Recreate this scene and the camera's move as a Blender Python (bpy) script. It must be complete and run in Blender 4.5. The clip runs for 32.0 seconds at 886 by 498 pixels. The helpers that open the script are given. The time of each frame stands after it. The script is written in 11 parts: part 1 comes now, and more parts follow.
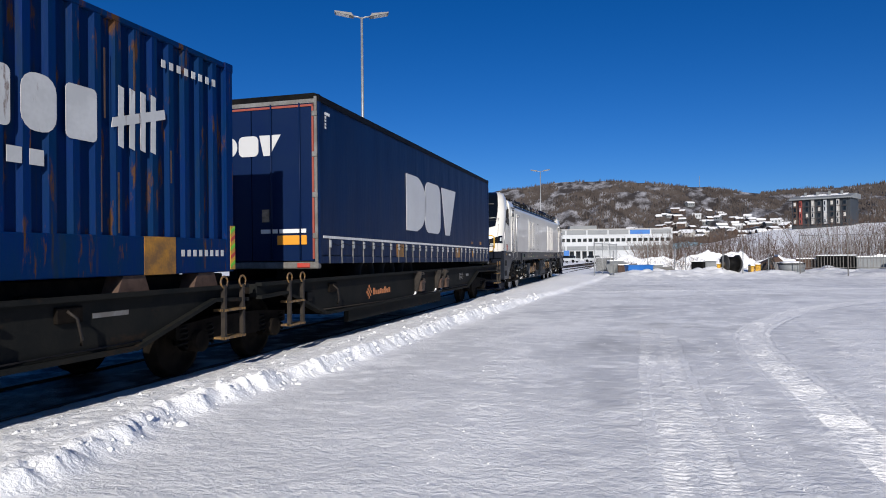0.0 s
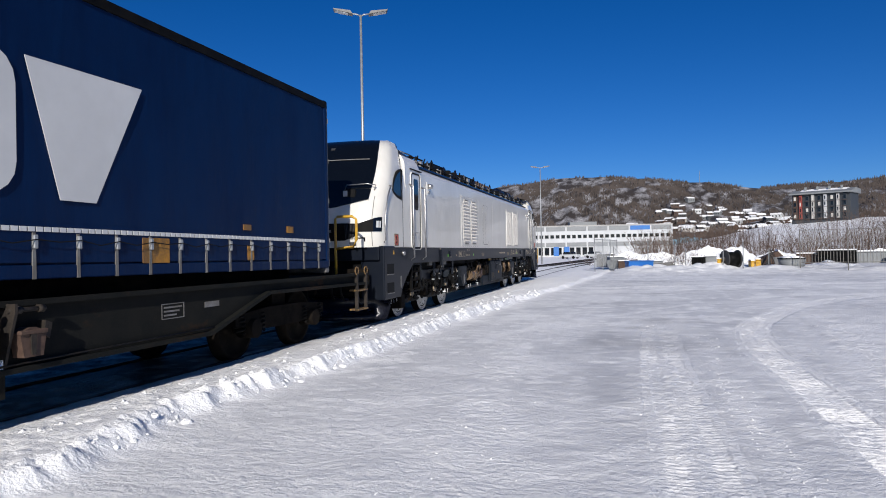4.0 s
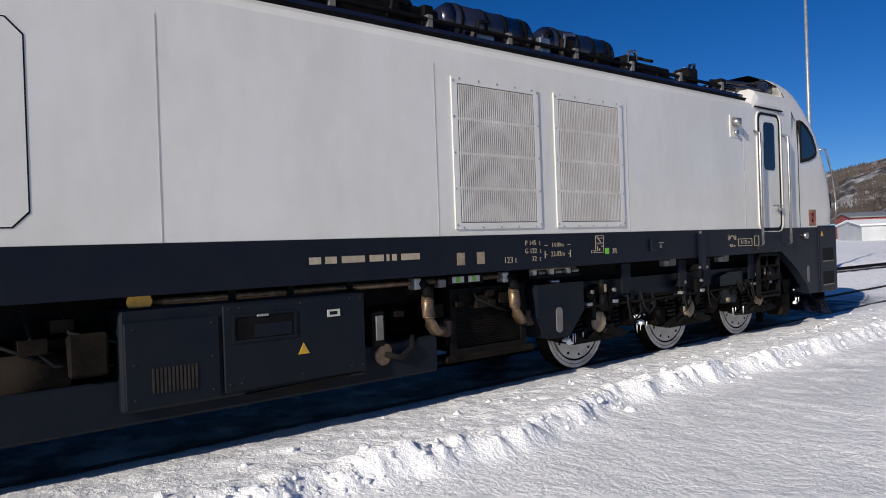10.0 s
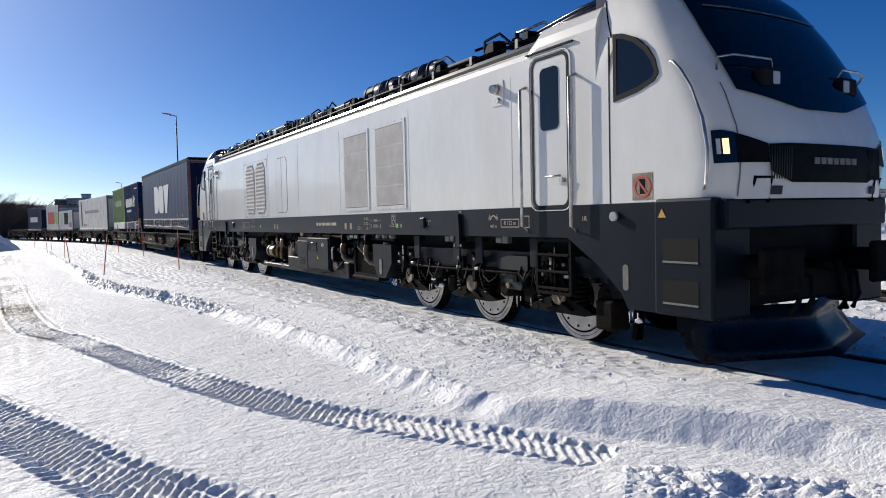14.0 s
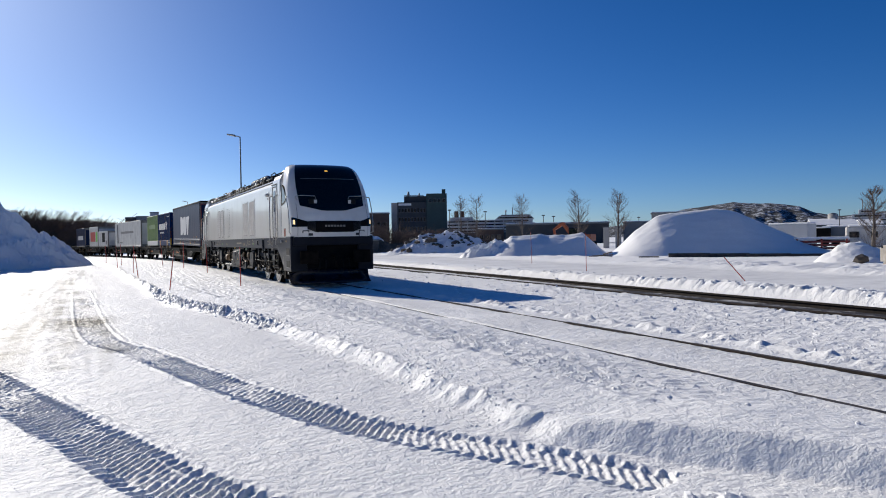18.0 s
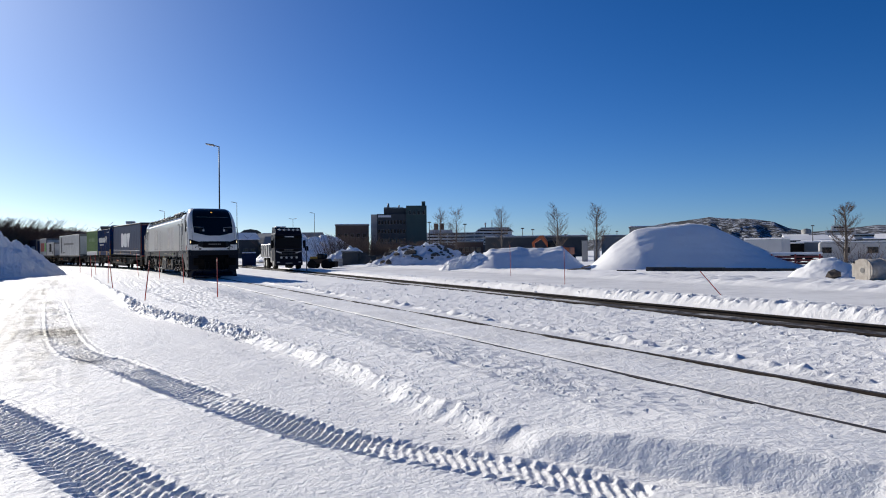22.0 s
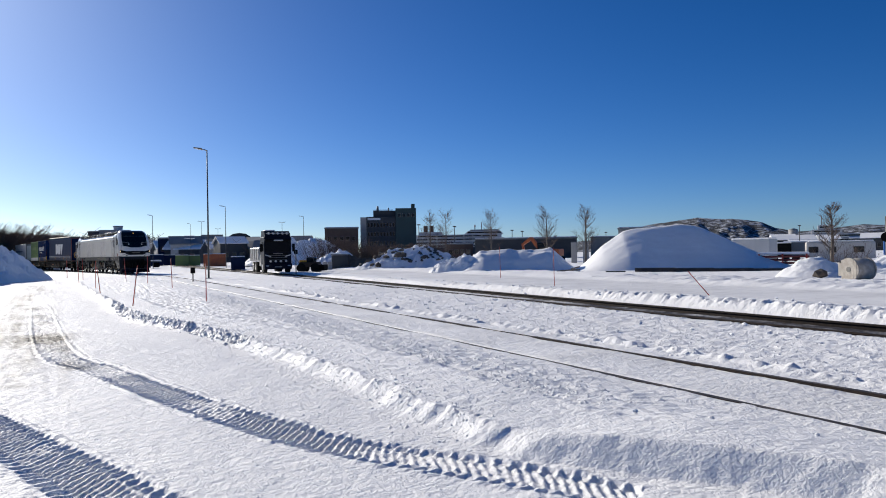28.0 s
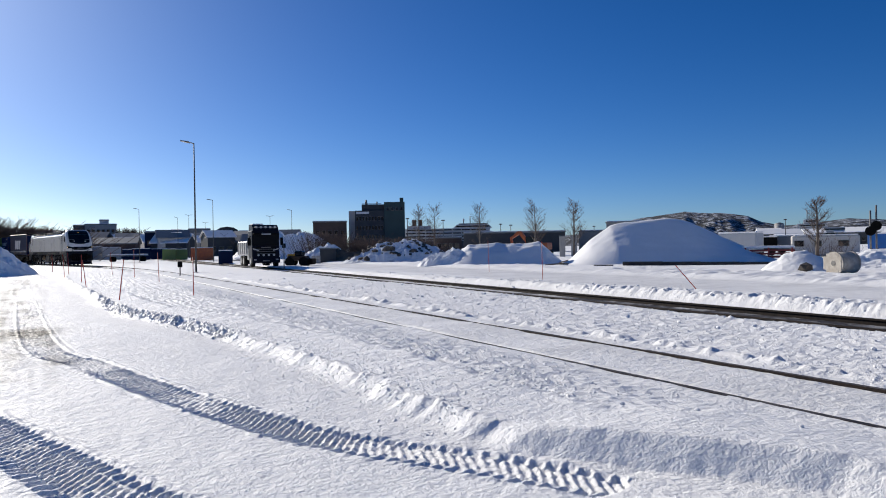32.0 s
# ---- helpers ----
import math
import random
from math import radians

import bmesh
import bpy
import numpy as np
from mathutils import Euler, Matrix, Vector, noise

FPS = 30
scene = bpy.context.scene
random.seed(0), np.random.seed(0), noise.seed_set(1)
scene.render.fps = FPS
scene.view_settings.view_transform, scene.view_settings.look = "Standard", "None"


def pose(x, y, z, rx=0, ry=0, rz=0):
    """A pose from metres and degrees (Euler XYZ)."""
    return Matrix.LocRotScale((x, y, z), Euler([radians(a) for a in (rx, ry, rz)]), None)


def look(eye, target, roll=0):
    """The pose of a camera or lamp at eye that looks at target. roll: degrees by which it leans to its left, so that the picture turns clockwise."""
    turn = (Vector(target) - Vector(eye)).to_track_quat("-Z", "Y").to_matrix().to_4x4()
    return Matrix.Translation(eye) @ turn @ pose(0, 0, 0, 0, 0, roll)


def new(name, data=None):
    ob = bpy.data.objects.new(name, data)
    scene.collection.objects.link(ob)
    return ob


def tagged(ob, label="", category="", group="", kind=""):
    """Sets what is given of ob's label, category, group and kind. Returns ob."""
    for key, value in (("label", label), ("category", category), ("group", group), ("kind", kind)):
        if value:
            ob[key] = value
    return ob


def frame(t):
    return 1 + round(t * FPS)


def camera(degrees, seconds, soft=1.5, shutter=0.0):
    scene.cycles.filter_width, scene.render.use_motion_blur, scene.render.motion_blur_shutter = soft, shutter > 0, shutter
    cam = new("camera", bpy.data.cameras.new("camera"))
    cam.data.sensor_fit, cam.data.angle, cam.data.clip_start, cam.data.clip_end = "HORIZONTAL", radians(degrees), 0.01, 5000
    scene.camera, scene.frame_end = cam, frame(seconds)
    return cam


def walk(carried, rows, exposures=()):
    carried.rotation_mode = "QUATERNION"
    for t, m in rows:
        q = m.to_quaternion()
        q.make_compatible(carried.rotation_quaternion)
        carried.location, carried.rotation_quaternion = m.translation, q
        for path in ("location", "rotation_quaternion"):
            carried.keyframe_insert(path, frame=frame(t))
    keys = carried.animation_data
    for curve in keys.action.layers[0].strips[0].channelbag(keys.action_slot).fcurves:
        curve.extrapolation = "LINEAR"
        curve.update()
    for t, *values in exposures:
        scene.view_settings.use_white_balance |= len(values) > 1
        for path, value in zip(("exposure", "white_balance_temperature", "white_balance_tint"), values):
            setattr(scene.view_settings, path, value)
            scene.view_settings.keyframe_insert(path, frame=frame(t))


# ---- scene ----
cam = camera(64.81, 32.0, soft=1.0)
PATH = [
    (0, -0.004, 0.011, 1.506, 90.57, 0.70, 17.07),
    (0.5, 0.002, 0.002, 1.505, 90.56, 0.55, 17.39),
    (1, -0.006, -0.016, 1.508, 90.46, 0.57, 17.38),
    (1.5, -0.007, -0.026, 1.504, 90.35, 0.76, 17.31),
    (2, -0.002, -0.023, 1.503, 90.33, 0.81, 17.07),
    (2.5, -0.000, -0.019, 1.507, 90.19, 0.90, 16.64),
    (3, -0.008, -0.024, 1.510, 90.06, 0.99, 16.55),
    (3.5, -0.001, -0.029, 1.507, 90.18, 1.09, 16.88),
    (4, -0.003, -0.029, 1.510, 90.32, 1.07, 17.09),
    (4.5, -0.006, -0.031, 1.510, 90.47, 1.00, 17.24),
    (5, -0.009, -0.034, 1.510, 90.63, 0.92, 17.36),
    (5.5, -0.012, -0.038, 1.507, 90.80, 0.92, 17.48),
    (6, -0.009, -0.017, 1.509, 90.98, 1.05, 17.65),
    (6.5, -0.002, 0.008, 1.502, 90.93, 1.27, 17.99),
    (7, -0.005, 0.010, 1.501, 90.92, 1.37, 18.68),
    (7.5, -0.021, 0.002, 1.510, 90.86, 1.48, 19.77),
    (8, -0.031, 0.015, 1.515, 90.80, 1.75, 20.81),
    (8.5, -0.053, 0.039, 1.516, 90.17, 1.77, 23.55),
    (9, -0.111, 0.064, 1.532, 90.15, 1.83, 31.38),
    (9.5, -0.160, 0.095, 1.551, 90.57, 1.86, 40.30),
    (10, -0.233, 0.093, 1.567, 89.71, 2.01, 51.10),
    (10.5, -0.237, 0.127, 1.577, 90.11, 1.91, 62.21),
    (11, -0.196, 0.114, 1.577, 89.85, 1.57, 75.14),
    (11.5, -0.127, 0.099, 1.572, 88.97, 1.42, 92.70),
    (12, -0.114, 0.084, 1.562, 87.95, 1.49, 108.50),
    (12.5, -0.100, 0.027, 1.553, 87.60, 2.20, 122.56),
    (13, -0.108, 0.043, 1.552, 88.57, 1.50, 135.79),
    (13.5, -0.086, 0.010, 1.555, 87.98, 0.74, 144.30),
    (14, -0.097, -0.026, 1.544, 87.47, 1.33, 149.73),
    (14.5, -0.093, -0.022, 1.546, 88.19, 1.42, 151.87),
    (15, -0.087, -0.022, 1.543, 88.55, 1.54, 153.22),
    (15.5, -0.085, -0.023, 1.541, 88.68, 1.65, 153.95),
    (16, -0.087, -0.025, 1.539, 88.70, 1.70, 154.26),
    (16.5, -0.091, -0.028, 1.537, 88.74, 1.64, 154.32),
    (17, -0.097, -0.028, 1.540, 88.92, 1.42, 154.33),
    (17.5, -0.093, -0.025, 1.535, 89.11, 1.26, 154.49),
    (18, -0.087, -0.021, 1.535, 89.12, 1.01, 154.30),
    (18.5, -0.081, -0.025, 1.533, 89.27, 0.99, 154.14),
    (19, -0.083, -0.023, 1.532, 89.42, 0.79, 154.07),
    (19.5, -0.085, -0.021, 1.531, 89.54, 0.66, 153.80),
    (20, -0.082, -0.017, 1.536, 89.68, 0.59, 153.68),
    (20.5, -0.088, -0.018, 1.535, 89.75, 0.55, 153.60),
    (21, -0.090, -0.019, 1.536, 90.03, 0.54, 153.09),
    (21.5, -0.091, -0.018, 1.539, 90.12, 0.70, 152.81),
    (22, -0.094, -0.019, 1.533, 90.10, 0.53, 152.62),
    (22.5, -0.088, -0.017, 1.535, 90.11, 0.56, 152.63),
    (23, -0.096, -0.016, 1.536, 90.44, 0.49, 152.71),
    (23.5, -0.092, -0.012, 1.536, 90.40, 0.54, 152.26),
    (24, -0.094, -0.009, 1.538, 90.72, 0.57, 151.93),
    (24.5, -0.087, -0.010, 1.536, 90.43, 0.59, 151.89),
    (25, -0.092, -0.007, 1.537, 90.30, 0.54, 152.02),
    (25.5, -0.094, -0.012, 1.538, 90.19, 0.55, 152.09),
    (26, -0.089, -0.012, 1.538, 90.17, 0.60, 152.06),
    (26.5, -0.088, -0.011, 1.539, 90.19, 0.69, 151.97),
    (27, -0.091, -0.012, 1.539, 90.24, 0.79, 151.87),
    (27.5, -0.097, -0.012, 1.539, 90.28, 0.89, 151.79),
    (28, -0.096, -0.010, 1.539, 90.28, 0.96, 151.78),
    (28.5, -0.096, -0.011, 1.540, 90.36, 1.02, 151.85),
    (29, -0.099, -0.013, 1.543, 90.52, 1.01, 151.65),
    (29.5, -0.091, -0.006, 1.541, 90.58, 1.06, 151.64),
    (30, -0.091, -0.006, 1.542, 90.57, 1.06, 151.53),
    (30.5, -0.100, -0.003, 1.542, 90.50, 1.02, 151.41),
    (31, -0.095, -0.007, 1.542, 90.55, 1.15, 151.35),
    (31.5, -0.092, -0.004, 1.542, 90.33, 1.11, 150.75),
    (32, -0.099, -0.007, 1.537, 89.76, 0.96, 150.85),
]
walk(cam, [(t, pose(x, y, z, a, b, c)) for t, x, y, z, a, b, c in PATH], [(0, -0.08, 6280, 11), (7, -0.13, 6300, 11), (9, -0.17, 6450, 11), (10, -0.14, 6530, 11), (11, 0.02, 6580, 11), (12, 0.05, 6600, 10), (14, 0.06, 6600, 9), (17, 0.01, 6550, 9), (21, 0.05, 6550, 9), (32, 0.07, 6550, 9)])
# ---- after path ----
# ---- light ----
SUN_YAW, SUN_EL = 195.0, 24.0   # the way to the sun, as a yaw from +y, and its height in degrees
world = bpy.data.worlds.new("sky")
scene.world = world
world.use_nodes = True
_wn = world.node_tree
_bg = _wn.nodes["Background"]
_sky = _wn.nodes.new("ShaderNodeTexSky")
_sky.sky_type, _sky.sun_disc = "NISHITA", False
_sky.sun_elevation, _sky.sun_rotation = radians(SUN_EL), radians(-SUN_YAW)
_sky.air_density, _sky.dust_density, _sky.ozone_density = 0.66, 0.6, 3.0
_sky.altitude = 500
_hs = _wn.nodes.new("ShaderNodeHueSaturation")   # the crisp, deep blue of a dry winter sky
_hs.inputs["Hue"].default_value, _hs.inputs["Saturation"].default_value, _hs.inputs["Value"].default_value = 0.508, 1.23, 1.0
_tint = _wn.nodes.new("ShaderNodeMix")
_tint.data_type, _tint.blend_type = "RGBA", "MULTIPLY"
_tint.inputs["Factor"].default_value = 1.0
_tint.inputs["B"].default_value = (0.82, 0.955, 1.095, 1)
_wn.links.new(_sky.outputs[0], _tint.inputs["A"])
_wn.links.new(_tint.outputs["Result"], _hs.inputs["Color"])
_wn.links.new(_hs.outputs[0], _bg.inputs[0])
_bg.inputs[1].default_value = 0.078
_sd = bpy.data.lights.new("sun", "SUN")
_sd.energy, _sd.angle, _sd.color = 5.0, radians(0.5), (1.0, 0.94, 0.85)
sun = new("sun", _sd)
_sv = Vector((-math.sin(radians(SUN_YAW)) * math.cos(radians(SUN_EL)), math.cos(radians(SUN_YAW)) * math.cos(radians(SUN_EL)), math.sin(radians(SUN_EL))))
sun.matrix_world = look(_sv * 50, (0, 0, 0))


# ---- materials ----
def mat(name, col, rough=0.6, metal=0.0, col2=None, scale=8.0, amount=0.5, bump=0.0, bscale=60.0, detail=4.0, glow=None, spec=0.5,
        coat=0.0, stretch=None, island=0.0):
    m = bpy.data.materials.new(name)
    m.use_nodes = True
    t = m.node_tree
    b = t.nodes["Principled BSDF"]
    b.inputs["Base Color"].default_value = (*col, 1)
    b.inputs["Roughness"].default_value = rough
    b.inputs["Metallic"].default_value = metal
    b.inputs["Specular IOR Level"].default_value = spec
    b.inputs["Coat Weight"].default_value = coat
    tc = t.nodes.new("ShaderNodeTexCoord")
    vec = tc.outputs["Object"]
    if stretch:
        mp = t.nodes.new("ShaderNodeMapping")
        mp.inputs["Scale"].default_value = stretch
        t.links.new(vec, mp.inputs[0])
        vec = mp.outputs[0]
    if col2 is not None:
        n = t.nodes.new("ShaderNodeTexNoise")
        n.inputs["Scale"].default_value, n.inputs["Detail"].default_value = scale, detail
        n2 = t.nodes.new("ShaderNodeTexNoise")
        n2.inputs["Scale"].default_value, n2.inputs["Detail"].default_value = scale * 7.3, 3
        ad = t.nodes.new("ShaderNodeMath")
        ad.operation = "MULTIPLY_ADD"
        ad.inputs[1].default_value = 0.35
        r = t.nodes.new("ShaderNodeValToRGB")
        lo = 0.5 + 0.17 - 0.25 * amount
        r.color_ramp.elements[0].position, r.color_ramp.elements[1].position = lo - 0.1, lo + 0.22
        r.color_ramp.elements[0].color, r.color_ramp.elements[1].color = (*col, 1), (*col2, 1)
        t.links.new(vec, n.inputs[0])
        t.links.new(vec, n2.inputs[0])
        t.links.new(n2.outputs[0], ad.inputs[0])
        t.links.new(n.outputs[0], ad.inputs[2])
        t.links.new(ad.outputs[0], r.inputs[0])
        out = r.outputs[0]
        if island:
            g = t.nodes.new("ShaderNodeNewGeometry")
            hs = t.nodes.new("ShaderNodeHueSaturation")
            mr = t.nodes.new("ShaderNodeMapRange")
            mr.inputs["To Min"].default_value, mr.inputs["To Max"].default_value = 1 - island, 1 + island
            t.links.new(g.outputs["Random Per Island"], mr.inputs[0])
            t.links.new(mr.outputs[0], hs.inputs["Value"])
            t.links.new(out, hs.inputs["Color"])
            out = hs.outputs[0]
        t.links.new(out, b.inputs["Base Color"])
    if bump:
        nb = t.nodes.new("ShaderNodeTexNoise")
        nb.inputs["Scale"].default_value, nb.inputs["Detail"].default_value = bscale, 6
        bp = t.nodes.new("ShaderNodeBump")
        bp.inputs["Strength"].default_value, bp.inputs["Distance"].default_value = bump, 0.6 / bscale
        t.links.new(vec, nb.inputs[0])
        t.links.new(nb.outputs[0], bp.inputs["Height"])
        t.links.new(bp.outputs[0], b.inputs["Normal"])
    if glow:
        b.inputs["Emission Color"].default_value = (*col, 1)
        b.inputs["Emission Strength"].default_value = glow
    return m


def glass(name, col, rough=0.05):
    m = mat(name, col, rough, 0.0, spec=0.4)
    return m


M = {}
M["white"] = mat("white_paint", (0.75, 0.73, 0.675), 0.28, col2=(0.67, 0.645, 0.58), scale=0.9, amount=0.35, coat=0.4, stretch=(1, 1, 0.5))
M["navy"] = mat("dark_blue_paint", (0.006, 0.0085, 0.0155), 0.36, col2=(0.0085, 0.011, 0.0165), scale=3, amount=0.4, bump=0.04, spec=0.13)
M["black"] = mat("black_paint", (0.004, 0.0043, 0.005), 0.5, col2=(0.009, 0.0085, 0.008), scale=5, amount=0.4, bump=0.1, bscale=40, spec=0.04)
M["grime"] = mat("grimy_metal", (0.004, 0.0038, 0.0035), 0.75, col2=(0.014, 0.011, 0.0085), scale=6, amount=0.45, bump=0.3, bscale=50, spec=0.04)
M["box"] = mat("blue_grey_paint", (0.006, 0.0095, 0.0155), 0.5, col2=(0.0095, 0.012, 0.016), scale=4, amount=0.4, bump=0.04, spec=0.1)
M["steel"] = mat("bright_steel", (0.55, 0.54, 0.52), 0.35, 0.9, col2=(0.36, 0.34, 0.32), scale=9, amount=0.4)
M["disc"] = mat("brake_disc_steel", (0.6, 0.585, 0.56), 0.42, 0.35, col2=(0.42, 0.39, 0.36), scale=7, amount=0.35, bump=0.1)
M["hub"] = mat("dusty_hub_paint", (0.38, 0.3, 0.2), 0.7, col2=(0.17, 0.13, 0.085), scale=9, amount=0.5)
M["hose"] = mat("bronze_hose", (0.26, 0.17, 0.09), 0.4, 0.6, col2=(0.13, 0.09, 0.06), scale=20, amount=0.5)
M["glass"] = glass("dark_window_glass", (0.006, 0.009, 0.013))
M["screen"] = mat("black_windscreen_glass", (0.003, 0.004, 0.0055), 0.06, spec=0.5)
M["cream"] = mat("cream_grille_paint", (0.62, 0.6, 0.56), 0.5, col2=(0.52, 0.49, 0.45), scale=3, amount=0.4)
M["markings"] = mat("cream_lettering", (0.44, 0.37, 0.26), 0.6, col2=(0.34, 0.28, 0.2), scale=15, amount=0.4)
M["rubber"] = mat("black_rubber", (0.007, 0.007, 0.007), 0.8, spec=0.2)
M["print"] = mat("white_lettering", (0.7, 0.7, 0.68), 0.6)
M["mesh"] = mat("dark_mesh", (0.03, 0.03, 0.03), 0.7)
M["vent"] = mat("cream_vent_paint", (0.5, 0.49, 0.45), 0.5, col2=(0.4, 0.38, 0.34), scale=4, amount=0.4)
M["yellow"] = mat("yellow_paint", (0.62, 0.36, 0.02), 0.5, col2=(0.4, 0.22, 0.03), scale=6, amount=0.3)
M["ochre"] = mat("worn_orange_paint", (0.42, 0.19, 0.012), 0.55, col2=(0.17, 0.085, 0.02), scale=5, amount=0.35)
M["orange"] = mat("orange_plate", (0.75, 0.3, 0.02), 0.5)
M["red"] = mat("red_plastic", (0.5, 0.04, 0.025), 0.5, col2=(0.4, 0.06, 0.04), scale=5, amount=0.4)
M["green"] = mat("green_label", (0.15, 0.5, 0.03), 0.5)
M["lamp_on"] = mat("headlight_glow", (1.0, 0.72, 0.36), 0.3, glow=1.3)
M["display"] = mat("amber_display", (0.9, 0.45, 0.07), 0.4, glow=0.8)
M["lens"] = mat("lamp_lens", (0.5, 0.5, 0.48), 0.15)
M["roofblue"] = mat("dark_roof_paint", (0.006, 0.009, 0.026), 0.25, col2=(0.012, 0.014, 0.026), scale=4, amount=0.3)
M["rust"] = mat("rust_brown", (0.045, 0.024, 0.016), 0.8, col2=(0.085, 0.05, 0.034), scale=9, amount=0.5)
M["tarp"] = mat("blue_curtain", (0.0006, 0.0085, 0.04), 0.45, spec=0.12, col2=(0.0009, 0.0125, 0.052), scale=2, amount=0.5, bump=0.12, bscale=5, stretch=(1, 1, 0.25))
M["contblue"] = mat("blue_container_paint", (0.0004, 0.0155, 0.09), 0.5, spec=0.06, col2=(0.001, 0.02, 0.07), scale=2.6, amount=0.3, bump=0.1, bscale=25, stretch=(1, 1, 0.25))
M["contgreen"] = mat("green_container_paint", (0.13, 0.22, 0.05), 0.55, col2=(0.11, 0.18, 0.06), scale=1.4, amount=0.45)
M["contwhite"] = mat("grey_white_box", (0.5, 0.5, 0.47), 0.55, col2=(0.4, 0.4, 0.38), scale=1.1, amount=0.45)
M["trailend"] = mat("blue_door_paint", (0.0015, 0.0105, 0.05), 0.5, spec=0.12, col2=(0.003, 0.013, 0.05), scale=2, amount=0.4)
M["greyframe"] = mat("grey_frame", (0.2, 0.2, 0.195), 0.55, col2=(0.13, 0.12, 0.105), scale=5, amount=0.5)
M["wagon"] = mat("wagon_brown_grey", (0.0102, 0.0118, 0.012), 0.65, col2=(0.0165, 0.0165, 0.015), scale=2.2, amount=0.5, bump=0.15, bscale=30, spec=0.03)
M["logo"] = mat("white_logo_print", (0.6, 0.6, 0.58), 0.55, col2=(0.5, 0.5, 0.48), scale=3, amount=0.5)
M["logo_clean"] = mat("clean_white_print", (0.6, 0.6, 0.59), 0.5, col2=(0.54, 0.54, 0.53), scale=0.8, amount=0.5)
M["logo_orange"] = mat("orange_logo_print", (0.45, 0.16, 0.05), 0.6)


def weathered(m, col, lo, hi, size, scale=1.6):
    """Lays rust or grime over a paint, in runs drawn out by the mapping's size."""
    t = m.node_tree
    b = t.nodes["Principled BSDF"]
    src = b.inputs["Base Color"].links[0].from_socket
    tc, mp, nz, rp, mx = [t.nodes.new(k) for k in ("ShaderNodeTexCoord", "ShaderNodeMapping", "ShaderNodeTexNoise", "ShaderNodeValToRGB", "ShaderNodeMix")]
    mp.inputs["Scale"].default_value = size
    nz.inputs["Scale"].default_value, nz.inputs["Detail"].default_value, nz.inputs["Roughness"].default_value = scale, 9, 0.68
    rp.color_ramp.elements[0].position, rp.color_ramp.elements[1].position = lo, hi
    mx.data_type = "RGBA"
    mx.inputs["B"].default_value = (*col, 1)
    t.links.new(tc.outputs["Object"], mp.inputs["Vector"])
    t.links.new(mp.outputs[0], nz.inputs[0])
    t.links.new(nz.outputs[0], rp.inputs[0])
    t.links.new(rp.outputs[0], mx.inputs["Factor"])
    t.links.new(src, mx.inputs["A"])
    t.links.new(mx.outputs["Result"], b.inputs["Base Color"])


weathered(M["contblue"], (0.012, 0.026, 0.03), 0.56, 0.76, (1, 2.2, 0.3))
weathered(M["contblue"], (0.03, 0.026, 0.02), 0.6, 0.68, (1, 5.0, 0.22))
weathered(M["contblue"], (0.075, 0.035, 0.016), 0.57, 0.63, (1, 4.0, 0.7))
weathered(M["wagon"], (0.045, 0.026, 0.015), 0.58, 0.74, (1, 0.8, 1.6))
M["ladder"] = mat("worn_ladder_paint", (0.013, 0.0115, 0.0105), 0.65, col2=(0.034, 0.027, 0.021), scale=9, amount=0.4, spec=0.25)
M["hoop"] = mat("faded_yellow_paint", (0.3, 0.17, 0.04), 0.6, col2=(0.1, 0.06, 0.03), scale=20, amount=0.5)
weathered(M["logo"], (0.12, 0.06, 0.03), 0.6, 0.68, (1, 3.0, 0.7), 2.0)
M["logo_grey"] = mat("faded_grey_print", (0.3, 0.28, 0.24), 0.6, col2=(0.2, 0.18, 0.15), scale=8, amount=0.5)
# backing of grilles and vents; shade between the slats is in this colour
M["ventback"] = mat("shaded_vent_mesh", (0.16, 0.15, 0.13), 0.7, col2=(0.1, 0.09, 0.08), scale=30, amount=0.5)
M["tape"] = mat("faded_red_tape", (0.33, 0.06, 0.035), 0.6, col2=(0.25, 0.05, 0.03), scale=9, amount=0.4)
M["rail"] = mat("dark_rail_steel", (0.008, 0.007, 0.007), 0.7, 0.0, col2=(0.03, 0.02, 0.015), scale=8, amount=0.45, spec=0.2)
M["railtop"] = mat("polished_rail_head", (0.014, 0.012, 0.011), 0.6, 0.0, col2=(0.09, 0.075, 0.065), scale=2.2, amount=0.3, spec=0.25)
M["galv"] = mat("galvanised_steel", (0.42, 0.43, 0.43), 0.5, 0.6, col2=(0.32, 0.33, 0.33), scale=6, amount=0.4)


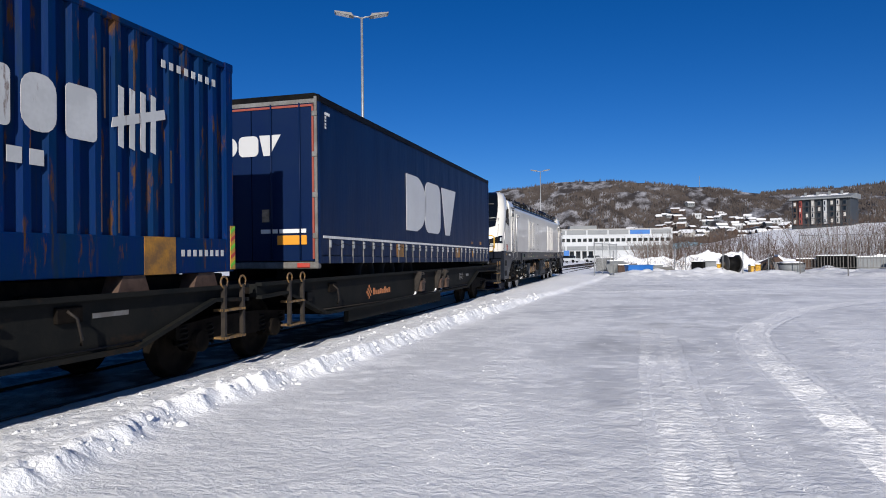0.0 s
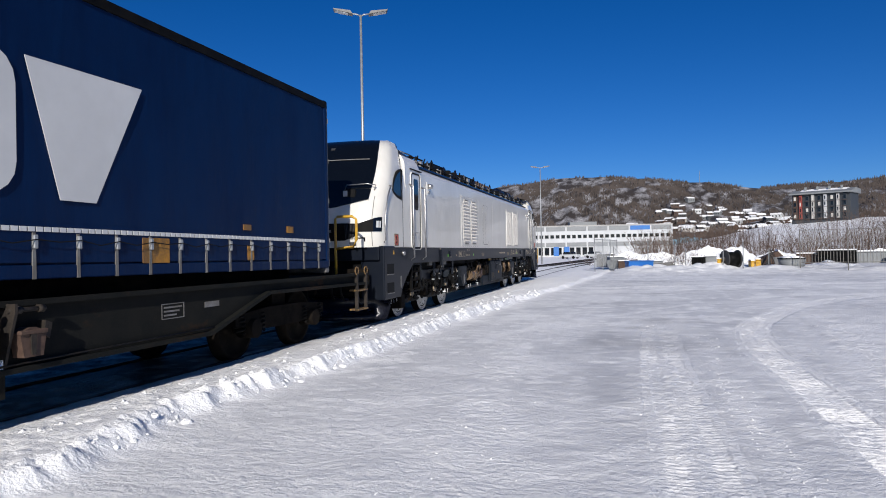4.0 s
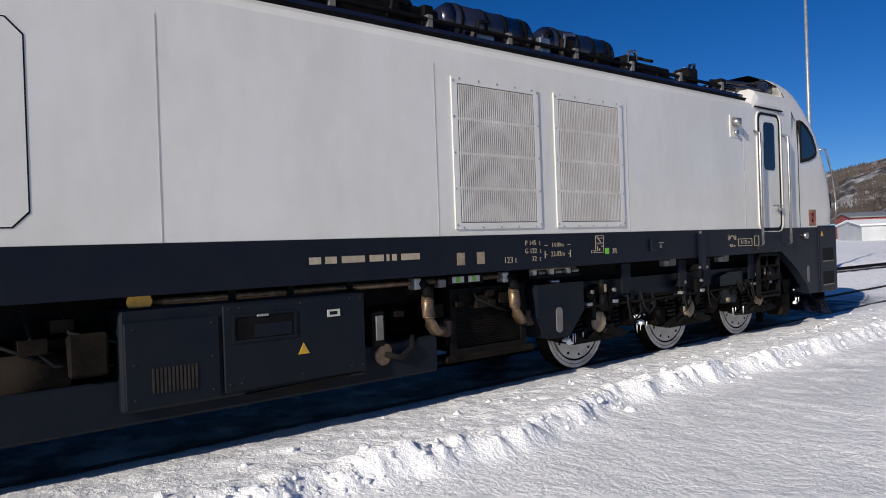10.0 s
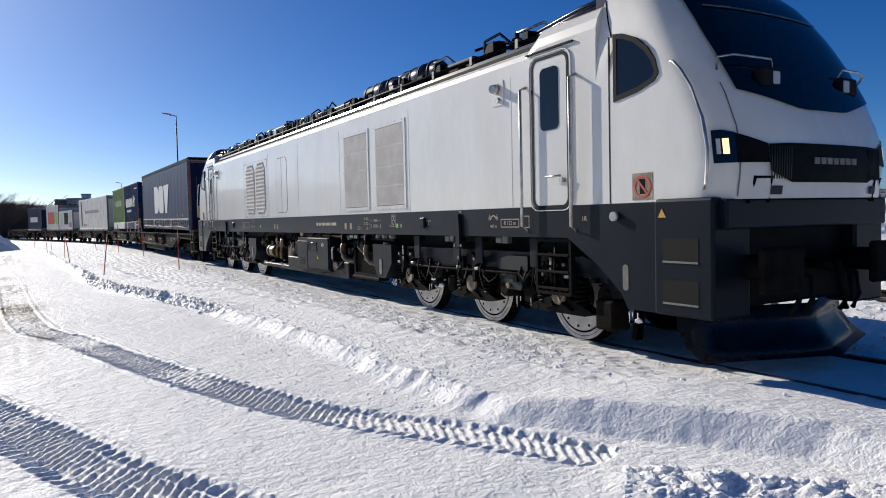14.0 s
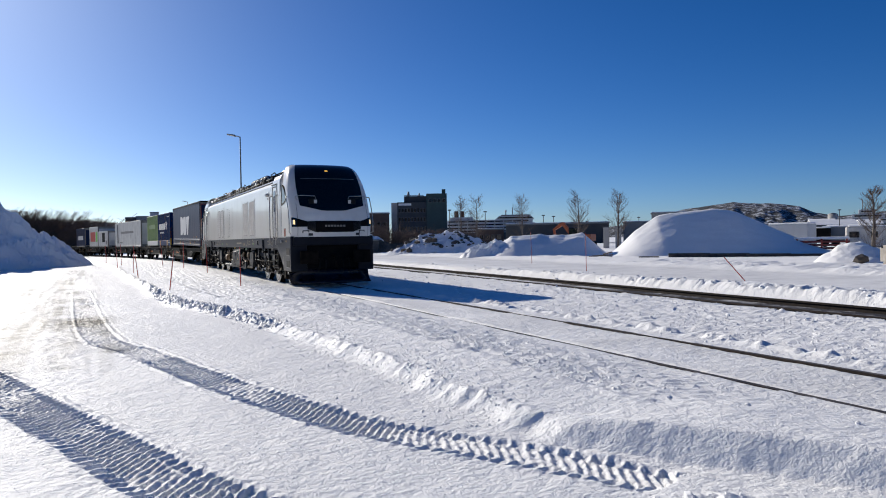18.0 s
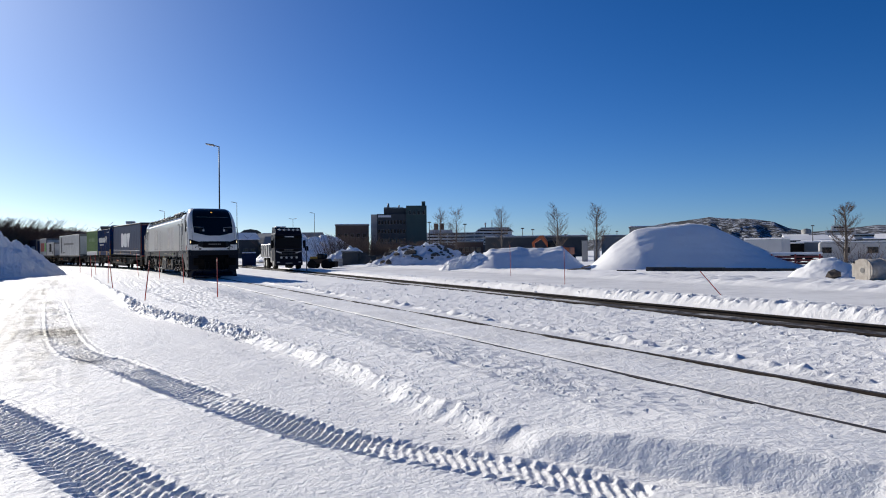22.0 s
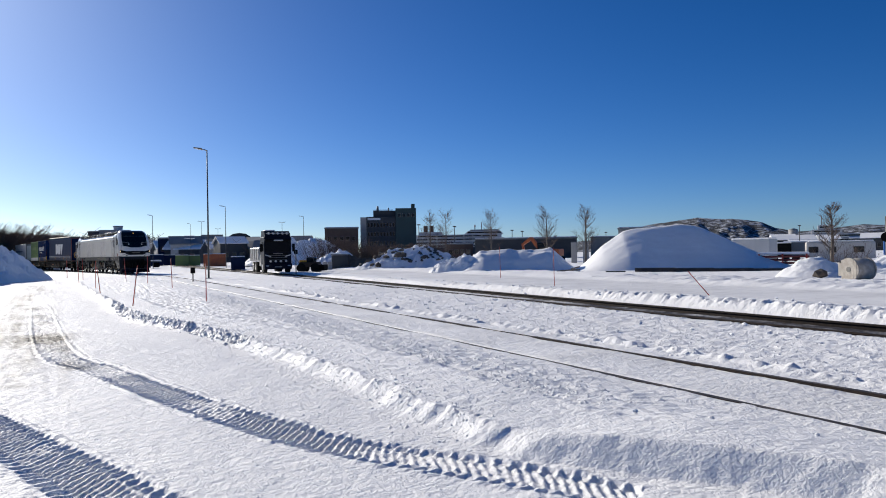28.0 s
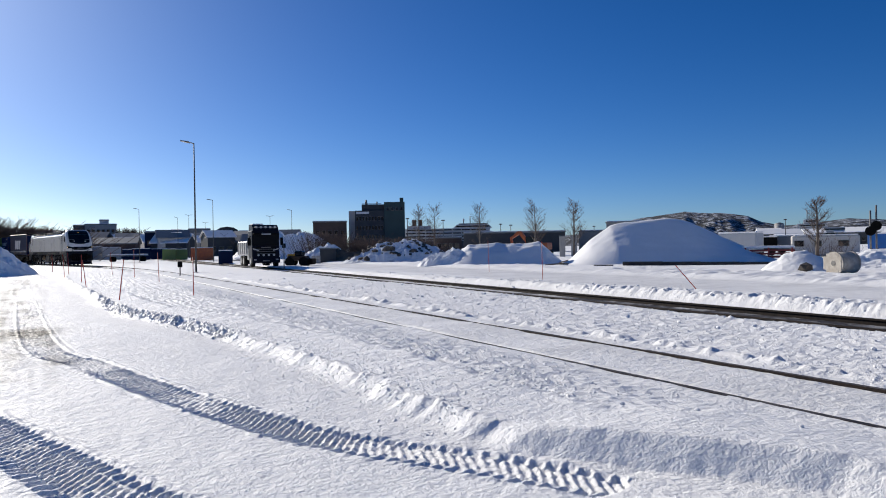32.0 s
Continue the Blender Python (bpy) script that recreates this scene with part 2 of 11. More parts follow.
def snow_mat(name="snow", coarse=1.0):
    m = bpy.data.materials.new(name)
    m.use_nodes = True
    t = m.node_tree
    b = t.nodes["Principled BSDF"]
    b.inputs["Roughness"].default_value = 0.6
    b.inputs["Specular IOR Level"].default_value = 0.2
    tc = t.nodes.new("ShaderNodeTexCoord")
    n1 = t.nodes.new("ShaderNodeTexNoise")
    n1.inputs["Scale"].default_value, n1.inputs["Detail"].default_value = 0.35, 6
    ramp = t.nodes.new("ShaderNodeValToRGB")
    ramp.color_ramp.elements[0].position, ramp.color_ramp.elements[1].position = 0.3, 0.62
    ramp.color_ramp.elements[0].color, ramp.color_ramp.elements[1].color = (0.89, 0.885, 0.875, 1), (0.945, 0.938, 0.922, 1)
    t.links.new(tc.outputs["Object"], n1.inputs[0])
    t.links.new(n1.outputs[0], ramp.inputs[0])
    pk = t.nodes.new("ShaderNodeAttribute")   # driven-over snow is greyer than loose snow
    pk.attribute_name = "packed"
    px = t.nodes.new("ShaderNodeMix")
    px.data_type = "RGBA"
    px.inputs["B"].default_value = (0.645, 0.645, 0.65, 1)
    t.links.new(pk.outputs["Fac"], px.inputs["Factor"])
    t.links.new(ramp.outputs[0], px.inputs["A"])
    at = t.nodes.new("ShaderNodeAttribute")
    at.attribute_name = "dirt"
    n3 = t.nodes.new("ShaderNodeTexNoise")
    n3.inputs["Scale"].default_value, n3.inputs["Detail"].default_value = 2.3, 8
    t.links.new(tc.outputs["Object"], n3.inputs[0])
    mu = t.nodes.new("ShaderNodeMath")
    mu.operation, mu.use_clamp = "MULTIPLY", True
    t.links.new(at.outputs["Fac"], mu.inputs[0])
    t.links.new(n3.outputs[0], mu.inputs[1])
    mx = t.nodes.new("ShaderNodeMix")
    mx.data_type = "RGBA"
    # darkest tone, for dirt and for the shade painted under the train
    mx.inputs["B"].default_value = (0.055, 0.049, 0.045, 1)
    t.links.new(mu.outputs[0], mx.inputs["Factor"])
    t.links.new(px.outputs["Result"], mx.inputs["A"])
    t.links.new(mx.outputs["Result"], b.inputs["Base Color"])
    h = None
    loose = t.nodes.new("ShaderNodeMapRange")   # driven-down snow lies smoother than loose snow
    loose.inputs["To Min"].default_value, loose.inputs["To Max"].default_value = 1.0, 0.5
    t.links.new(pk.outputs["Fac"], loose.inputs[0])
    for sc, st, dist, wide in ((1.7, 0.1, 0.2, 1.0), (6.5, 0.34 * coarse, 0.08, 1.0), (17.0, 0.5 * coarse, 0.045, 1.2), (46.0, 0.42 * coarse + 0.1, 0.018, 1.1), (120.0, 0.4, 0.008, 1.0)):
        mp = t.nodes.new("ShaderNodeMapping")
        mp.inputs["Scale"].default_value = (1.0 / wide, 1.0, 1.0)
        nb = t.nodes.new("ShaderNodeTexNoise")
        nb.inputs["Scale"].default_value, nb.inputs["Detail"].default_value = sc, 5
        nb.inputs["Roughness"].default_value = 0.6
        bp = t.nodes.new("ShaderNodeBump")
        bp.inputs["Distance"].default_value = dist
        t.links.new(tc.outputs["Object"], mp.inputs[0])
        t.links.new(mp.outputs[0], nb.inputs[0])
        t.links.new(nb.outputs[0], bp.inputs["Height"])
        if sc < 100:
            ml = t.nodes.new("ShaderNodeMath")
            ml.operation = "MULTIPLY"
            ml.inputs[1].default_value = st
            t.links.new(loose.outputs[0], ml.inputs[0])
            t.links.new(ml.outputs[0], bp.inputs["Strength"])
        else:
            bp.inputs["Strength"].default_value = st
        if h:
            t.links.new(h, bp.inputs["Normal"])
        h = bp.outputs[0]
    t.links.new(h, b.inputs["Normal"])
    return m


M["snow"] = snow_mat()
M["softsnow"] = snow_mat("drifted_snow", 0.25)


# ---- mesh helpers ----
def mesh_ob(name, bm, material, parent=None, smooth=False):
    me = bpy.data.meshes.new(name)
    bm.normal_update()
    bm.to_mesh(me)
    bm.free()
    mats = material if isinstance(material, (list, tuple)) else [material]
    for m_ in mats:
        me.materials.append(M[m_] if isinstance(m_, str) else m_)
    if smooth:
        me.polygons.foreach_set("use_smooth", [True] * len(me.polygons))
    ob = new(name, me)
    if parent is not None:
        ob.parent = parent
    return ob


def part(name, bm, material, parent, label="", smooth=False):
    ob = mesh_ob(name, bm, material, parent, smooth)
    if label:
        ob["label"] = label
    return ob


def thing(name, label, category, m=None, group="", kind=""):
    ob = new(name)
    ob.empty_display_size = 0.3
    if m is not None:
        ob.matrix_basis = m
    return tagged(ob, label, category, group, kind)


def hexa(bm, x0, x1, y0, y1, z0, z1, mi=0):
    v = [bm.verts.new(p) for p in ((x0, y0, z0), (x1, y0, z0), (x1, y1, z0), (x0, y1, z0), (x0, y0, z1), (x1, y0, z1), (x1, y1, z1), (x0, y1, z1))]
    for f in ((3, 2, 1, 0), (4, 5, 6, 7), (0, 1, 5, 4), (1, 2, 6, 5), (2, 3, 7, 6), (3, 0, 4, 7)):
        bm.faces.new([v[i] for i in f]).material_index = mi
    return bm


def bevel_box(x0, x1, y0, y1, z0, z1, r=0.02, seg=1):
    bm = hexa(bmesh.new(), x0, x1, y0, y1, z0, z1)
    bmesh.ops.bevel(bm, geom=bm.edges[:], offset=r, segments=seg, affect="EDGES", profile=0.5)
    return bm


def tube(bm, p0, p1, r0, r1=None, n=10, caps=True):
    r1 = r0 if r1 is None else r1
    p0, p1 = Vector(p0), Vector(p1)
    q = (p1 - p0).to_track_quat("Z", "Y")
    rings = []
    for p, r in ((p0, r0), (p1, r1)):
        rings.append([bm.verts.new(p + q @ Vector((r * math.cos(2 * math.pi * i / n), r * math.sin(2 * math.pi * i / n), 0))) for i in range(n)])
    for i in range(n):
        bm.faces.new((rings[0][i], rings[0][(i + 1) % n], rings[1][(i + 1) % n], rings[1][i])).smooth = True
    if caps:
        bm.faces.new(rings[0][::-1])
        bm.faces.new(rings[1])
    return bm


def pipe(bm, pts, r, n=8):
    """A bent round bar through the points."""
    pts = [Vector(p) for p in pts]
    rings = []
    for i, p in enumerate(pts):
        d = (pts[min(i + 1, len(pts) - 1)] - pts[max(i - 1, 0)]).normalized()
        up = Vector((0, 0, 1)) if abs(d.z) < 0.9 else Vector((1, 0, 0))
        a = d.cross(up).normalized()
        c = a.cross(d)
        rings.append([bm.verts.new(p + r * (math.cos(2 * math.pi * k / n) * a + math.sin(2 * math.pi * k / n) * c)) for k in range(n)])
    for i in range(len(rings) - 1):
        for k in range(n):
            bm.faces.new((rings[i][k], rings[i][(k + 1) % n], rings[i + 1][(k + 1) % n], rings[i + 1][k])).smooth = True
    bm.faces.new(rings[0][::-1])
    bm.faces.new(rings[-1])
    return bm


def prism_x(bm, pts, x0, x1, mi=0):
    """Extrudes a (y, z) outline from x0 to x1."""
    a = [bm.verts.new((x0, y, z)) for y, z in pts]
    b = [bm.verts.new((x1, y, z)) for y, z in pts]
    n = len(pts)
    bm.faces.new(a[::-1]).material_index = mi
    bm.faces.new(b).material_index = mi
    for i in range(n):
        bm.faces.new((a[i], a[(i + 1) % n], b[(i + 1) % n], b[i])).material_index = mi
    bmesh.ops.recalc_face_normals(bm, faces=bm.faces)
    return bm


def prism_y(bm, pts, y0, y1, mi=0):
    """Extrudes an (x, z) outline from y0 to y1."""
    a = [bm.verts.new((x, y0, z)) for x, z in pts]
    b = [bm.verts.new((x, y1, z)) for x, z in pts]
    n = len(pts)
    bm.faces.new(a).material_index = mi
    bm.faces.new(b[::-1]).material_index = mi
    for i in range(n):
        bm.faces.new((a[i], b[i], b[(i + 1) % n], a[(i + 1) % n])).material_index = mi
    bmesh.ops.recalc_face_normals(bm, faces=bm.faces)
    return bm


def rounded(x0, x1, z0, z1, r, n=4):
    out = []
    for cx, cz, a0 in ((x1 - r, z0 + r, -90), (x1 - r, z1 - r, 0), (x0 + r, z1 - r, 90), (x0 + r, z0 + r, 180)):
        for k in range(n + 1):
            a = radians(a0 + 90 * k / n)
            out.append((cx + r * math.cos(a), cz + r * math.sin(a)))
    return out


def frame_x(bm, outer, inner, x0, x1):
    """A flat ring between two (y, z) outlines of equal length, from x0 to x1."""
    n = len(outer)
    V = [[bm.verts.new((x, y, z)) for y, z in o] for o in (outer, inner) for x in (x0, x1)]
    for i in range(n):
        j = (i + 1) % n
        for a, b in ((0, 1), (1, 3), (3, 2), (2, 0)):
            bm.faces.new((V[a][i], V[a][j], V[b][j], V[b][i]))
    bmesh.ops.recalc_face_normals(bm, faces=bm.faces)
    return bm


def text_part(name, s, size, m, parent, material="print", label="", align="CENTER"):
    """Raised lettering, as a mesh; m places it in its thing's space."""
    cu = bpy.data.curves.new(name, "FONT")
    cu.body, cu.size, cu.align_x, cu.align_y, cu.extrude = s, size, align, "CENTER", 0.001
    cu.resolution_u = 2
    tmp = bpy.data.objects.new(name, cu)
    me = bpy.data.meshes.new_from_object(tmp)
    bpy.data.objects.remove(tmp)
    me.materials.clear()
    me.materials.append(M[material])
    ob = new(name, me)
    ob.parent = parent
    ob.matrix_basis = m
    if label:
        ob["label"] = label
    return ob


# ---- the line ----
TRACK_X = -6.73


def soft_ramp(q):
    return (q + math.sqrt(q * q + 57.5)) / 2


def bend(y):
    """Sideways place of the line's middle."""
    x = TRACK_X - 0.0277 * (soft_ramp(y - 12.0) - soft_ramp(-16.7))
    if y < -47:
        d = -47 - y
        x += d * d / 480 if d < 46 else 4.41 + (d - 46) * 0.19
    if y > 58:
        x += (y - 58) ** 2 / 900 if y < 120 else 4.27 + (y - 120) * 0.138
    return x


def heading(y):
    return math.degrees(math.atan2(-(bend(y + 1) - bend(y - 1)), 2))


def on_line(y, half):
    """The pose of a vehicle whose bogies stand half before and behind y."""
    a, b = Vector((bend(y - half), y - half, 0)), Vector((bend(y + half), y + half, 0))
    d = b - a
    return Matrix.Translation((a + b) / 2) @ pose(0, 0, 0, 0, 0, math.degrees(math.atan2(-d.x, d.y)))


# place of the locomotive's middle along the line, by time
RUN = [(0, 38.25), (0.5, 36.61), (1, 34.97), (1.5, 33.33), (2, 31.67), (2.5, 30.0), (3, 28.31), (3.5, 26.58), (4, 24.82), (4.5, 23.04), (5, 21.22),
       (5.5, 19.38), (6, 17.43), (6.5, 15.48), (7, 13.55), (7.5, 11.66), (8, 9.76), (8.5, 7.80), (9, 5.79), (9.5, 3.75), (10, 1.67), (10.5, -0.45),
       (11, -2.55), (11.5, -4.64), (12, -6.78), (12.5, -9.01), (13, -11.21), (13.5, -13.42), (14, -15.63), (14.5, -17.85), (15, -20.07), (15.5, -22.30),
       (16, -24.54), (16.5, -26.78), (17, -29.02), (18, -33.5), (19, -38.1), (20, -42.9), (21, -47.9), (22, -53.0), (23, -58.1), (24, -63.1),
       (25, -68.1), (26.5, -75.5), (28, -82.8), (29, -87.6), (30, -92.4), (31, -97.2), (32, -102.0)]


def at_time(t):
    for (a, p), (b, q) in zip(RUN, RUN[1:]):
        if a <= t <= b:
            return p + (q - p) * (t - a) / (b - a)
    return RUN[-1][1]


MOVERS = []   # (thing, place along the train from the locomotive's middle, half its bogie distance)
WHEELSETS = []   # (wheelset, radius, rest pose)


# ---- ground ----
def lin(v, pts):
    return np.interp(v, [p[0] for p in pts], [p[1] for p in pts])


def value_noise(x, y, cell, seed):
    """Smooth noise in -1..1 on arrays."""
    rs = np.random.RandomState(seed)
    g = rs.rand(128, 128) * 2 - 1
    u, v = x / cell, y / cell
    i, j = np.floor(u).astype(int), np.floor(v).astype(int)
    fu, fv = u - i, v - j
    fu, fv = fu * fu * (3 - 2 * fu), fv * fv * (3 - 2 * fv)
    a, b = g[i % 128, j % 128], g[(i + 1) % 128, j % 128]
    c, d = g[i % 128, (j + 1) % 128], g[(i + 1) % 128, (j + 1) % 128]
    return (a * (1 - fu) + b * fu) * (1 - fv) + (c * (1 - fu) + d * fu) * fv


BANK = [(-90, 2.2), (-60, 0.6), (-50, -0.3), (-30, -0.95), (-20.5, -1.35), (-18, -1.55), (-14, -2.4), (-11.6, -2.75), (-7.1, -2.98), (-5.0, -3.06), (-4.4, -3.12), (-2.6, -4.36), (-1.8, -4.5),
        (0, -4.3), (3.5, -4.05), (6, -4.3), (9, -4.1), (13, -4.2), (20, -4.05), (28, -3.7), (40, -3.2), (60, -3.0)]
PRINTS = [  # pressed wheel tracks: label, way, half width, depth, kind of tread
    ("deep lugged tyre track pressed into the snow", [(0.75, -27), (0.15, -13.8), (-0.5, -10.8), (-1.1, -8.3), (-1.65, -6.4), (-2.1, -5.2), (-2.6, -4.4), (-3.0, -3.7), (-3.3, -3.0)], 0.25, 0.038, "lug"),
    ("deep lugged tyre track pressed into the snow", [(2.2, -12.2), (1.55, -10.4), (1.0, -8.9), (0.46, -7.3), (0.05, -6.2), (-0.37, -4.95), (-0.75, -4.1), (-1.1, -3.3)], 0.29, 0.038, "lug"),
    ("shallow ribbed tyre track in packed snow", [(-0.14, 14.5), (-0.04, 9.4), (0.03, 7.25), (0.11, 5.5), (0.16, 3.4)], 0.11, 0.008, "bar"),
    ("shallow ribbed tyre track in packed snow", [(0.12, 13.5), (0.2, 9.4), (0.29, 7.25), (0.38, 5.5), (0.44, 3.4)], 0.1, 0.008, "bar"),
    ("broad curved tyre track in packed snow", [(6.9, 24.6), (3.77, 20.2), (2.61, 17.5), (1.87, 15.1), (1.56, 13.2), (1.43, 10.9), (1.5, 9.1), (1.55, 7.5), (1.6, 4.5)], 0.2, 0.014, "bar"),
]


def way_points(pts, n=6):
    """Rounds a line of places into a smooth way."""
    P = [pts[0]] + list(pts) + [pts[-1]]
    out = []
    for i in range(1, len(P) - 2):
        a, b, c, d = [np.array(q, float) for q in P[i - 1:i + 3]]
        for k in range(n):
            t = k / n
            out.append(tuple(0.5 * (2 * b + (c - a) * t + (2 * a - 5 * b + 4 * c - d) * t * t + (3 * b - a - 3 * c + d) * t ** 3)))
    return out + [tuple(pts[-1])]


def trough(x, y, pts, half):
    """Bed for a pressed track, which lies in it as a finer sheet."""
    q = np.array(pts)
    keep = [tuple(v) for v in q if math.dist(v, q[0]) > half + 0.35 and math.dist(v, q[-1]) > half + 0.35]
    return -0.1 * np.clip((half + 0.07 - along(x, y, keep)[1]) / 0.05, 0, 1)


BANDS = [  # rough churned wheel tracks: way, half width, height
    ([(-0.14, 14.5), (-0.04, 9.4), (0.03, 7.25), (0.11, 5.5), (0.16, 3.6)], 0.14, 0.004),
    ([(10, 26.5), (6.9, 24.6), (3.77, 20.2), (2.61, 17.5), (1.87, 15.1), (1.56, 13.2), (1.43, 10.9), (1.5, 9.1), (1.55, 7.5), (1.6, 4.5)], 0.24, 0.008),
    ([(0.82, 12.9), (0.62, 8.3), (0.76, 6.3), (0.92, 4.2)], 0.12, 0.007),
    ([(3.07, 15), (2.54, 9.1), (2.4, 6)], 0.3, 0.016),
    ([(-2.6, 14), (-2.0, 9), (-1.6, 6), (-1.4, 4)], 0.3, 0.008),
    ([(-4, 28), (4, 30.5), (16, 33)], 0.35, 0.03),
    ([(2.6, -34), (1.2, -21), (0.72, -13.4), (0.3, -9)], 0.3, 0.016),
    ([(1.9, -48), (1.0, -30), (0.3, -19)], 0.3, 0.02),
    ([(2.9, -20), (1.9, -12), (1.0, -8)], 0.22, 0.014),
]


def along(x, y, pts):
    """Way gone along a line of places, and distance from it."""
    best, way, run = np.full(x.shape, 99.0), np.zeros_like(x), 0.0
    for (ax, ay), (bx, by) in zip(pts, pts[1:]):
        L = math.hypot(bx - ax, by - ay)
        ux, uy = (bx - ax) / L, (by - ay) / L
        s = np.clip((x - ax) * ux + (y - ay) * uy, 0, L)
        dist = np.hypot(x - ax - s * ux, y - ay - s * uy)
        way = np.where(dist < best, run + s, way)
        best = np.minimum(best, dist)
        run += L
    return way, best


def line_x(y):
    return np.vectorize(bend)(y)


def second_line(y):
    """Sideways place of the second line's middle."""
    return -13.5 - 0.04 * np.clip(-y - 6, 0, 200) + 0.02 * np.clip(y, 0, 200)


def snow_height(x, y, tracks=True):
    cut = np.exp(-((y + 3.3) / 1.1) ** 4)   # the clean wall that the plough cut where it turned
    xe = lin(y, BANK) + (1 - 0.85 * cut) * (0.08 * value_noise(x * 0, y, 0.9, 3) + 0.05 * value_noise(x * 0, y, 0.31, 4) + 0.03 * value_noise(x * 0, y, 0.12, 2))
    lx = line_x(y[:, :1]) * np.ones_like(x)
    side = x - xe
    near = np.clip(1 - np.abs(y) / 60, 0, 1)
    h = 0.02 * value_noise(x, y, 2.7, 5) + 0.008 * value_noise(x, y, 0.5, 6) + 0.004 * value_noise(x, y, 0.16, 7)
    # the ploughed shelf between yard and line
    shelf = 1 / (1 + np.exp(np.clip(side / 0.05, -40, 40)))
    shelf = shelf * (1 - cut) + cut * np.clip((0.14 - side + 0.01 * value_noise(x, y, 0.1, 77)) / 0.33, 0, 1)
    fall = np.clip((x - (lx + 1.0)) / 1.3, 0, 1)
    fall2 = np.clip(fall, 0, 1)
    rough = (0.010 * value_noise(x, y, 0.4, 8) + 0.011 * value_noise(x * 1.6, y * 0.7, 0.13, 9) + 0.014 * np.clip(value_noise(x, y, 0.075, 19), -0.3, 1)) * (1 + 0.2 * np.clip((-5 - y) / 3, 0, 1))
    calm = 1 - 0.75 * np.clip((side + 1.0) / 0.1, 0, 1) * (y < -3) - 0.8 * cut
    h += shelf * ((0.13 + 0.05 * cut) * fall2 + rough * np.clip(calm, 0, 1)) * (x > lx - 7)
    # lumpy plough ridge along the edge
    amp = lin(y, [(-60, 0.12), (-22, 0.11), (-14, 0.07), (-11.5, 0.035), (-5, 0.03), (-4.3, 0.005), (-2, 0.005), (0, 0.05), (3, 0.115), (20, 0.12), (23, 0.06), (27, 0.02), (45, 0.02)])
    lump = 0.95 - 0.9 * np.abs(value_noise(x, y, 0.15, 11)) - 0.7 * np.abs(value_noise(x, y, 0.08, 12)) + 0.35 * value_noise(x, y, 0.8, 10)
    h += (y <= 0) * amp * np.exp(-((side + 0.1) / lin(y, [(-12, 0.12), (-9, 0.07), (-4, 0.07), (0, 0.1)])) ** 2) * np.clip(lump, 0, 1.5)
    wall = 0.85 - 0.55 * np.abs(value_noise(x, y, 0.17, 11)) - 0.5 * np.abs(value_noise(x, y, 0.085, 12)) + 0.3 * value_noise(x, y, 0.7, 10)
    h += (y > 0) * amp * np.exp(-((side + 0.07) / np.where(side > -0.07, 0.075, 0.17)) ** 2) * np.clip(wall, 0, 1.4)   # a crumbling wall, steep towards the yard
    spill = np.exp(-((along(x, y, [(-3.15, -2.75), (-3.7, -2.1), (-4.6, -1.1)])[1]) / 0.28) ** 2)
    h += spill * (0.035 + 0.05 * np.abs(value_noise(x, y, 0.13, 78)) + 0.03 * value_noise(x, y, 0.07, 79))
    crest = np.where(side > -1.0, np.clip(1 + (side + 1.0) / -0.95, 0, 1), np.clip(1 + (side + 1.0) / 0.22, 0, 1))
    h += 0.065 * crest * (side < 0) * np.clip((-4.2 - y) / 2.0, 0, 1) * np.clip((y + 30) / 10, 0, 1)   # smooth crest along the shelf, then trodden snow
    h += 0.05 * np.exp(-((side + 0.9) / 0.12) ** 2) * (y > -1) * np.clip(value_noise(x, y, 0.4, 13) + 0.2, 0, 1) * near
    # bed of the line: a little under the rail heads, with flange grooves
    d1 = x - lx
    bed = np.exp(-np.clip(np.abs(d1) - 0.85, 0, 9) ** 2 / 0.08)
    h = h * (1 - bed) + bed * (np.where(d1 > 0.78, -0.008, -0.022) + 0.35 * rough + np.clip((-3 - y) / 4, 0, 1) * (0.02 + 0.014 * value_noise(x * 0, y, 0.9, 55)))
    h += np.exp(-((d1 + 1.28) / 0.13) ** 2) * np.clip((-2 - y) / 3, 0, 1) * np.clip((y + 60) / 30, 0, 1) * np.clip(0.055 + 0.05 * value_noise(x, y, 0.35, 81) + 0.04 * value_noise(x, y, 0.11, 82), 0, 0.14)
    for r in (-0.7525, 0.7525):
        inner = d1 - r + (0.07 if r > 0 else -0.07)
        h -= 0.06 * np.exp(-(inner / 0.035) ** 2)
    # second line, lower, with a trough along its rails
    d2 = x - second_line(y)
    bed2 = np.exp(-np.clip(np.abs(d2) - 0.95, 0, 9) ** 2 / 0.1)
    h = h * (1 - bed2) + bed2 * (-0.16 + 0.6 * rough)
    for r in (-0.7525, 0.7525):
        h -= 0.12 * np.exp(-((d2 - r) / 0.13) ** 4)
    # beaten bank past the second line, then a scraped road
    d3 = second_line(y) - 1.25 - x + 0.06 * value_noise(x * 0, y, 1.3, 42) + 0.02 * value_noise(x * 0, y, 0.2, 43)
    back = (y < 12) * np.clip((12 - y) / 8, 0, 1)
    ridge = np.clip(d3 / 0.3, 0, 1) * np.clip((2.3 - d3) / 1.3, 0, 1)
    h += back * ridge * lin(y, [(-60, 0.15), (-30, 0.4), (-14, 1.0), (20, 1.0)]) * (0.19 + 0.02 * value_noise(x, y, 0.9, 16) + 0.012 * value_noise(x, y, 0.2, 17) + 0.014 * value_noise(x, y, 0.1, 44))
    h += back * np.clip(d3 / 0.3, 0, 1) * np.clip((1.0 - d3) / 0.6, 0, 1) * (0.045 * value_noise(x * 0.5, y, 0.085, 45) + 0.015 * value_noise(x * 0.4, y, 0.2, 56) + 0.03 * value_noise(x, y, 0.06, 80))
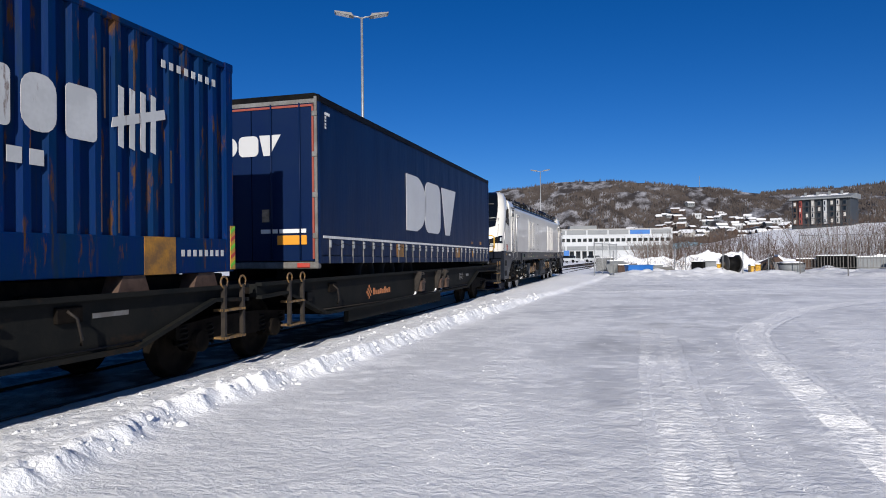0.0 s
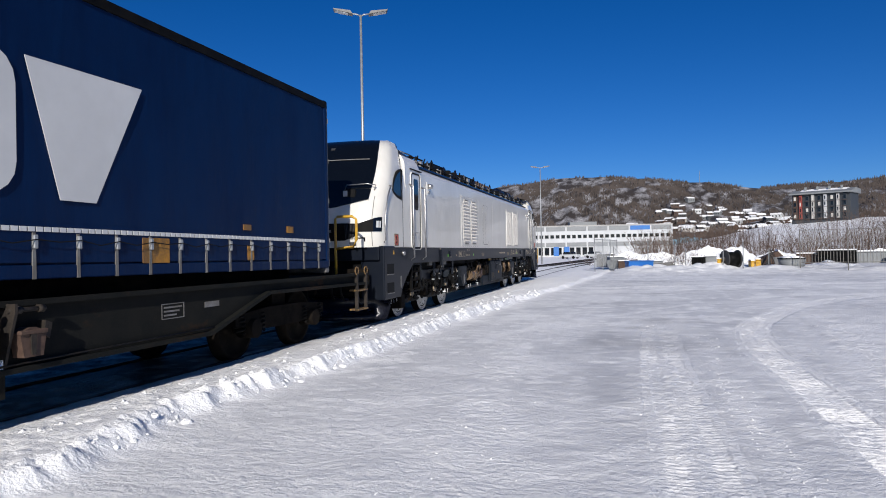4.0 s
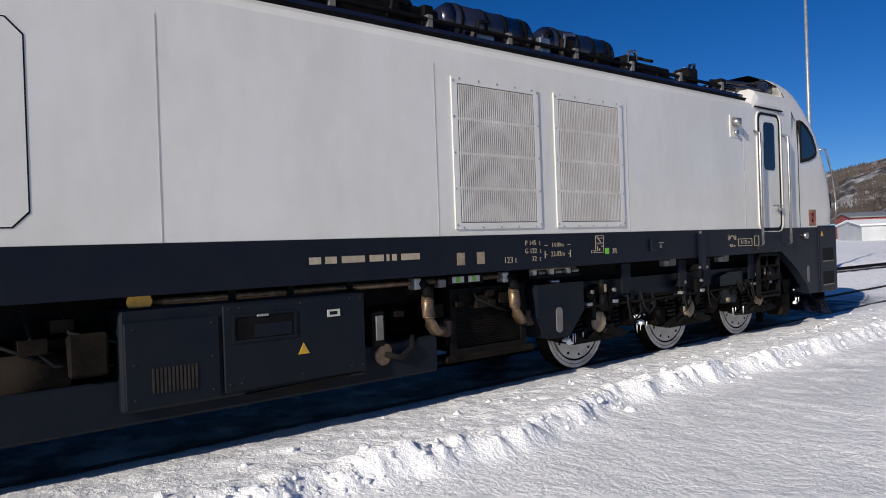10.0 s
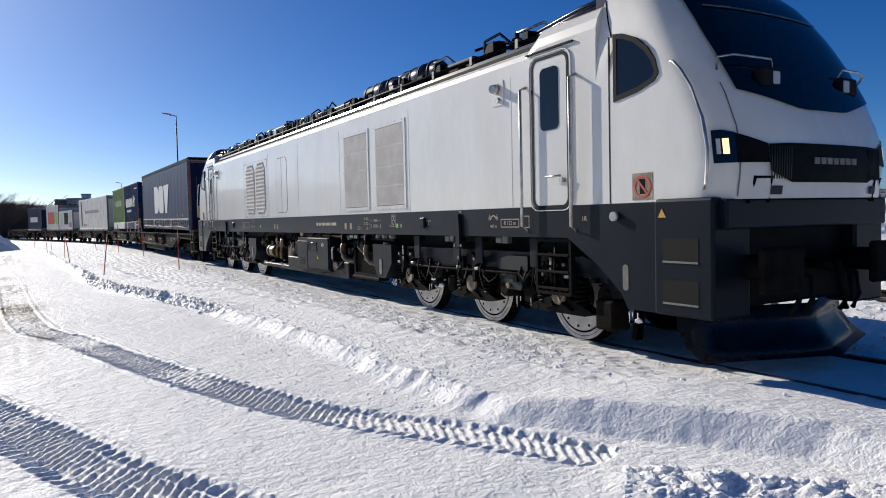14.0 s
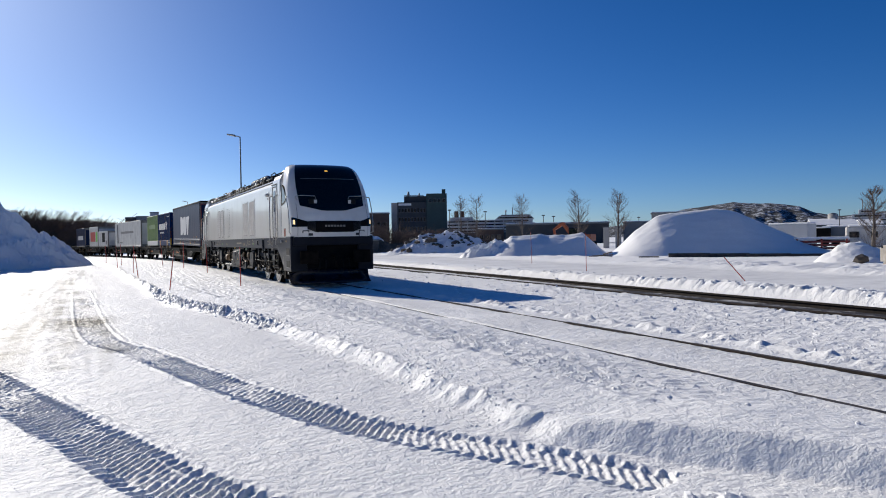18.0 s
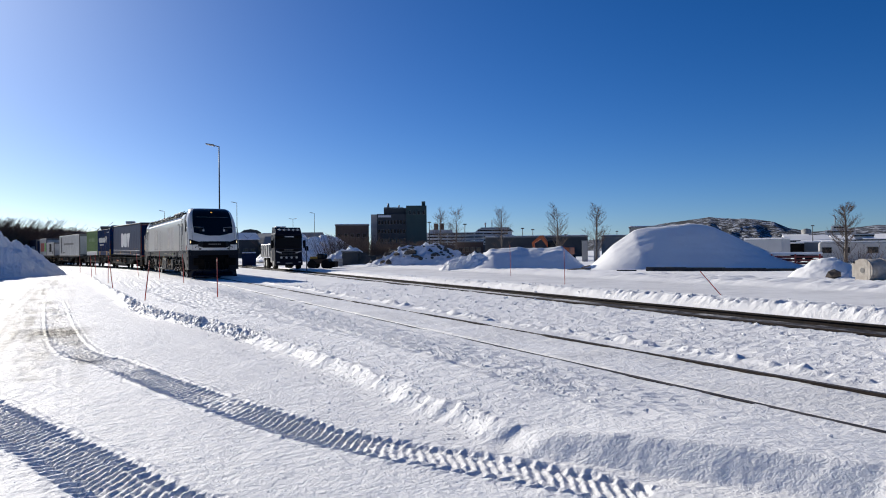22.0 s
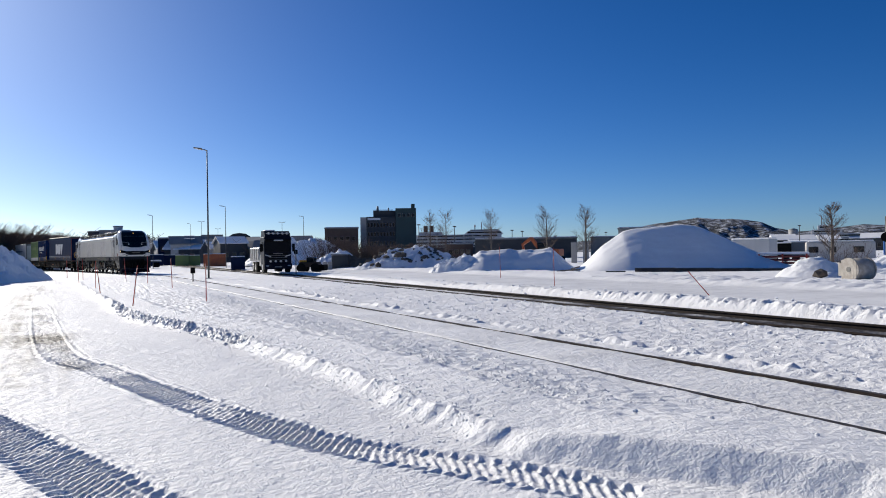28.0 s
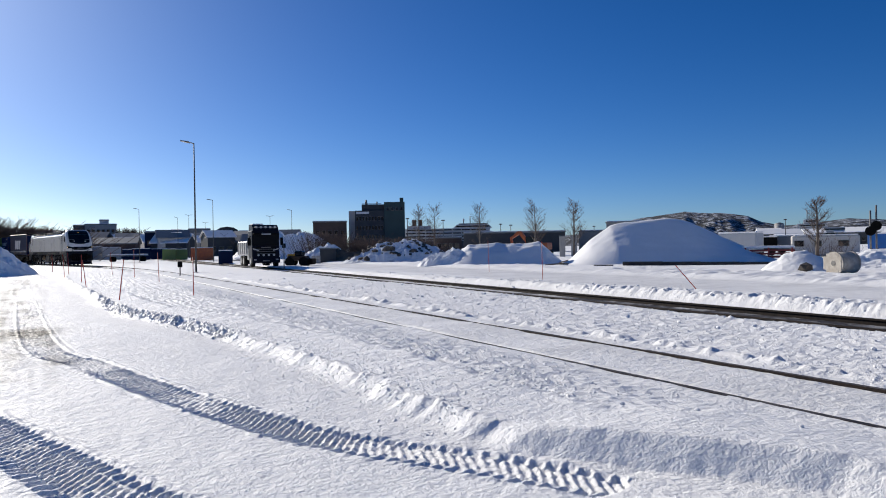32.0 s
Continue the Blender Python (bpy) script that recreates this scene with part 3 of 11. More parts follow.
    road = back * np.exp(-np.clip(np.abs(x - (second_line(y) - 7.3)) - 2.6, 0, 9) ** 2 / 0.3)
    h = h * (1 - road) + road * (-0.05 + 0.15 * rough)
    past = np.clip((second_line(y) - 10.2 - x) / 0.8, 0, 1) * np.clip((x - second_line(y) + 17.5) / 3, 0, 1)   # ploughed banks before the mounds
    h += back * past * (0.08 + 0.07 * np.abs(value_noise(x, y, 1.3, 18)) + 0.05 * value_noise(x, y, 0.5, 57) + 0.06 * value_noise(x, y, 0.22, 58))
    if tracks:
        for _, pts, half, depth, kind in PRINTS:
            h += trough(x, y, way_points(pts), half)
    # faint wheel marks across the yard
    wash = 0.0008 * value_noise(x, y * 0.3, 0.085, 46) * np.clip((y - 1) / 3, 0, 1) * np.clip((15 - y) / 4, 0, 1) * (side > 0.2)
    h += wash * np.clip(0.5 + 0.9 * value_noise(x, y, 1.9, 47), 0.1, 1.2)
    for pts, half, k in BANDS:
        s_, w_ = along(x, y, pts)
        m_ = np.clip((half - w_) / 0.06, 0, 1) * np.clip(0.75 + 0.7 * value_noise(x, y, 0.7, 48), 0, 1)
        h += m_ * k * (0.3 + 0.3 * np.sin(s_ * 2 * math.pi / 0.11) + 0.7 * value_noise(x, y, 0.07, 49))
    for x0, y0, y1, k in ((-0.25, 4, 18, 0.0), (0.15, 4, 16, 0.01), (1.45, 5, 30, 0.012), (1.9, 5, 30, 0.02), (0.9, -30, -6, 0.01), (1.5, -40, -5, 0.0), (2.4, -40, -4, 0.0)):
        xx = x0 + k * np.maximum(0, np.abs(y) - 12) ** 2 * 0.35
        w = np.clip((y - y0) / 2, 0, 1) * np.clip((y1 - y) / 3, 0, 1)
        h += w * np.exp(-((x - xx) / 0.15) ** 4) * (0.002 + 0.003 * np.sin(y * 2 * math.pi / 0.1) * (0.6 + 0.6 * value_noise(x, y, 0.5, 20)) + 0.006 * value_noise(x, y, 0.08, 41))
    # the yard rises into a rough berm before the fence
    berm = np.exp(-((y - 47 - 2 * value_noise(x, y, 9, 21)) / 4) ** 2) * np.clip((x + 3.5) / 2, 0, 1)
    h += berm * (0.4 + 0.25 * value_noise(x, y, 1.7, 22) + 0.12 * value_noise(x, y, 0.6, 23))
    h -= 0.25 * np.clip((np.hypot(x, y) - 60) / 60, 0, 1)
    return h


def dirt_shade_map(x, y):
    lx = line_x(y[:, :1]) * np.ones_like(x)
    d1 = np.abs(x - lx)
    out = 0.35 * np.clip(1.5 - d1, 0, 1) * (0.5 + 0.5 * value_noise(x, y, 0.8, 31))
    out += 2.4 * np.clip(1.45 - d1, 0, 1) * np.clip((y + 2.5) / 2, 0, 1) * np.clip((19 - y) / 3, 0, 1) * (0.6 + 0.4 * value_noise(x, y, 0.5, 37)) * np.where(x - lx > 0.82, 0.25, 1.0)   # shade under the standing train, put into the snow's colour
    # same painted shade on the snow past the train's far side
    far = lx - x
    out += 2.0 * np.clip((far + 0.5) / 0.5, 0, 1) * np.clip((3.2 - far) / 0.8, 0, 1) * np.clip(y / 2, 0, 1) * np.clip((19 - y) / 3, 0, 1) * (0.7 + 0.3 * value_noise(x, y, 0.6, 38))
    out += 2.2 * np.exp(-(((x - 0.3) / 0.45) ** 2 + ((y + 15.5) / 0.9) ** 2))
    out += 0.5 * np.clip(value_noise(x, y, 1.6, 32) + 0.1, 0, 1) * np.exp(-((x + 0.2) / 1.2) ** 2 - ((y - 13) / 5) ** 2)
    out += 0.28 * np.clip(value_noise(x, y, 0.9, 33), 0, 1) * np.exp(-((x - 1.3) / 1.0) ** 2 - ((y + 12) / 8) ** 2)
    back = (y < 12) * np.exp(-np.clip(np.abs(x - (second_line(y) - 7.3)) - 2.4, 0, 9) ** 2 / 0.4)
    out += 0.5 * back * (0.7 + 0.3 * value_noise(x, y, 1.1, 34))
    out += np.clip((0.8 - np.abs(x - second_line(y))) / 0.1, 0, 1) * (0.35 * (y < 8) + 1.9 * np.clip((y + 24) / 8, 0, 1) * np.clip(0.75 + 0.5 * value_noise(x, y, 0.9, 39), 0, 1))
    out += 0.8 * (np.exp(-((x - second_line(y) - 0.7525) / 0.14) ** 2) + np.exp(-((x - second_line(y) + 0.7525) / 0.14) ** 2))
    for cx, cy, rx, ry, k in ((0.0, 15.2, 0.5, 0.5, 0.7), (-0.9, 11.7, 0.35, 0.9, 0.35), (-0.4, 24.6, 1.5, 0.9, 0.6), (0.9, 15.0, 0.8, 0.3, 0.5), (-0.5, 13.9, 0.3, 0.3, 0.6), (3.5, 27, 2.0, 0.5, 0.6), (-1.5, 20, 1.5, 0.7, 0.35)):
        out += k * np.clip(0.6 + value_noise(x, y, 0.35, 50), 0, 1) * np.exp(-((x - cx) / rx) ** 2 - ((y - cy) / ry) ** 2)
    for pts in ([(0.93, -27), (0.23, -15.2), (-0.2, -11)], [(1.9, -48), (1.3, -30), (0.9, -18), (0.5, -10)], [(2.6, -34), (1.8, -20), (1.3, -11)]):
        out += 1.0 * np.exp(-(along(x, y, pts)[1] / 0.22) ** 2) * np.clip(0.45 + value_noise(x, y, 0.8, 51) + 0.5 * value_noise(x, y, 0.2, 52), 0, 1)
    icy = np.clip((-7 - y) / 5, 0, 1) * np.clip((y + 70) / 15, 0, 1) * np.exp(-((x - 1.2 - 0.012 * (-y - 10)) / 1.3) ** 4)
    skew = x - 0.022 * (-y - 10)
    out += icy * np.clip(0.15 + 1.1 * value_noise(skew * 4.0, y * 0.16, 1.0, 53) + 0.8 * value_noise(skew * 11, y * 0.4, 1.0, 54), 0, 1.0)
    out += 0.3 * np.exp(-((x - second_line(y)) / 1.2) ** 2) * np.clip(0.5 + value_noise(x, y, 0.4, 35), 0, 1)
    out += 0.3 * np.clip(value_noise(x, y, 3.0, 36), 0, 1) * np.clip((y - 18) / 8, 0, 1) * (y < 44) * (np.abs(y - 33 - 0.4 * x) < 3.5)
    return np.clip(out, 0, 2.0)


STREAKS = [  # wheel smears over the yard: way, width, how much harder or looser the snow lies there
    ([(-0.9, 22), (-1.0, 15), (-0.7, 10.5), (-0.5, 7)], 0.22, 0.5), ([(0.5, 20), (0.9, 14), (1.0, 9.5), (1.1, 6)], 0.16, 0.45), ([(-3.2, 18), (-1.6, 20), (1, 21.5), (4, 23)], 0.3, 0.5),
    ([(-4, 26), (2, 27.5), (10, 28)], 0.35, -0.9), ([(-2, 31), (5, 31.5), (14, 31)], 0.4, -0.9), ([(-3, 36), (4, 35), (16, 37)], 0.5, -0.8), ([(2.2, 22), (4.5, 24.2), (9, 25.2)], 0.25, -0.9),
    ([(-2.8, 12), (-1.9, 15), (-0.6, 17), (0.8, 20), (1.6, 24)], 0.14, -0.8), ([(-0.2, 16.5), (0.6, 17.6), (1.4, 18.0)], 0.3, -1.0), ([(2.9, 17), (2.6, 12), (2.5, 7)], 0.1, 0.5), ([(2.2, 16), (1.95, 12), (2.0, 7)], 0.12, 0.45),
    ([(-2.2, 9.5), (-0.6, 10.6), (1.0, 11.2)], 0.1, -0.6), ([(0.5, 13), (0.62, 9), (0.8, 6), (0.95, 4)], 0.1, -0.6), ([(-1.8, 14), (-1.5, 9), (-1.3, 5)], 0.25, -0.5), ([(3.6, 15), (3.3, 9), (3.2, 6)], 0.3, -0.7),
    ([(-6, 40), (3, 40), (16, 41)], 0.6, 0.6), ([(-4, 33.4), (5, 33.6), (14, 34)], 0.5, 0.6)]


def packed_map(x, y):
    """How hard the snow is driven down: the yard's middle, less so in the churned tracks."""
    side = x - lin(y, BANK)
    base = np.clip(side / 0.5, 0, 1) * np.where(y > 0, np.clip((y - 2) / 6, 0, 1) * np.clip((60 - y) / 10, 0, 1), 0.25 * np.clip((-4 - y) / 4, 0, 1) * np.clip((y + 70) / 20, 0, 1))
    out = base * np.clip(0.62 + 0.35 * value_noise(x * 0.6, y * 0.35, 1.0, 61) + 0.25 * value_noise(x * 2.5, y * 1.1, 1.0, 62), 0, 1)
    for pts, half, k in BANDS:
        s_, w_ = along(x, y, pts)
        out -= np.clip(s_ / 4, 0, 1) * np.clip((half * 1.1 - w_) / 0.12, 0, 1) * np.clip(k / 0.03, 0.2, 1) * np.clip(0.55 + 0.8 * value_noise(x, y, 0.25, 63), 0.1, 1)
    fleck = np.clip(value_noise(x * 0.75, y * 1.5, 0.17, 67) - 0.3, 0, 1) + np.clip(value_noise(x, y * 1.3, 0.4, 68) - 0.4, 0, 1)
    out -= 1.5 * fleck * (y > 0)   # loose flakes on the driven snow
    for pts, w, k in STREAKS:
        out += k * np.exp(-(along(x, y, pts)[1] / w) ** 2) * np.clip(0.55 + 0.9 * value_noise(x, y, 0.6, 65) + 0.5 * value_noise(x, y, 0.15, 66), 0, 1.2) * np.clip(side / 0.4, 0, 1)
    for cx, cy, rx, ry in ((1.2, 16, 1.2, 0.5), (3.5, 12, 0.8, 2.2), (-2.5, 16, 1.2, 1.2), (5.5, 21, 2.5, 0.5), (2, 33, 9, 0.8), (-1, 28.5, 5, 0.5), (6, 38, 9, 0.7)):
        out -= 0.9 * np.exp(-((x - cx) / rx) ** 2 - ((y - cy) / ry) ** 2) * np.clip(0.5 + 1.5 * value_noise(x, y, 0.4, 64), 0, 1)
    return np.clip(out, 0, 1)


def axis(*spans):
    v = [spans[0][0]]
    for a, b, step in spans:
        n = max(1, int(round((b - a) / step)))
        v += [a + (b - a) * k / n for k in range(1, n + 1)]
    return np.array(v)


def grid_mesh(name, X, Y, Z, dirt, packed):
    """A smooth sheet over a grid of places, with its soiling and painted shade."""
    n, m_ = X.shape
    me = bpy.data.meshes.new(name)
    me.vertices.add(n * m_)
    me.vertices.foreach_set("co", np.stack([X, Y, Z], -1).astype(np.float32).ravel())
    i = np.arange(n * m_).reshape(n, m_)
    q = np.stack([i[:-1, :-1], i[:-1, 1:], i[1:, 1:], i[1:, :-1]], -1).reshape(-1, 4)
    me.loops.add(q.size)
    me.loops.foreach_set("vertex_index", q.ravel().astype(np.int32))
    me.polygons.add(len(q))
    me.polygons.foreach_set("loop_start", np.arange(0, q.size, 4, dtype=np.int32))
    me.polygons.foreach_set("use_smooth", np.ones(len(q), dtype=bool))
    me.update(calc_edges=True)
    for nm_, v in (("dirt", dirt), ("packed", packed)):
        me.attributes.new(nm_, "FLOAT", "POINT").data.foreach_set("value", np.asarray(v, np.float32).ravel())
    me.materials.append(M["snow"])
    return new(name, me)


def build_ground():
    gx = axis((-3000, -600, 600), (-600, -120, 60), (-120, -40, 5), (-40, -24, 0.32), (-24, -18, 0.14), (-18, -13.4, 0.08), (-13.4, -8.2, 0.058), (-8.2, -5.0, 0.05), (-5.0, -3.7, 0.036), (-3.7, -1.2, 0.02), (-1.2, 2.0, 0.036), (2.0, 4, 0.05), (4, 12, 0.11),
              (12, 40, 1.5), (40, 160, 12), (160, 640, 60), (640, 3000, 590))
    gy = axis((-3000, -600, 600), (-600, -160, 40), (-160, -60, 3), (-60, -30, 0.5), (-30, -18, 0.1), (-18, -10, 0.05), (-10, -5.8, 0.034), (-5.8, -3.0, 0.019), (-3.0, -2.2, 0.034), (-2.2, 2.5, 0.05), (2.5, 9, 0.032), (9, 15, 0.055), (15, 32, 0.075), (32, 50, 0.2), (50, 60, 0.6),
              (60, 160, 5), (160, 640, 48), (640, 3000, 590))
    X, Y = np.meshgrid(gx, gy)
    Z = snow_height(X, Y)
    return tagged(grid_mesh("ground", X, Y, Z, dirt_shade_map(X, Y), packed_map(X, Y)), "packed white snow over the rail yard", "ground", kind="structure")


ground = build_ground()


def build_print(label, pts, half, depth, kind):
    """A wheel's print as a fine sheet: pits between walls of snow, a raised rim on either side."""
    way = np.array(way_points(pts, 10))
    seg = np.hypot(*np.diff(way, axis=0).T)
    run = np.concatenate([[0], np.cumsum(seg)])
    ss, v = [], 0.0
    while v < run[-1]:
        ss.append(v)
        far = math.hypot(np.interp(v, run, way[:, 0]), np.interp(v, run, way[:, 1]))
        v += 0.0125 * max(1.0, far / 6.5)
    ss = np.array(ss)
    cx, cy = np.interp(ss, run, way[:, 0]), np.interp(ss, run, way[:, 1])
    tx, ty = np.gradient(cx), np.gradient(cy)
    k = np.hypot(tx, ty)
    tx, ty = tx / k, ty / k
    ds = np.linspace(-half - 0.13, half + 0.13, int((2 * half + 0.26) / 0.0125))
    S, D = np.meshgrid(ss, ds, indexing="ij")
    X, Y = cx[:, None] - ty[:, None] * D, cy[:, None] + tx[:, None] * D
    Z = np.empty_like(X)
    for i in range(0, len(ss), 400):
        Z[i:i + 400] = snow_height(X[i:i + 400], Y[i:i + 400], False)
    wob = 0.016 * value_noise(X, Y, 0.3, 71) + 0.006 * value_noise(X, Y, 0.07, 76)
    d = D + 0.35 * wob
    a = np.abs(d) / half
    inside = np.clip((1 - a) / 0.12, 0, 1)
    worn = np.clip(0.75 + 0.45 * value_noise(X, Y, 0.45, 72), 0.25, 1.1)

    def wall(phase, pitch, share):
        f = np.abs((phase / pitch) % 1.0 - 0.5) * 2
        return np.clip((share - f) / 0.22 + 0.5, 0, 1)
    if kind == "lug":
        near = np.clip((6.5 - np.hypot(X, Y)) / 2.0, 0, 1)   # sharp where the snow was soft, worn further on
        shoulder = wall(S + wob + 0.35 * np.abs(d) + np.where(d > 0, 0.05, 0), 0.12, 0.3) * (a > 0.55)
        middle = wall(S + wob + 0.7 * d, 0.085, 0.42) * (a <= 0.57) * 0.7
        ribs = (np.exp(-((a - 0.55) / 0.05) ** 2) * 0.6 + np.exp(-(a / 0.06) ** 2) * 0.4) * near
        up = np.maximum(np.maximum(shoulder, middle), ribs)
    else:
        up = wall(S + wob + 0.25 * np.abs(d), 0.075, 0.45) * np.clip(0.5 + 1.0 * value_noise(X, Y, 0.5, 75), 0.1, 1)
    clear = np.clip((25 - np.hypot(X, Y)) / 9, 0, 1) if kind == "lug" else 1.0
    up = up * clear + 0.62 * (1 - clear)
    pit = -depth * inside * worn * (1 - up) * (0.5 + 0.5 * np.clip((13 - np.hypot(X, Y)) / 6, 0, 1))
    rim = clear * depth * 0.38 * np.exp(-((a - 1.09) / 0.1) ** 2) * np.clip(0.5 + value_noise(X, Y, 0.13, 73), 0, 1.4)
    crumb = 0.2 * depth * value_noise(X, Y, 0.035, 74) * np.clip((1.5 - a) / 0.4, 0, 1)
    edge = np.clip((half + 0.13 - np.abs(D)) / 0.035, 0, 1)
    fade = np.clip(S / 3.0, 0, 1) * np.clip((run[-1] - S) / 0.4, 0, 1)
    Z += (pit + rim + crumb) * edge * fade - 0.006 * (1 - edge)
    packed = packed_map(X, Y) * (1 - (0.65 if kind == "bar" else 0.75) * np.clip(S / 4.5, 0, 1))
    tagged(grid_mesh("wheel_track", X, Y, Z, dirt_shade_map(X, Y), packed), label, "wheel track", kind="structure")


for label_, pts_, half_, depth_, kind_ in PRINTS:
    build_print(label_, pts_, half_, depth_, kind_)


def build_rail(name, off, way, y0, y1, step, drop=0.0):
    """One rail swept along a line: head, web and foot."""
    prof = [(-0.036, 0), (0.036, 0), (0.036, -0.035), (0.009, -0.05), (0.009, -0.13), (0.07, -0.15), (0.07, -0.165), (-0.07, -0.165), (-0.07, -0.15), (-0.009, -0.13), (-0.009, -0.05), (-0.036, -0.035)]
    bm = bmesh.new()
    prev = None
    n = int((y1 - y0) / step)
    for k in range(n + 1):
        y = y0 + (y1 - y0) * k / n
        c = way(y) + off
        ring = [bm.verts.new((c + px, y, pz + drop)) for px, pz in prof]
        if prev:
            for i in range(len(prof)):
                f = bm.faces.new((prev[i], prev[(i + 1) % 12], ring[(i + 1) % 12], ring[i]))
                f.material_index = 1 if i == 0 else 0
        prev = ring
    bmesh.ops.recalc_face_normals(bm, faces=bm.faces)
    return bm


for nm, way, dr in (("railway_line", bend, 0.0), ("siding_line", lambda y: float(second_line(np.array(y))), -0.05)):
    line = thing(nm, "snow-covered railway track with dark steel rails", "railway track", kind="structure")
    for off in (-0.7525, 0.7525):
        part("rail", build_rail("rail", off, way, -170, 150, 2.0, dr), ["rail", "railtop"], line)


def lump_mesh(bm, p, r, rnd):
    """A knobbly chunk of snow."""
    res = bmesh.ops.create_icosphere(bm, subdivisions=1, radius=r)
    s = (rnd.uniform(0.7, 1.4), rnd.uniform(0.7, 1.4), rnd.uniform(0.5, 0.9))
    for v in res["verts"]:
        k = rnd.uniform(0.75, 1.2)
        v.co = Vector((v.co.x * s[0] * k, v.co.y * s[1] * k, v.co.z * s[2] * k)) + Vector(p)


def scatter_lumps():
    rnd = random.Random(5)
    bm = bmesh.new()
    spots = []
    for _ in range(70):
        y = rnd.uniform(0.5, 24)
        spots.append((float(lin(y, BANK)) + rnd.gauss(-0.1, 0.16), y, rnd.uniform(0.015, 0.05)))
    for _ in range(90):
        y = rnd.uniform(-30, 24)
        spots.append((rnd.uniform(-5.6, -4.3), y, rnd.uniform(0.012, 0.035)))
    for _ in range(160):
        y = rnd.uniform(-40, 4)
        spots.append((float(second_line(np.array(y))) - 1.9 + rnd.gauss(0, 0.55), y, rnd.uniform(0.02, 0.05)))
    for _ in range(160):
        y = rnd.uniform(-35, 0)
        spots.append((rnd.uniform(-12.4, -8.5), y, rnd.uniform(0.015, 0.05)))
    xs, ys = np.array([[s[0]] for s in spots]), np.array([[s[1]] for s in spots])
    zs = snow_height(xs, ys)
    for (x, y, r), z in zip(spots, zs[:, 0]):
        lump_mesh(bm, (x, y, z + r * 0.25), r, rnd)
    ob = mesh_ob("snow_lumps", bm, "snow", smooth=False)
    tagged(ob, "broken lumps of ploughed snow on the ground", "snow lumps", kind="stuff")


scatter_lumps()


def plough_spill():
    """Rounded clods and slabs that fell below the plough's cut."""
    rnd = random.Random(31)
    bm = bmesh.new()
    spots = []
    for _ in range(420):
        q = rnd.random() ** 1.5
        o = abs(rnd.gauss(0.1, 0.24))
        spots.append((-3.1 - 2.3 * q + 0.7 * o, -3.05 + 2.2 * q + 0.7 * o, 0.012 + 0.05 * rnd.random() ** 3 * max(0.15, 1 - o)))
    zs = snow_height(np.array([[v[0]] for v in spots]), np.array([[v[1]] for v in spots]))[:, 0]
    for (x, y, r), z in zip(spots, zs):
        res = bmesh.ops.create_icosphere(bm, subdivisions=2, radius=r)
        sx, sy, sz, o = rnd.uniform(0.8, 1.7), rnd.uniform(0.8, 1.5), rnd.uniform(0.5, 0.9), rnd.uniform(0, 50)
        for v in res["verts"]:
            k = 1 + 0.75 * noise.noise(v.co / r * 1.1 + Vector((o, 0, 0))) + 0.3 * noise.noise(v.co / r * 2.7 + Vector((o, 3, 0)))
            v.co = Vector((v.co.x * sx * k + x, v.co.y * sy * k + y, v.co.z * sz * k + z - r * 0.3))
    ob = mesh_ob("plough_spill", bm, "snow", smooth=False)
    tagged(ob, "rounded clods of snow spilled by the plough", "snow clods", kind="stuff")


plough_spill()


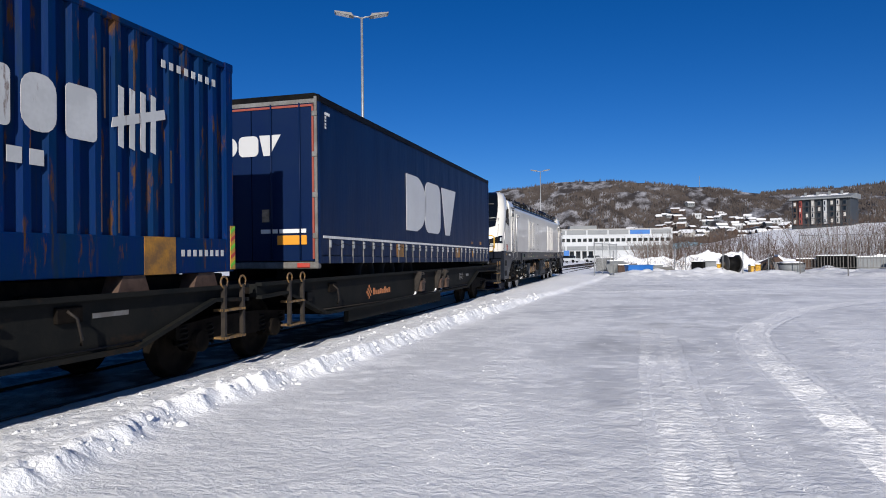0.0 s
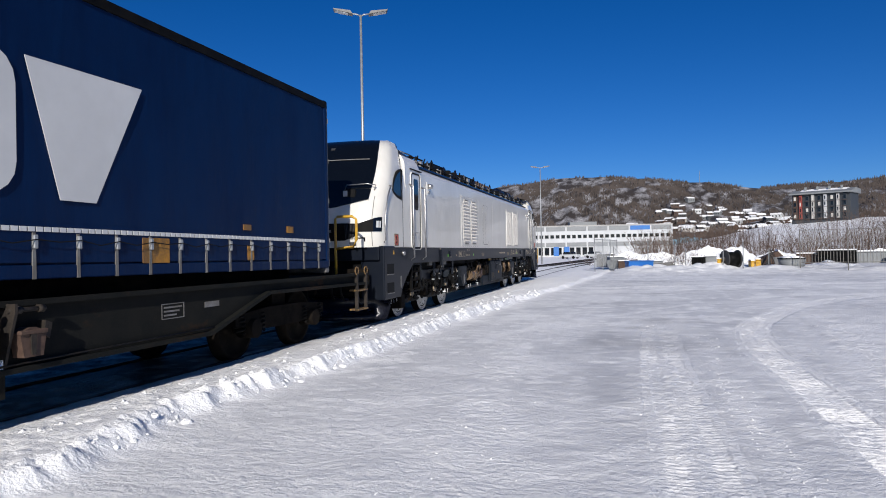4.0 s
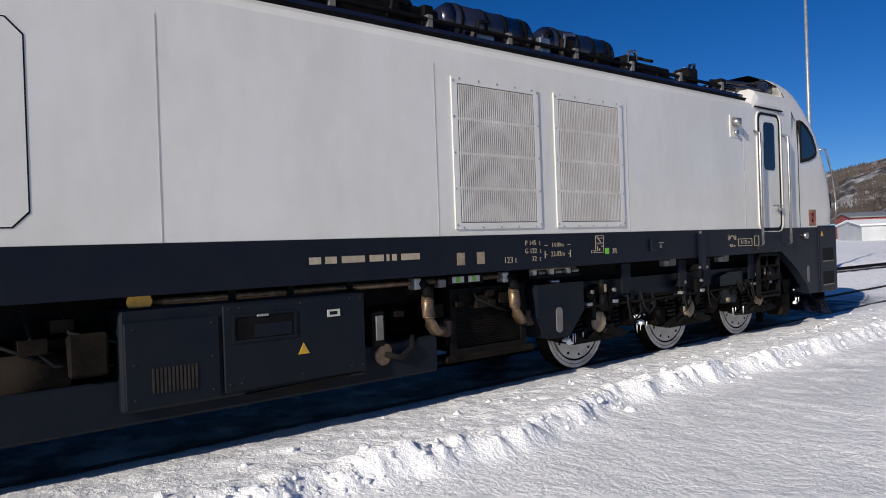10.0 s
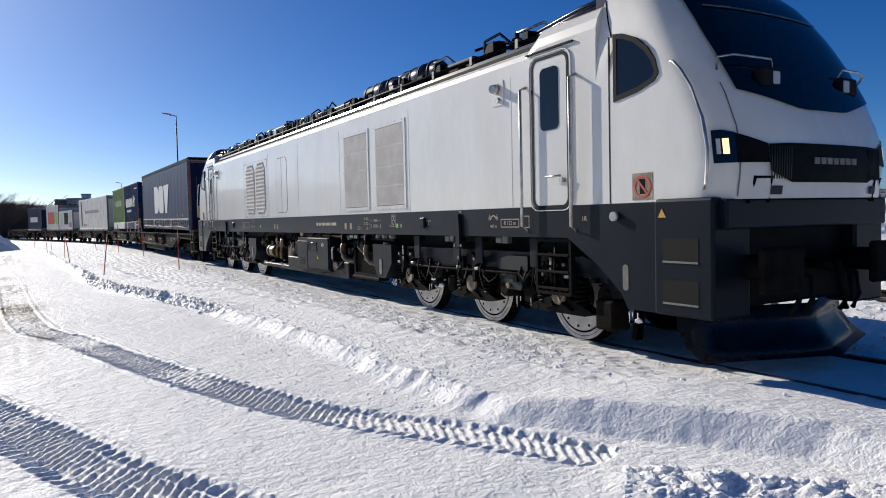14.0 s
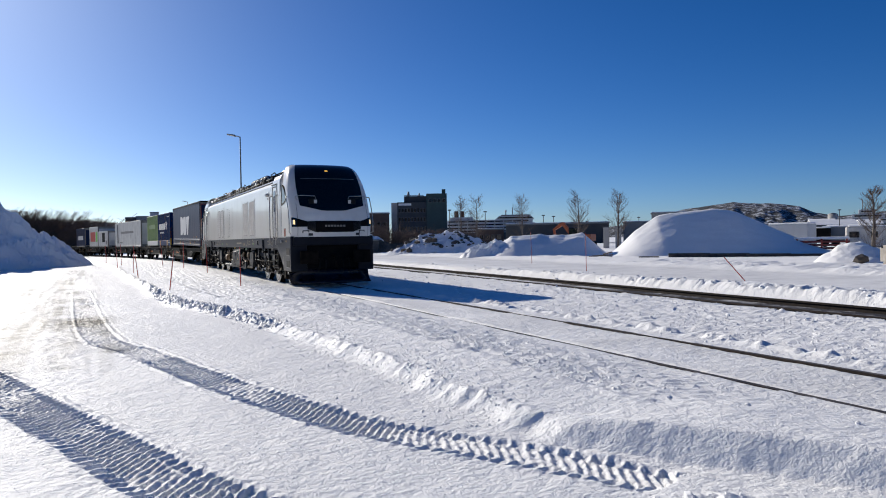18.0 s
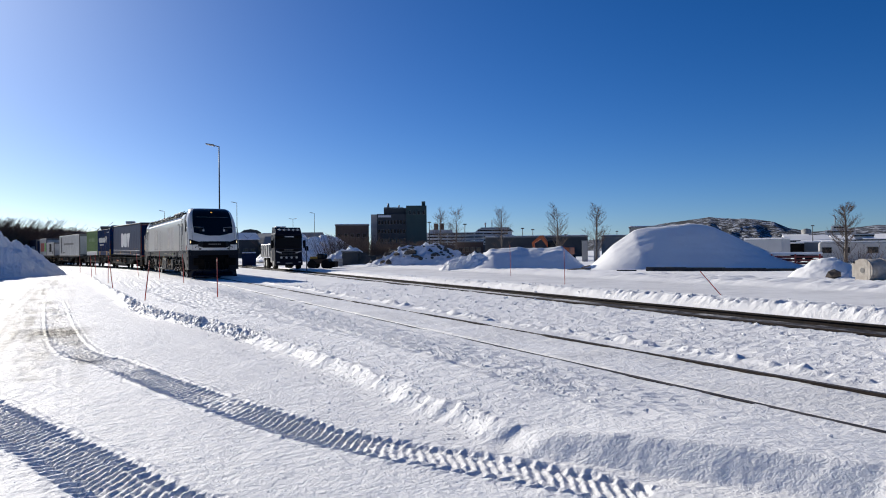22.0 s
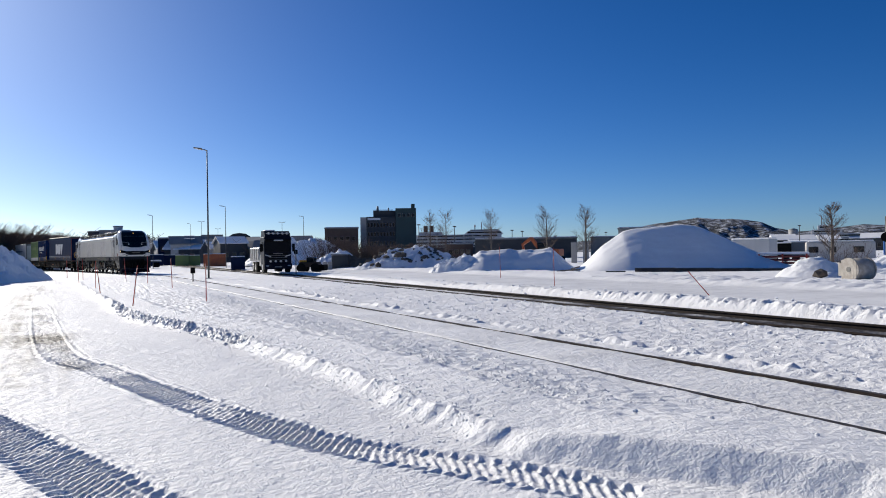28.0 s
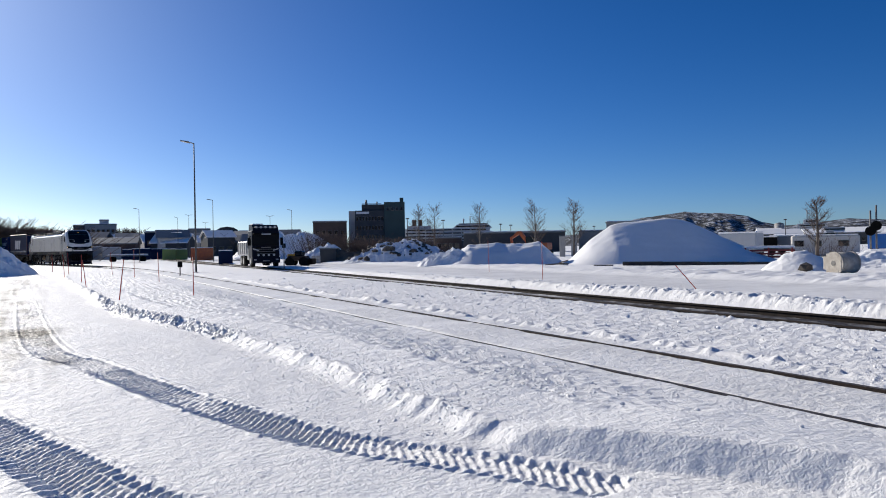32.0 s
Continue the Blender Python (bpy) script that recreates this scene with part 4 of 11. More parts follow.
def scatter_crumbs():
    """Small broken bits of snow, thick where the plough and wheels have been."""
    rnd = np.random.RandomState(12)
    xs, ys, rs = [], [], []

    def strew(n, x, y, r0, r1):
        xs.append(x)
        ys.append(y)
        rs.append(r0 + (r1 - r0) * rnd.rand(n) ** 2.5)

    n = 8800
    y = np.where(rnd.rand(n) < 0.97, rnd.uniform(-28, -5, n), rnd.uniform(0, 14, n))
    strew(n, np.minimum(-4.1, lin(y, BANK)) - np.abs(rnd.normal(0, 0.7, n)), y, 0.005, 0.02)
    n = 2500
    y = rnd.uniform(-14, -5, n)
    strew(n, lin(y, BANK) + rnd.normal(-0.1, 0.35, n), y, 0.004, 0.02)
    n = 3500
    strew(n, rnd.uniform(-3.5, 2.5, n), -3 - 9 * rnd.rand(n) ** 1.5, 0.003, 0.011)
    n = 900
    strew(n, rnd.uniform(-3.8, 3.2, n), 3 + 12 * rnd.rand(n) ** 1.5, 0.003, 0.011)
    for pts, half, k in BANDS[:6]:
        n = 220
        q = rnd.rand(n) * (len(pts) - 1)
        i = np.minimum(q.astype(int), len(pts) - 2)
        f = q - i
        p = np.array(pts)
        strew(n, p[i, 0] * (1 - f) + p[i + 1, 0] * f + rnd.normal(0, half * 0.7, n), p[i, 1] * (1 - f) + p[i + 1, 1] * f, 0.004, 0.018)
    n = 600   # clods thrown up along the plough's edge
    y = 1.0 + 23 * rnd.rand(n) ** 1.2
    strew(n, lin(y, BANK) - 0.04 + rnd.normal(0, 0.08, n), y, 0.008, 0.04)
    n = 700
    y = -12 - 11 * rnd.rand(n)
    strew(n, lin(y, BANK) - 0.05 + rnd.normal(0, 0.07, n), y, 0.02, 0.06)
    n = 140
    y = 2.0 + 20 * rnd.rand(n)
    strew(n, lin(y, BANK) - 0.9 + rnd.normal(0, 0.12, n), y, 0.012, 0.05)
    n = 9000
    y = -1.5 - 30 * rnd.rand(n) ** 1.3
    strew(n, rnd.uniform(-12.5, -7.7, n), y, 0.006, 0.028)
    X, Y, Rr = np.concatenate(xs), np.concatenate(ys), np.concatenate(rs)
    Z = snow_height(X[:, None], Y[:, None])[:, 0]
    N = len(X)
    base = np.array([(1, 0, 0), (0, 1, 0), (-1, 0, 0), (0, -1, 0), (0, 0, 0.8), (0.5, 0.5, 0.6), (-0.5, -0.4, 0.7)])
    a = rnd.rand(N) * 6.28
    v = base[None] * (0.7 + 0.6 * rnd.rand(N, 7, 3))
    co = np.stack([v[..., 0] * np.cos(a)[:, None] - v[..., 1] * np.sin(a)[:, None], v[..., 0] * np.sin(a)[:, None] + v[..., 1] * np.cos(a)[:, None], v[..., 2]], -1) * Rr[:, None, None]
    co += np.stack([X, Y, Z - Rr * 0.15], -1)[:, None]
    tri = np.array([(0, 1, 5), (1, 4, 5), (0, 5, 4), (1, 2, 4), (2, 6, 4), (2, 3, 6), (3, 4, 6), (3, 0, 4)])
    fs = (tri[None] + 7 * np.arange(N)[:, None, None]).reshape(-1, 3)
    me = bpy.data.meshes.new("snow_crumbs")
    me.vertices.add(N * 7)
    me.vertices.foreach_set("co", co.astype(np.float32).ravel())
    me.loops.add(fs.size)
    me.loops.foreach_set("vertex_index", fs.ravel().astype(np.int32))
    me.polygons.add(len(fs))
    me.polygons.foreach_set("loop_start", np.arange(0, fs.size, 3, dtype=np.int32))
    me.update(calc_edges=True)
    me.materials.append(M["snow"])
    tagged(new("snow_crumbs", me), "fine crumbs of broken snow over the yard", "snow crumbs", kind="stuff")


scatter_crumbs()


# ---- locomotive ----
LW = 1.36   # half width of its body


def cab_f(z):
    """How far the nose reaches, by height."""
    return float(np.interp(z, [1.0, 1.65, 1.95, 2.3, 2.62, 3.0, 3.4, 3.75, 3.95, 4.07, 4.12], [11.66, 11.66, 11.70, 11.66, 11.54, 11.34, 11.1, 10.86, 10.66, 10.42, 10.1]))


def cab_w(z):
    return float(np.interp(z, [1.0, 1.65, 3.0, 3.3, 3.6, 3.85, 4.0, 4.07, 4.12], [LW, LW, LW, 1.34, 1.28, 1.21, 1.13, 1.06, 0.95]))


def cab_pt(p, z, out=0.0):
    """A point of the nose: p runs from 0 at the cab's back corner over the rounded corner (0.3 to 0.65) to 1 at the middle of the front."""
    w, f = cab_w(z) + out, cab_f(z) + out
    d, bow, back = 0.62, 0.13, 9.9
    if p < 0.3:
        return Vector((w, back + (f - d - bow - back) * p / 0.3, z))
    if p < 0.65:
        c = math.cos((p - 0.3) / 0.35 * math.pi / 4) ** 0.4
    else:
        c = 0.8706 * (1 - p) / 0.35
    return Vector((w * c, f - d + d * max(0.0, 1 - c ** 5) ** 0.2 - bow * c * c, z))


CAB_P = [0, 0.15, 0.3, 0.32, 0.35, 0.39, 0.43, 0.47, 0.51, 0.55, 0.59, 0.62, 0.65, 0.7, 0.76, 0.82, 0.88, 0.94, 1.0]


def nose_patch(zf, ps, zs, out, sides=(1, -1), cap=False):
    """A skin over the nose between rows zs (0..1 mapped by zf to a height per p)."""
    bm = bmesh.new()
    full = [(p, 1) for p in ps] + [(p, -1) for p in ps[::-1] if p < 1] if len(sides) == 2 else [(p, sides[0]) for p in ps]
    rows = []
    for s in zs:
        row = []
        for p, sg in full:
            v = cab_pt(p, zf(p, s), out)
            row.append(bm.verts.new((v.x * sg, v.y, v.z)))
        rows.append(row)
    for a, b in zip(rows, rows[1:]):
        for i in range(len(full) - 1):
            try:
                bm.faces.new((a[i], a[i + 1], b[i + 1], b[i])).smooth = True
            except ValueError:
                pass
    if cap:
        try:
            bm.faces.new(rows[-1])
        except ValueError:
            pass
    bmesh.ops.recalc_face_normals(bm, faces=bm.faces)
    return bm


def solid(bm, t):
    """Gives a skin thickness."""
    g = bm.faces[:]
    bmesh.ops.solidify(bm, geom=g, thickness=t)
    return bm


def mirror_y(bm):
    for v in bm.verts:
        v.co.y = -v.co.y
    bmesh.ops.reverse_faces(bm, faces=bm.faces[:])
    return bm


def wheel_bm(r, x0, x1, flange, tread_mat=True):
    """A railway wheel round the x axis: tread, flange, dished disc."""
    bm = bmesh.new()
    n = 40
    out = 1 if x1 > x0 else -1
    prof = [(x0, 0.09), (x0, r * 0.45), (x0 + out * 0.012, r * 0.8), (x0 - out * 0.02, r * 0.86), (x0 - out * 0.03, r + flange), (x0, r + flange), (x0 + out * 0.03, r),
            (x1, r - 0.006), (x1, r * 0.86), (x1 - out * 0.03, r * 0.83), (x1 - out * 0.045, r * 0.45), (x1 - out * 0.01, r * 0.36), (x1 - out * 0.01, 0.09)]
    rings = [[bm.verts.new((x, rr * math.cos(2 * math.pi * k / n), rr * math.sin(2 * math.pi * k / n))) for k in range(n)] for x, rr in prof]
    for a, b in zip(rings, rings[1:]):
        for k in range(n):
            bm.faces.new((a[k], a[(k + 1) % n], b[(k + 1) % n], b[k])).smooth = True
    bmesh.ops.recalc_face_normals(bm, faces=bm.faces)
    return bm


def wheelset(parent, y, r, disc):
    """An axle with two wheels; it turns."""
    ax = part("wheelset", tube(bmesh.new(), (-1.0, 0, 0), (1.0, 0, 0), 0.08, n=12), "grime", parent)
    ax.matrix_basis = pose(0, y, r)
    for s in (-1, 1):
        part("wheel", wheel_bm(r, s * 0.69, s * 0.82, 0.028), "grime", ax)
        if not disc:
            continue
        bm = bmesh.new()
        ring_x = s * 0.823
        for q0, q1 in ((r - 0.002, r - 0.042), (r - 0.05, r - 0.085)):
            vo = [[bm.verts.new((ring_x, q * math.cos(2 * math.pi * k / 48), q * math.sin(2 * math.pi * k / 48))) for k in range(48)] for q in (q0, q1)]
            for k in range(48):
                bm.faces.new((vo[0][k], vo[0][(k + 1) % 48], vo[1][(k + 1) % 48], vo[1][k]))
        bmesh.ops.recalc_face_normals(bm, faces=bm.faces)
        solid(bm, 0.004)
        part("tyre_face", bm, "disc", ax)
        if disc:
            bm = bmesh.new()
            n, x = 40, s * 0.812
            ra, rb = 0.435, 0.25
            va = [bm.verts.new((x + s * 0.012, ra * math.cos(2 * math.pi * k / n), ra * math.sin(2 * math.pi * k / n))) for k in range(n)]
            vb = [bm.verts.new((x + s * 0.012, rb * math.cos(2 * math.pi * k / n), rb * math.sin(2 * math.pi * k / n))) for k in range(n)]
            vc = [bm.verts.new((x - s * 0.03, ra * math.cos(2 * math.pi * k / n), ra * math.sin(2 * math.pi * k / n))) for k in range(n)]
            for k in range(n):
                bm.faces.new((va[k], va[(k + 1) % n], vb[(k + 1) % n], vb[k]))
                bm.faces.new((vc[k], vc[(k + 1) % n], va[(k + 1) % n], va[k]))
            bmesh.ops.recalc_face_normals(bm, faces=bm.faces)
            part("brake_disc", bm, "disc", ax)
            bm = bmesh.new()
            for k in range(12):
                a = 2 * math.pi * k / 12
                tube(bm, (x + s * 0.01, 0.385 * math.cos(a), 0.385 * math.sin(a)), (x + s * 0.018, 0.385 * math.cos(a), 0.385 * math.sin(a)), 0.018, n=8)
            tagged(mesh_ob("bolt_ring", bm, "black", ax), kind="stuff")
    WHEELSETS.append((ax, r, y))
    return ax


def coil(bm, c, r, h, turns, wire, n=10):
    pts = []
    for i in range(turns * n + 1):
        a = 2 * math.pi * i / n
        pts.append((c[0] + r * math.cos(a), c[1] + r * math.sin(a), c[2] + h * i / (turns * n)))
    return pipe(bm, pts, wire, 6)


def build_bogie(loco, yc):
    e = 1 if yc > 0 else -1
    for dy in (-1.95, 0, 1.95):
        wheelset(loco, yc + dy, 0.545, True)
    # frame: two side beams with cranked ends, cross members
    for s in (-1, 1):
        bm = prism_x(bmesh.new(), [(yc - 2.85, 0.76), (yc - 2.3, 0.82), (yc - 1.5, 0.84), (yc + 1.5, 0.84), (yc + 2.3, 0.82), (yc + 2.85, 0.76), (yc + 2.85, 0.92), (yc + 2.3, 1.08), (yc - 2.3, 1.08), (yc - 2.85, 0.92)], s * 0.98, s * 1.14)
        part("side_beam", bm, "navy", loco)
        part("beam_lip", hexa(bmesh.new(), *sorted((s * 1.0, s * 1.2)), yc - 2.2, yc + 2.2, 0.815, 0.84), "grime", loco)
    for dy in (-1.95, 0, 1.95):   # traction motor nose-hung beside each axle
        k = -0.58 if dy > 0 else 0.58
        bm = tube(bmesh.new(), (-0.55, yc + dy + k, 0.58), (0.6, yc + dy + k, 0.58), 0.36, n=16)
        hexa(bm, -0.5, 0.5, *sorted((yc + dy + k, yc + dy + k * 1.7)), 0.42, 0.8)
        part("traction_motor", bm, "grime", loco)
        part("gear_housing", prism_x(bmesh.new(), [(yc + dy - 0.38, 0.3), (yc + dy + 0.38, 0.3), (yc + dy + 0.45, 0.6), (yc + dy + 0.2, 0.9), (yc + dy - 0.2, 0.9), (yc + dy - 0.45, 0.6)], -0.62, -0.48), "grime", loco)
    rnd = random.Random(int(yc * 10))
    for s in (-1, 1):
        for k in range(12):   # cables and pipes looped along the frame
            y, w, z = yc + rnd.uniform(-2.6, 2.4), rnd.uniform(0.1, 0.3), rnd.uniform(0.5, 0.72)
            part("looped_cable", pipe(bmesh.new(), [(s * 1.21, y, 0.9), (s * 1.25, y + w * 0.1, z + 0.1), (s * 1.24, y + w * 0.5, z), (s * 1.25, y + w * 0.9, z + 0.08), (s * 1.2, y + w, 0.86)], rnd.choice((0.009, 0.013, 0.018)), 6), "rubber", loco)
        for k in range(10):
            y, z = yc + rnd.uniform(-2.6, 2.6), rnd.uniform(0.68, 0.82)
            part("pipe_clamp", bevel_box(*sorted((s * 1.12, s * rnd.uniform(1.2, 1.26))), y, y + rnd.uniform(0.05, 0.14), z, z + rnd.uniform(0.05, 0.12), 0.008), rnd.choice(("black", "grime", "box")), loco)
        part("air_pipe", pipe(bmesh.new(), [(s * 1.22, yc - 2.5, 0.79), (s * 1.23, yc - 0.9, 0.78), (s * 1.23, yc + 0.9, 0.8), (s * 1.22, yc + 2.4, 0.79)], 0.018, 6), "grime", loco)
    for dy in (-2.6, -0.95, 0.95, 2.6):
        part("cross_member", hexa(bmesh.new(), -1.0, 1.0, yc + dy - 0.09, yc + dy + 0.09, 0.66, 0.96), "black", loco)
    for s in (-1, 1):
        o = lambda p, q: sorted((s * p, s * q))
        for dy in (-1.95, 0, 1.95):
            y = yc + dy
            # axle box: round cover on a cast arm with two claws above it
            part("axle_box", tube(bmesh.new(), (s * 0.98, y, 0.58), (s * 1.17, y, 0.58), 0.18, 0.15, n=20), "black", loco)
            part("axle_cover", tube(tube(bmesh.new(), (s * 1.16, y, 0.59), (s * 1.185, y, 0.59), 0.13, n=24), (s * 1.185, y, 0.59), (s * 1.195, y, 0.59), 0.13, 0.115, n=24), "hub", loco, "dusty round axle cover")
            part("axle_arm", prism_x(bmesh.new(), [(y - 0.62, 0.4), (y - 0.45, 0.36), (y + 0.45, 0.36), (y + 0.62, 0.4), (y + 0.34, 0.5), (y + 0.14, 0.56), (y + 0.17, 0.74), (y - 0.17, 0.74), (y - 0.14, 0.56), (y - 0.34, 0.5)], *o(1.0, 1.17)), "black", loco, "cast black axle arm")
            for k in (-1, 1):
                part("cover_arm", prism_x(bmesh.new(), [(y + k * 0.1, 0.5), (y + k * 0.24, 0.44), (y + k * 0.27, 0.41), (y + k * 0.2, 0.4), (y + k * 0.06, 0.45)][::k], *o(1.17, 1.22)), "grime", loco)
                cl = part("claw", prism_x(bmesh.new(), [(y + k * 0.12, 0.62), (y + k * 0.19, 0.66), (y + k * 0.19, 0.86), (y + k * 0.27, 0.9), (y + k * 0.27, 0.98), (y + k * 0.12, 0.98)][::k], *o(1.14, 1.24)), "black", loco)
                part("claw_plate", bevel_box(*o(1.15, 1.26), *sorted((y + k * 0.2, y + k * 0.29)), 0.8, 0.84, 0.005), "galv", cl, "bare steel stop plate")
                part("claw_bolt", tube(bmesh.new(), (s * 1.24, y + k * 0.21, 0.96), (s * 1.275, y + k * 0.21, 0.96), 0.024, n=8), "greyframe", cl)
            part("guide_plate", prism_x(bmesh.new(), [(y - 0.11, 0.8), (y + 0.11, 0.8), (y + 0.11, 1.0), (y + 0.05, 1.04), (y - 0.05, 1.04), (y - 0.11, 1.0)], *o(1.13, 1.2)), "black", loco)
            if dy:
                dm = part("damper", tube(tube(bmesh.new(), (s * 1.25, y + 0.02, 0.72), (s * 1.25, y + 0.0, 0.92), 0.05, n=12), (s * 1.25, y, 0.9), (s * 1.25, y - 0.02, 1.1), 0.042, n=12), "black", loco)
                part("damper_label", hexa(bmesh.new(), *o(1.29, 1.296), y - 0.02, y + 0.02, 0.95, 1.04), "hub", dm)
            part("coil_spring", coil(bmesh.new(), (s * 1.09, y + 0.34, 0.48), 0.085, 0.33, 6, 0.02), "black", loco)
            part("coil_spring", coil(bmesh.new(), (s * 1.09, y - 0.36, 0.48), 0.085, 0.33, 6, 0.02), "black", loco)
            part("motor_end", tube(tube(bmesh.new(), (s * 0.8, y + 0.75, 0.6), (s * 1.1, y + 0.75, 0.6), 0.15, n=16), (s * 1.1, y + 0.75, 0.6), (s * 1.13, y + 0.75, 0.6), 0.1, n=12), "grime", loco)
            part("brake_caliper", bevel_box(*o(0.9, 1.16), y - 0.74, y - 0.5, 0.42, 0.66, 0.05, 2), "grime", loco)
            part("brake_bracket", prism_x(bmesh.new(), [(y + 0.82, 0.82), (y + 1.12, 0.82), (y + 1.05, 0.62), (y + 0.9, 0.6)], *o(1.1, 1.16)), "black", loco)
            # dark disc on the solid bracket, painted for the shade of a hole
            part("bracket_hole", tube(bmesh.new(), (s * 1.158, y + 0.98, 0.75), (s * 1.164, y + 0.98, 0.75), 0.045, n=14), "rubber", loco)
        for dy in (-1.5, -0.26, 0.34, 1.6):
            gd = part("cover_plate", bevel_box(*o(1.24, 1.27), yc + dy - 0.09, yc + dy + 0.09, 0.9, 1.27, 0.008), "box", loco, "blue-grey cover plate")
            part("plate_hanger", hexa(bmesh.new(), *o(1.12, 1.24), yc + dy - 0.03, yc + dy + 0.03, 1.2, 1.26), "black", gd)
            part("brake_hose", pipe(bmesh.new(), [(s * 1.25, yc + dy + 0.03, 0.92), (s * 1.27, yc + dy + 0.02, 0.75), (s * 1.26, yc + dy + 0.08, 0.58), (s * 1.2, yc + dy + 0.0, 0.52)], 0.011, 7), "rubber", loco)
        for dy in (-0.64, 0.72):
            for k in range(2):
                part("terminal_box", bevel_box(*o(1.16, 1.24), yc + dy + k * 0.15, yc + dy + 0.13 + k * 0.15, 1.19, 1.27 + 0.02 * k, 0.008), "greyframe", loco, "grey terminal box")
        part("brake_hose", pipe(bmesh.new(), [(s * 1.22, yc + 0.4, 0.87), (s * 1.27, yc + 0.45, 0.74), (s * 1.27, yc + 0.58, 0.65), (s * 1.25, yc + 0.72, 0.72), (s * 1.2, yc + 0.76, 0.84)], 0.011, 7), "rubber", loco)
        part("gear_case", prism_x(bmesh.new(), [(yc + 0.76, 0.98), (yc + 1.0, 1.03), (yc + 1.4, 1.03), (yc + 1.4, 0.84), (yc + 0.76, 0.84)], *o(1.14, 1.22)), "teal_paint", loco, "dark green gear case")
        part("motor_nose", prism_x(bmesh.new(), [(yc + 0.82, 0.74), (yc + 0.92, 0.8), (yc + 1.2, 0.8), (yc + 1.3, 0.72), (yc + 1.22, 0.58), (yc + 0.9, 0.58)], *o(1.0, 1.2)), "teal_paint", loco)
        part("nose_pin", tube(bmesh.new(), (s * 1.2, yc + 0.97, 0.63), (s * 1.235, yc + 0.97, 0.63), 0.035, n=10), "hub", loco)
        # lifting hook in the middle of the bogie
        hk = part("lifting_hook", prism_x(bmesh.new(), [(yc - 0.03, 1.6), (yc + 0.05, 1.6), (yc + 0.07, 1.3), (yc + 0.07, 1.12), (yc - 0.02, 1.12), (yc - 0.03, 1.3)], *o(1.37, 1.42)), "navy", loco)
        part("hook_base", bevel_box(*o(1.2, 1.4), yc - 0.1, yc + 0.13, 1.1, 1.19, 0.015), "black", hk)
        for k in (-0.07, 0.1):
            part("hook_bolt", tube(bmesh.new(), (s * 1.4, yc + k, 1.15), (s * 1.42, yc + k, 1.15), 0.02, n=8), "greyframe", hk)
        part("sand_box", bevel_box(*o(0.95, 1.22), yc + 2.75 * e - 0.12, yc + 2.75 * e + 0.18, 0.25, 0.6, 0.04, 2), "grime", loco)
        part("rail_guard", prism_x(bmesh.new(), [(yc + 2.85 * e, 0.1), (yc + 2.9 * e, 0.4), (yc + 2.82 * e, 0.5), (yc + 2.78 * e, 0.12)], *o(0.7, 0.8)), "grime", loco)


M["teal_paint"] = mat("dark_green_case_paint", (0.004, 0.0085, 0.009), 0.5, col2=(0.007, 0.012, 0.012), scale=5, amount=0.4, spec=0.25)


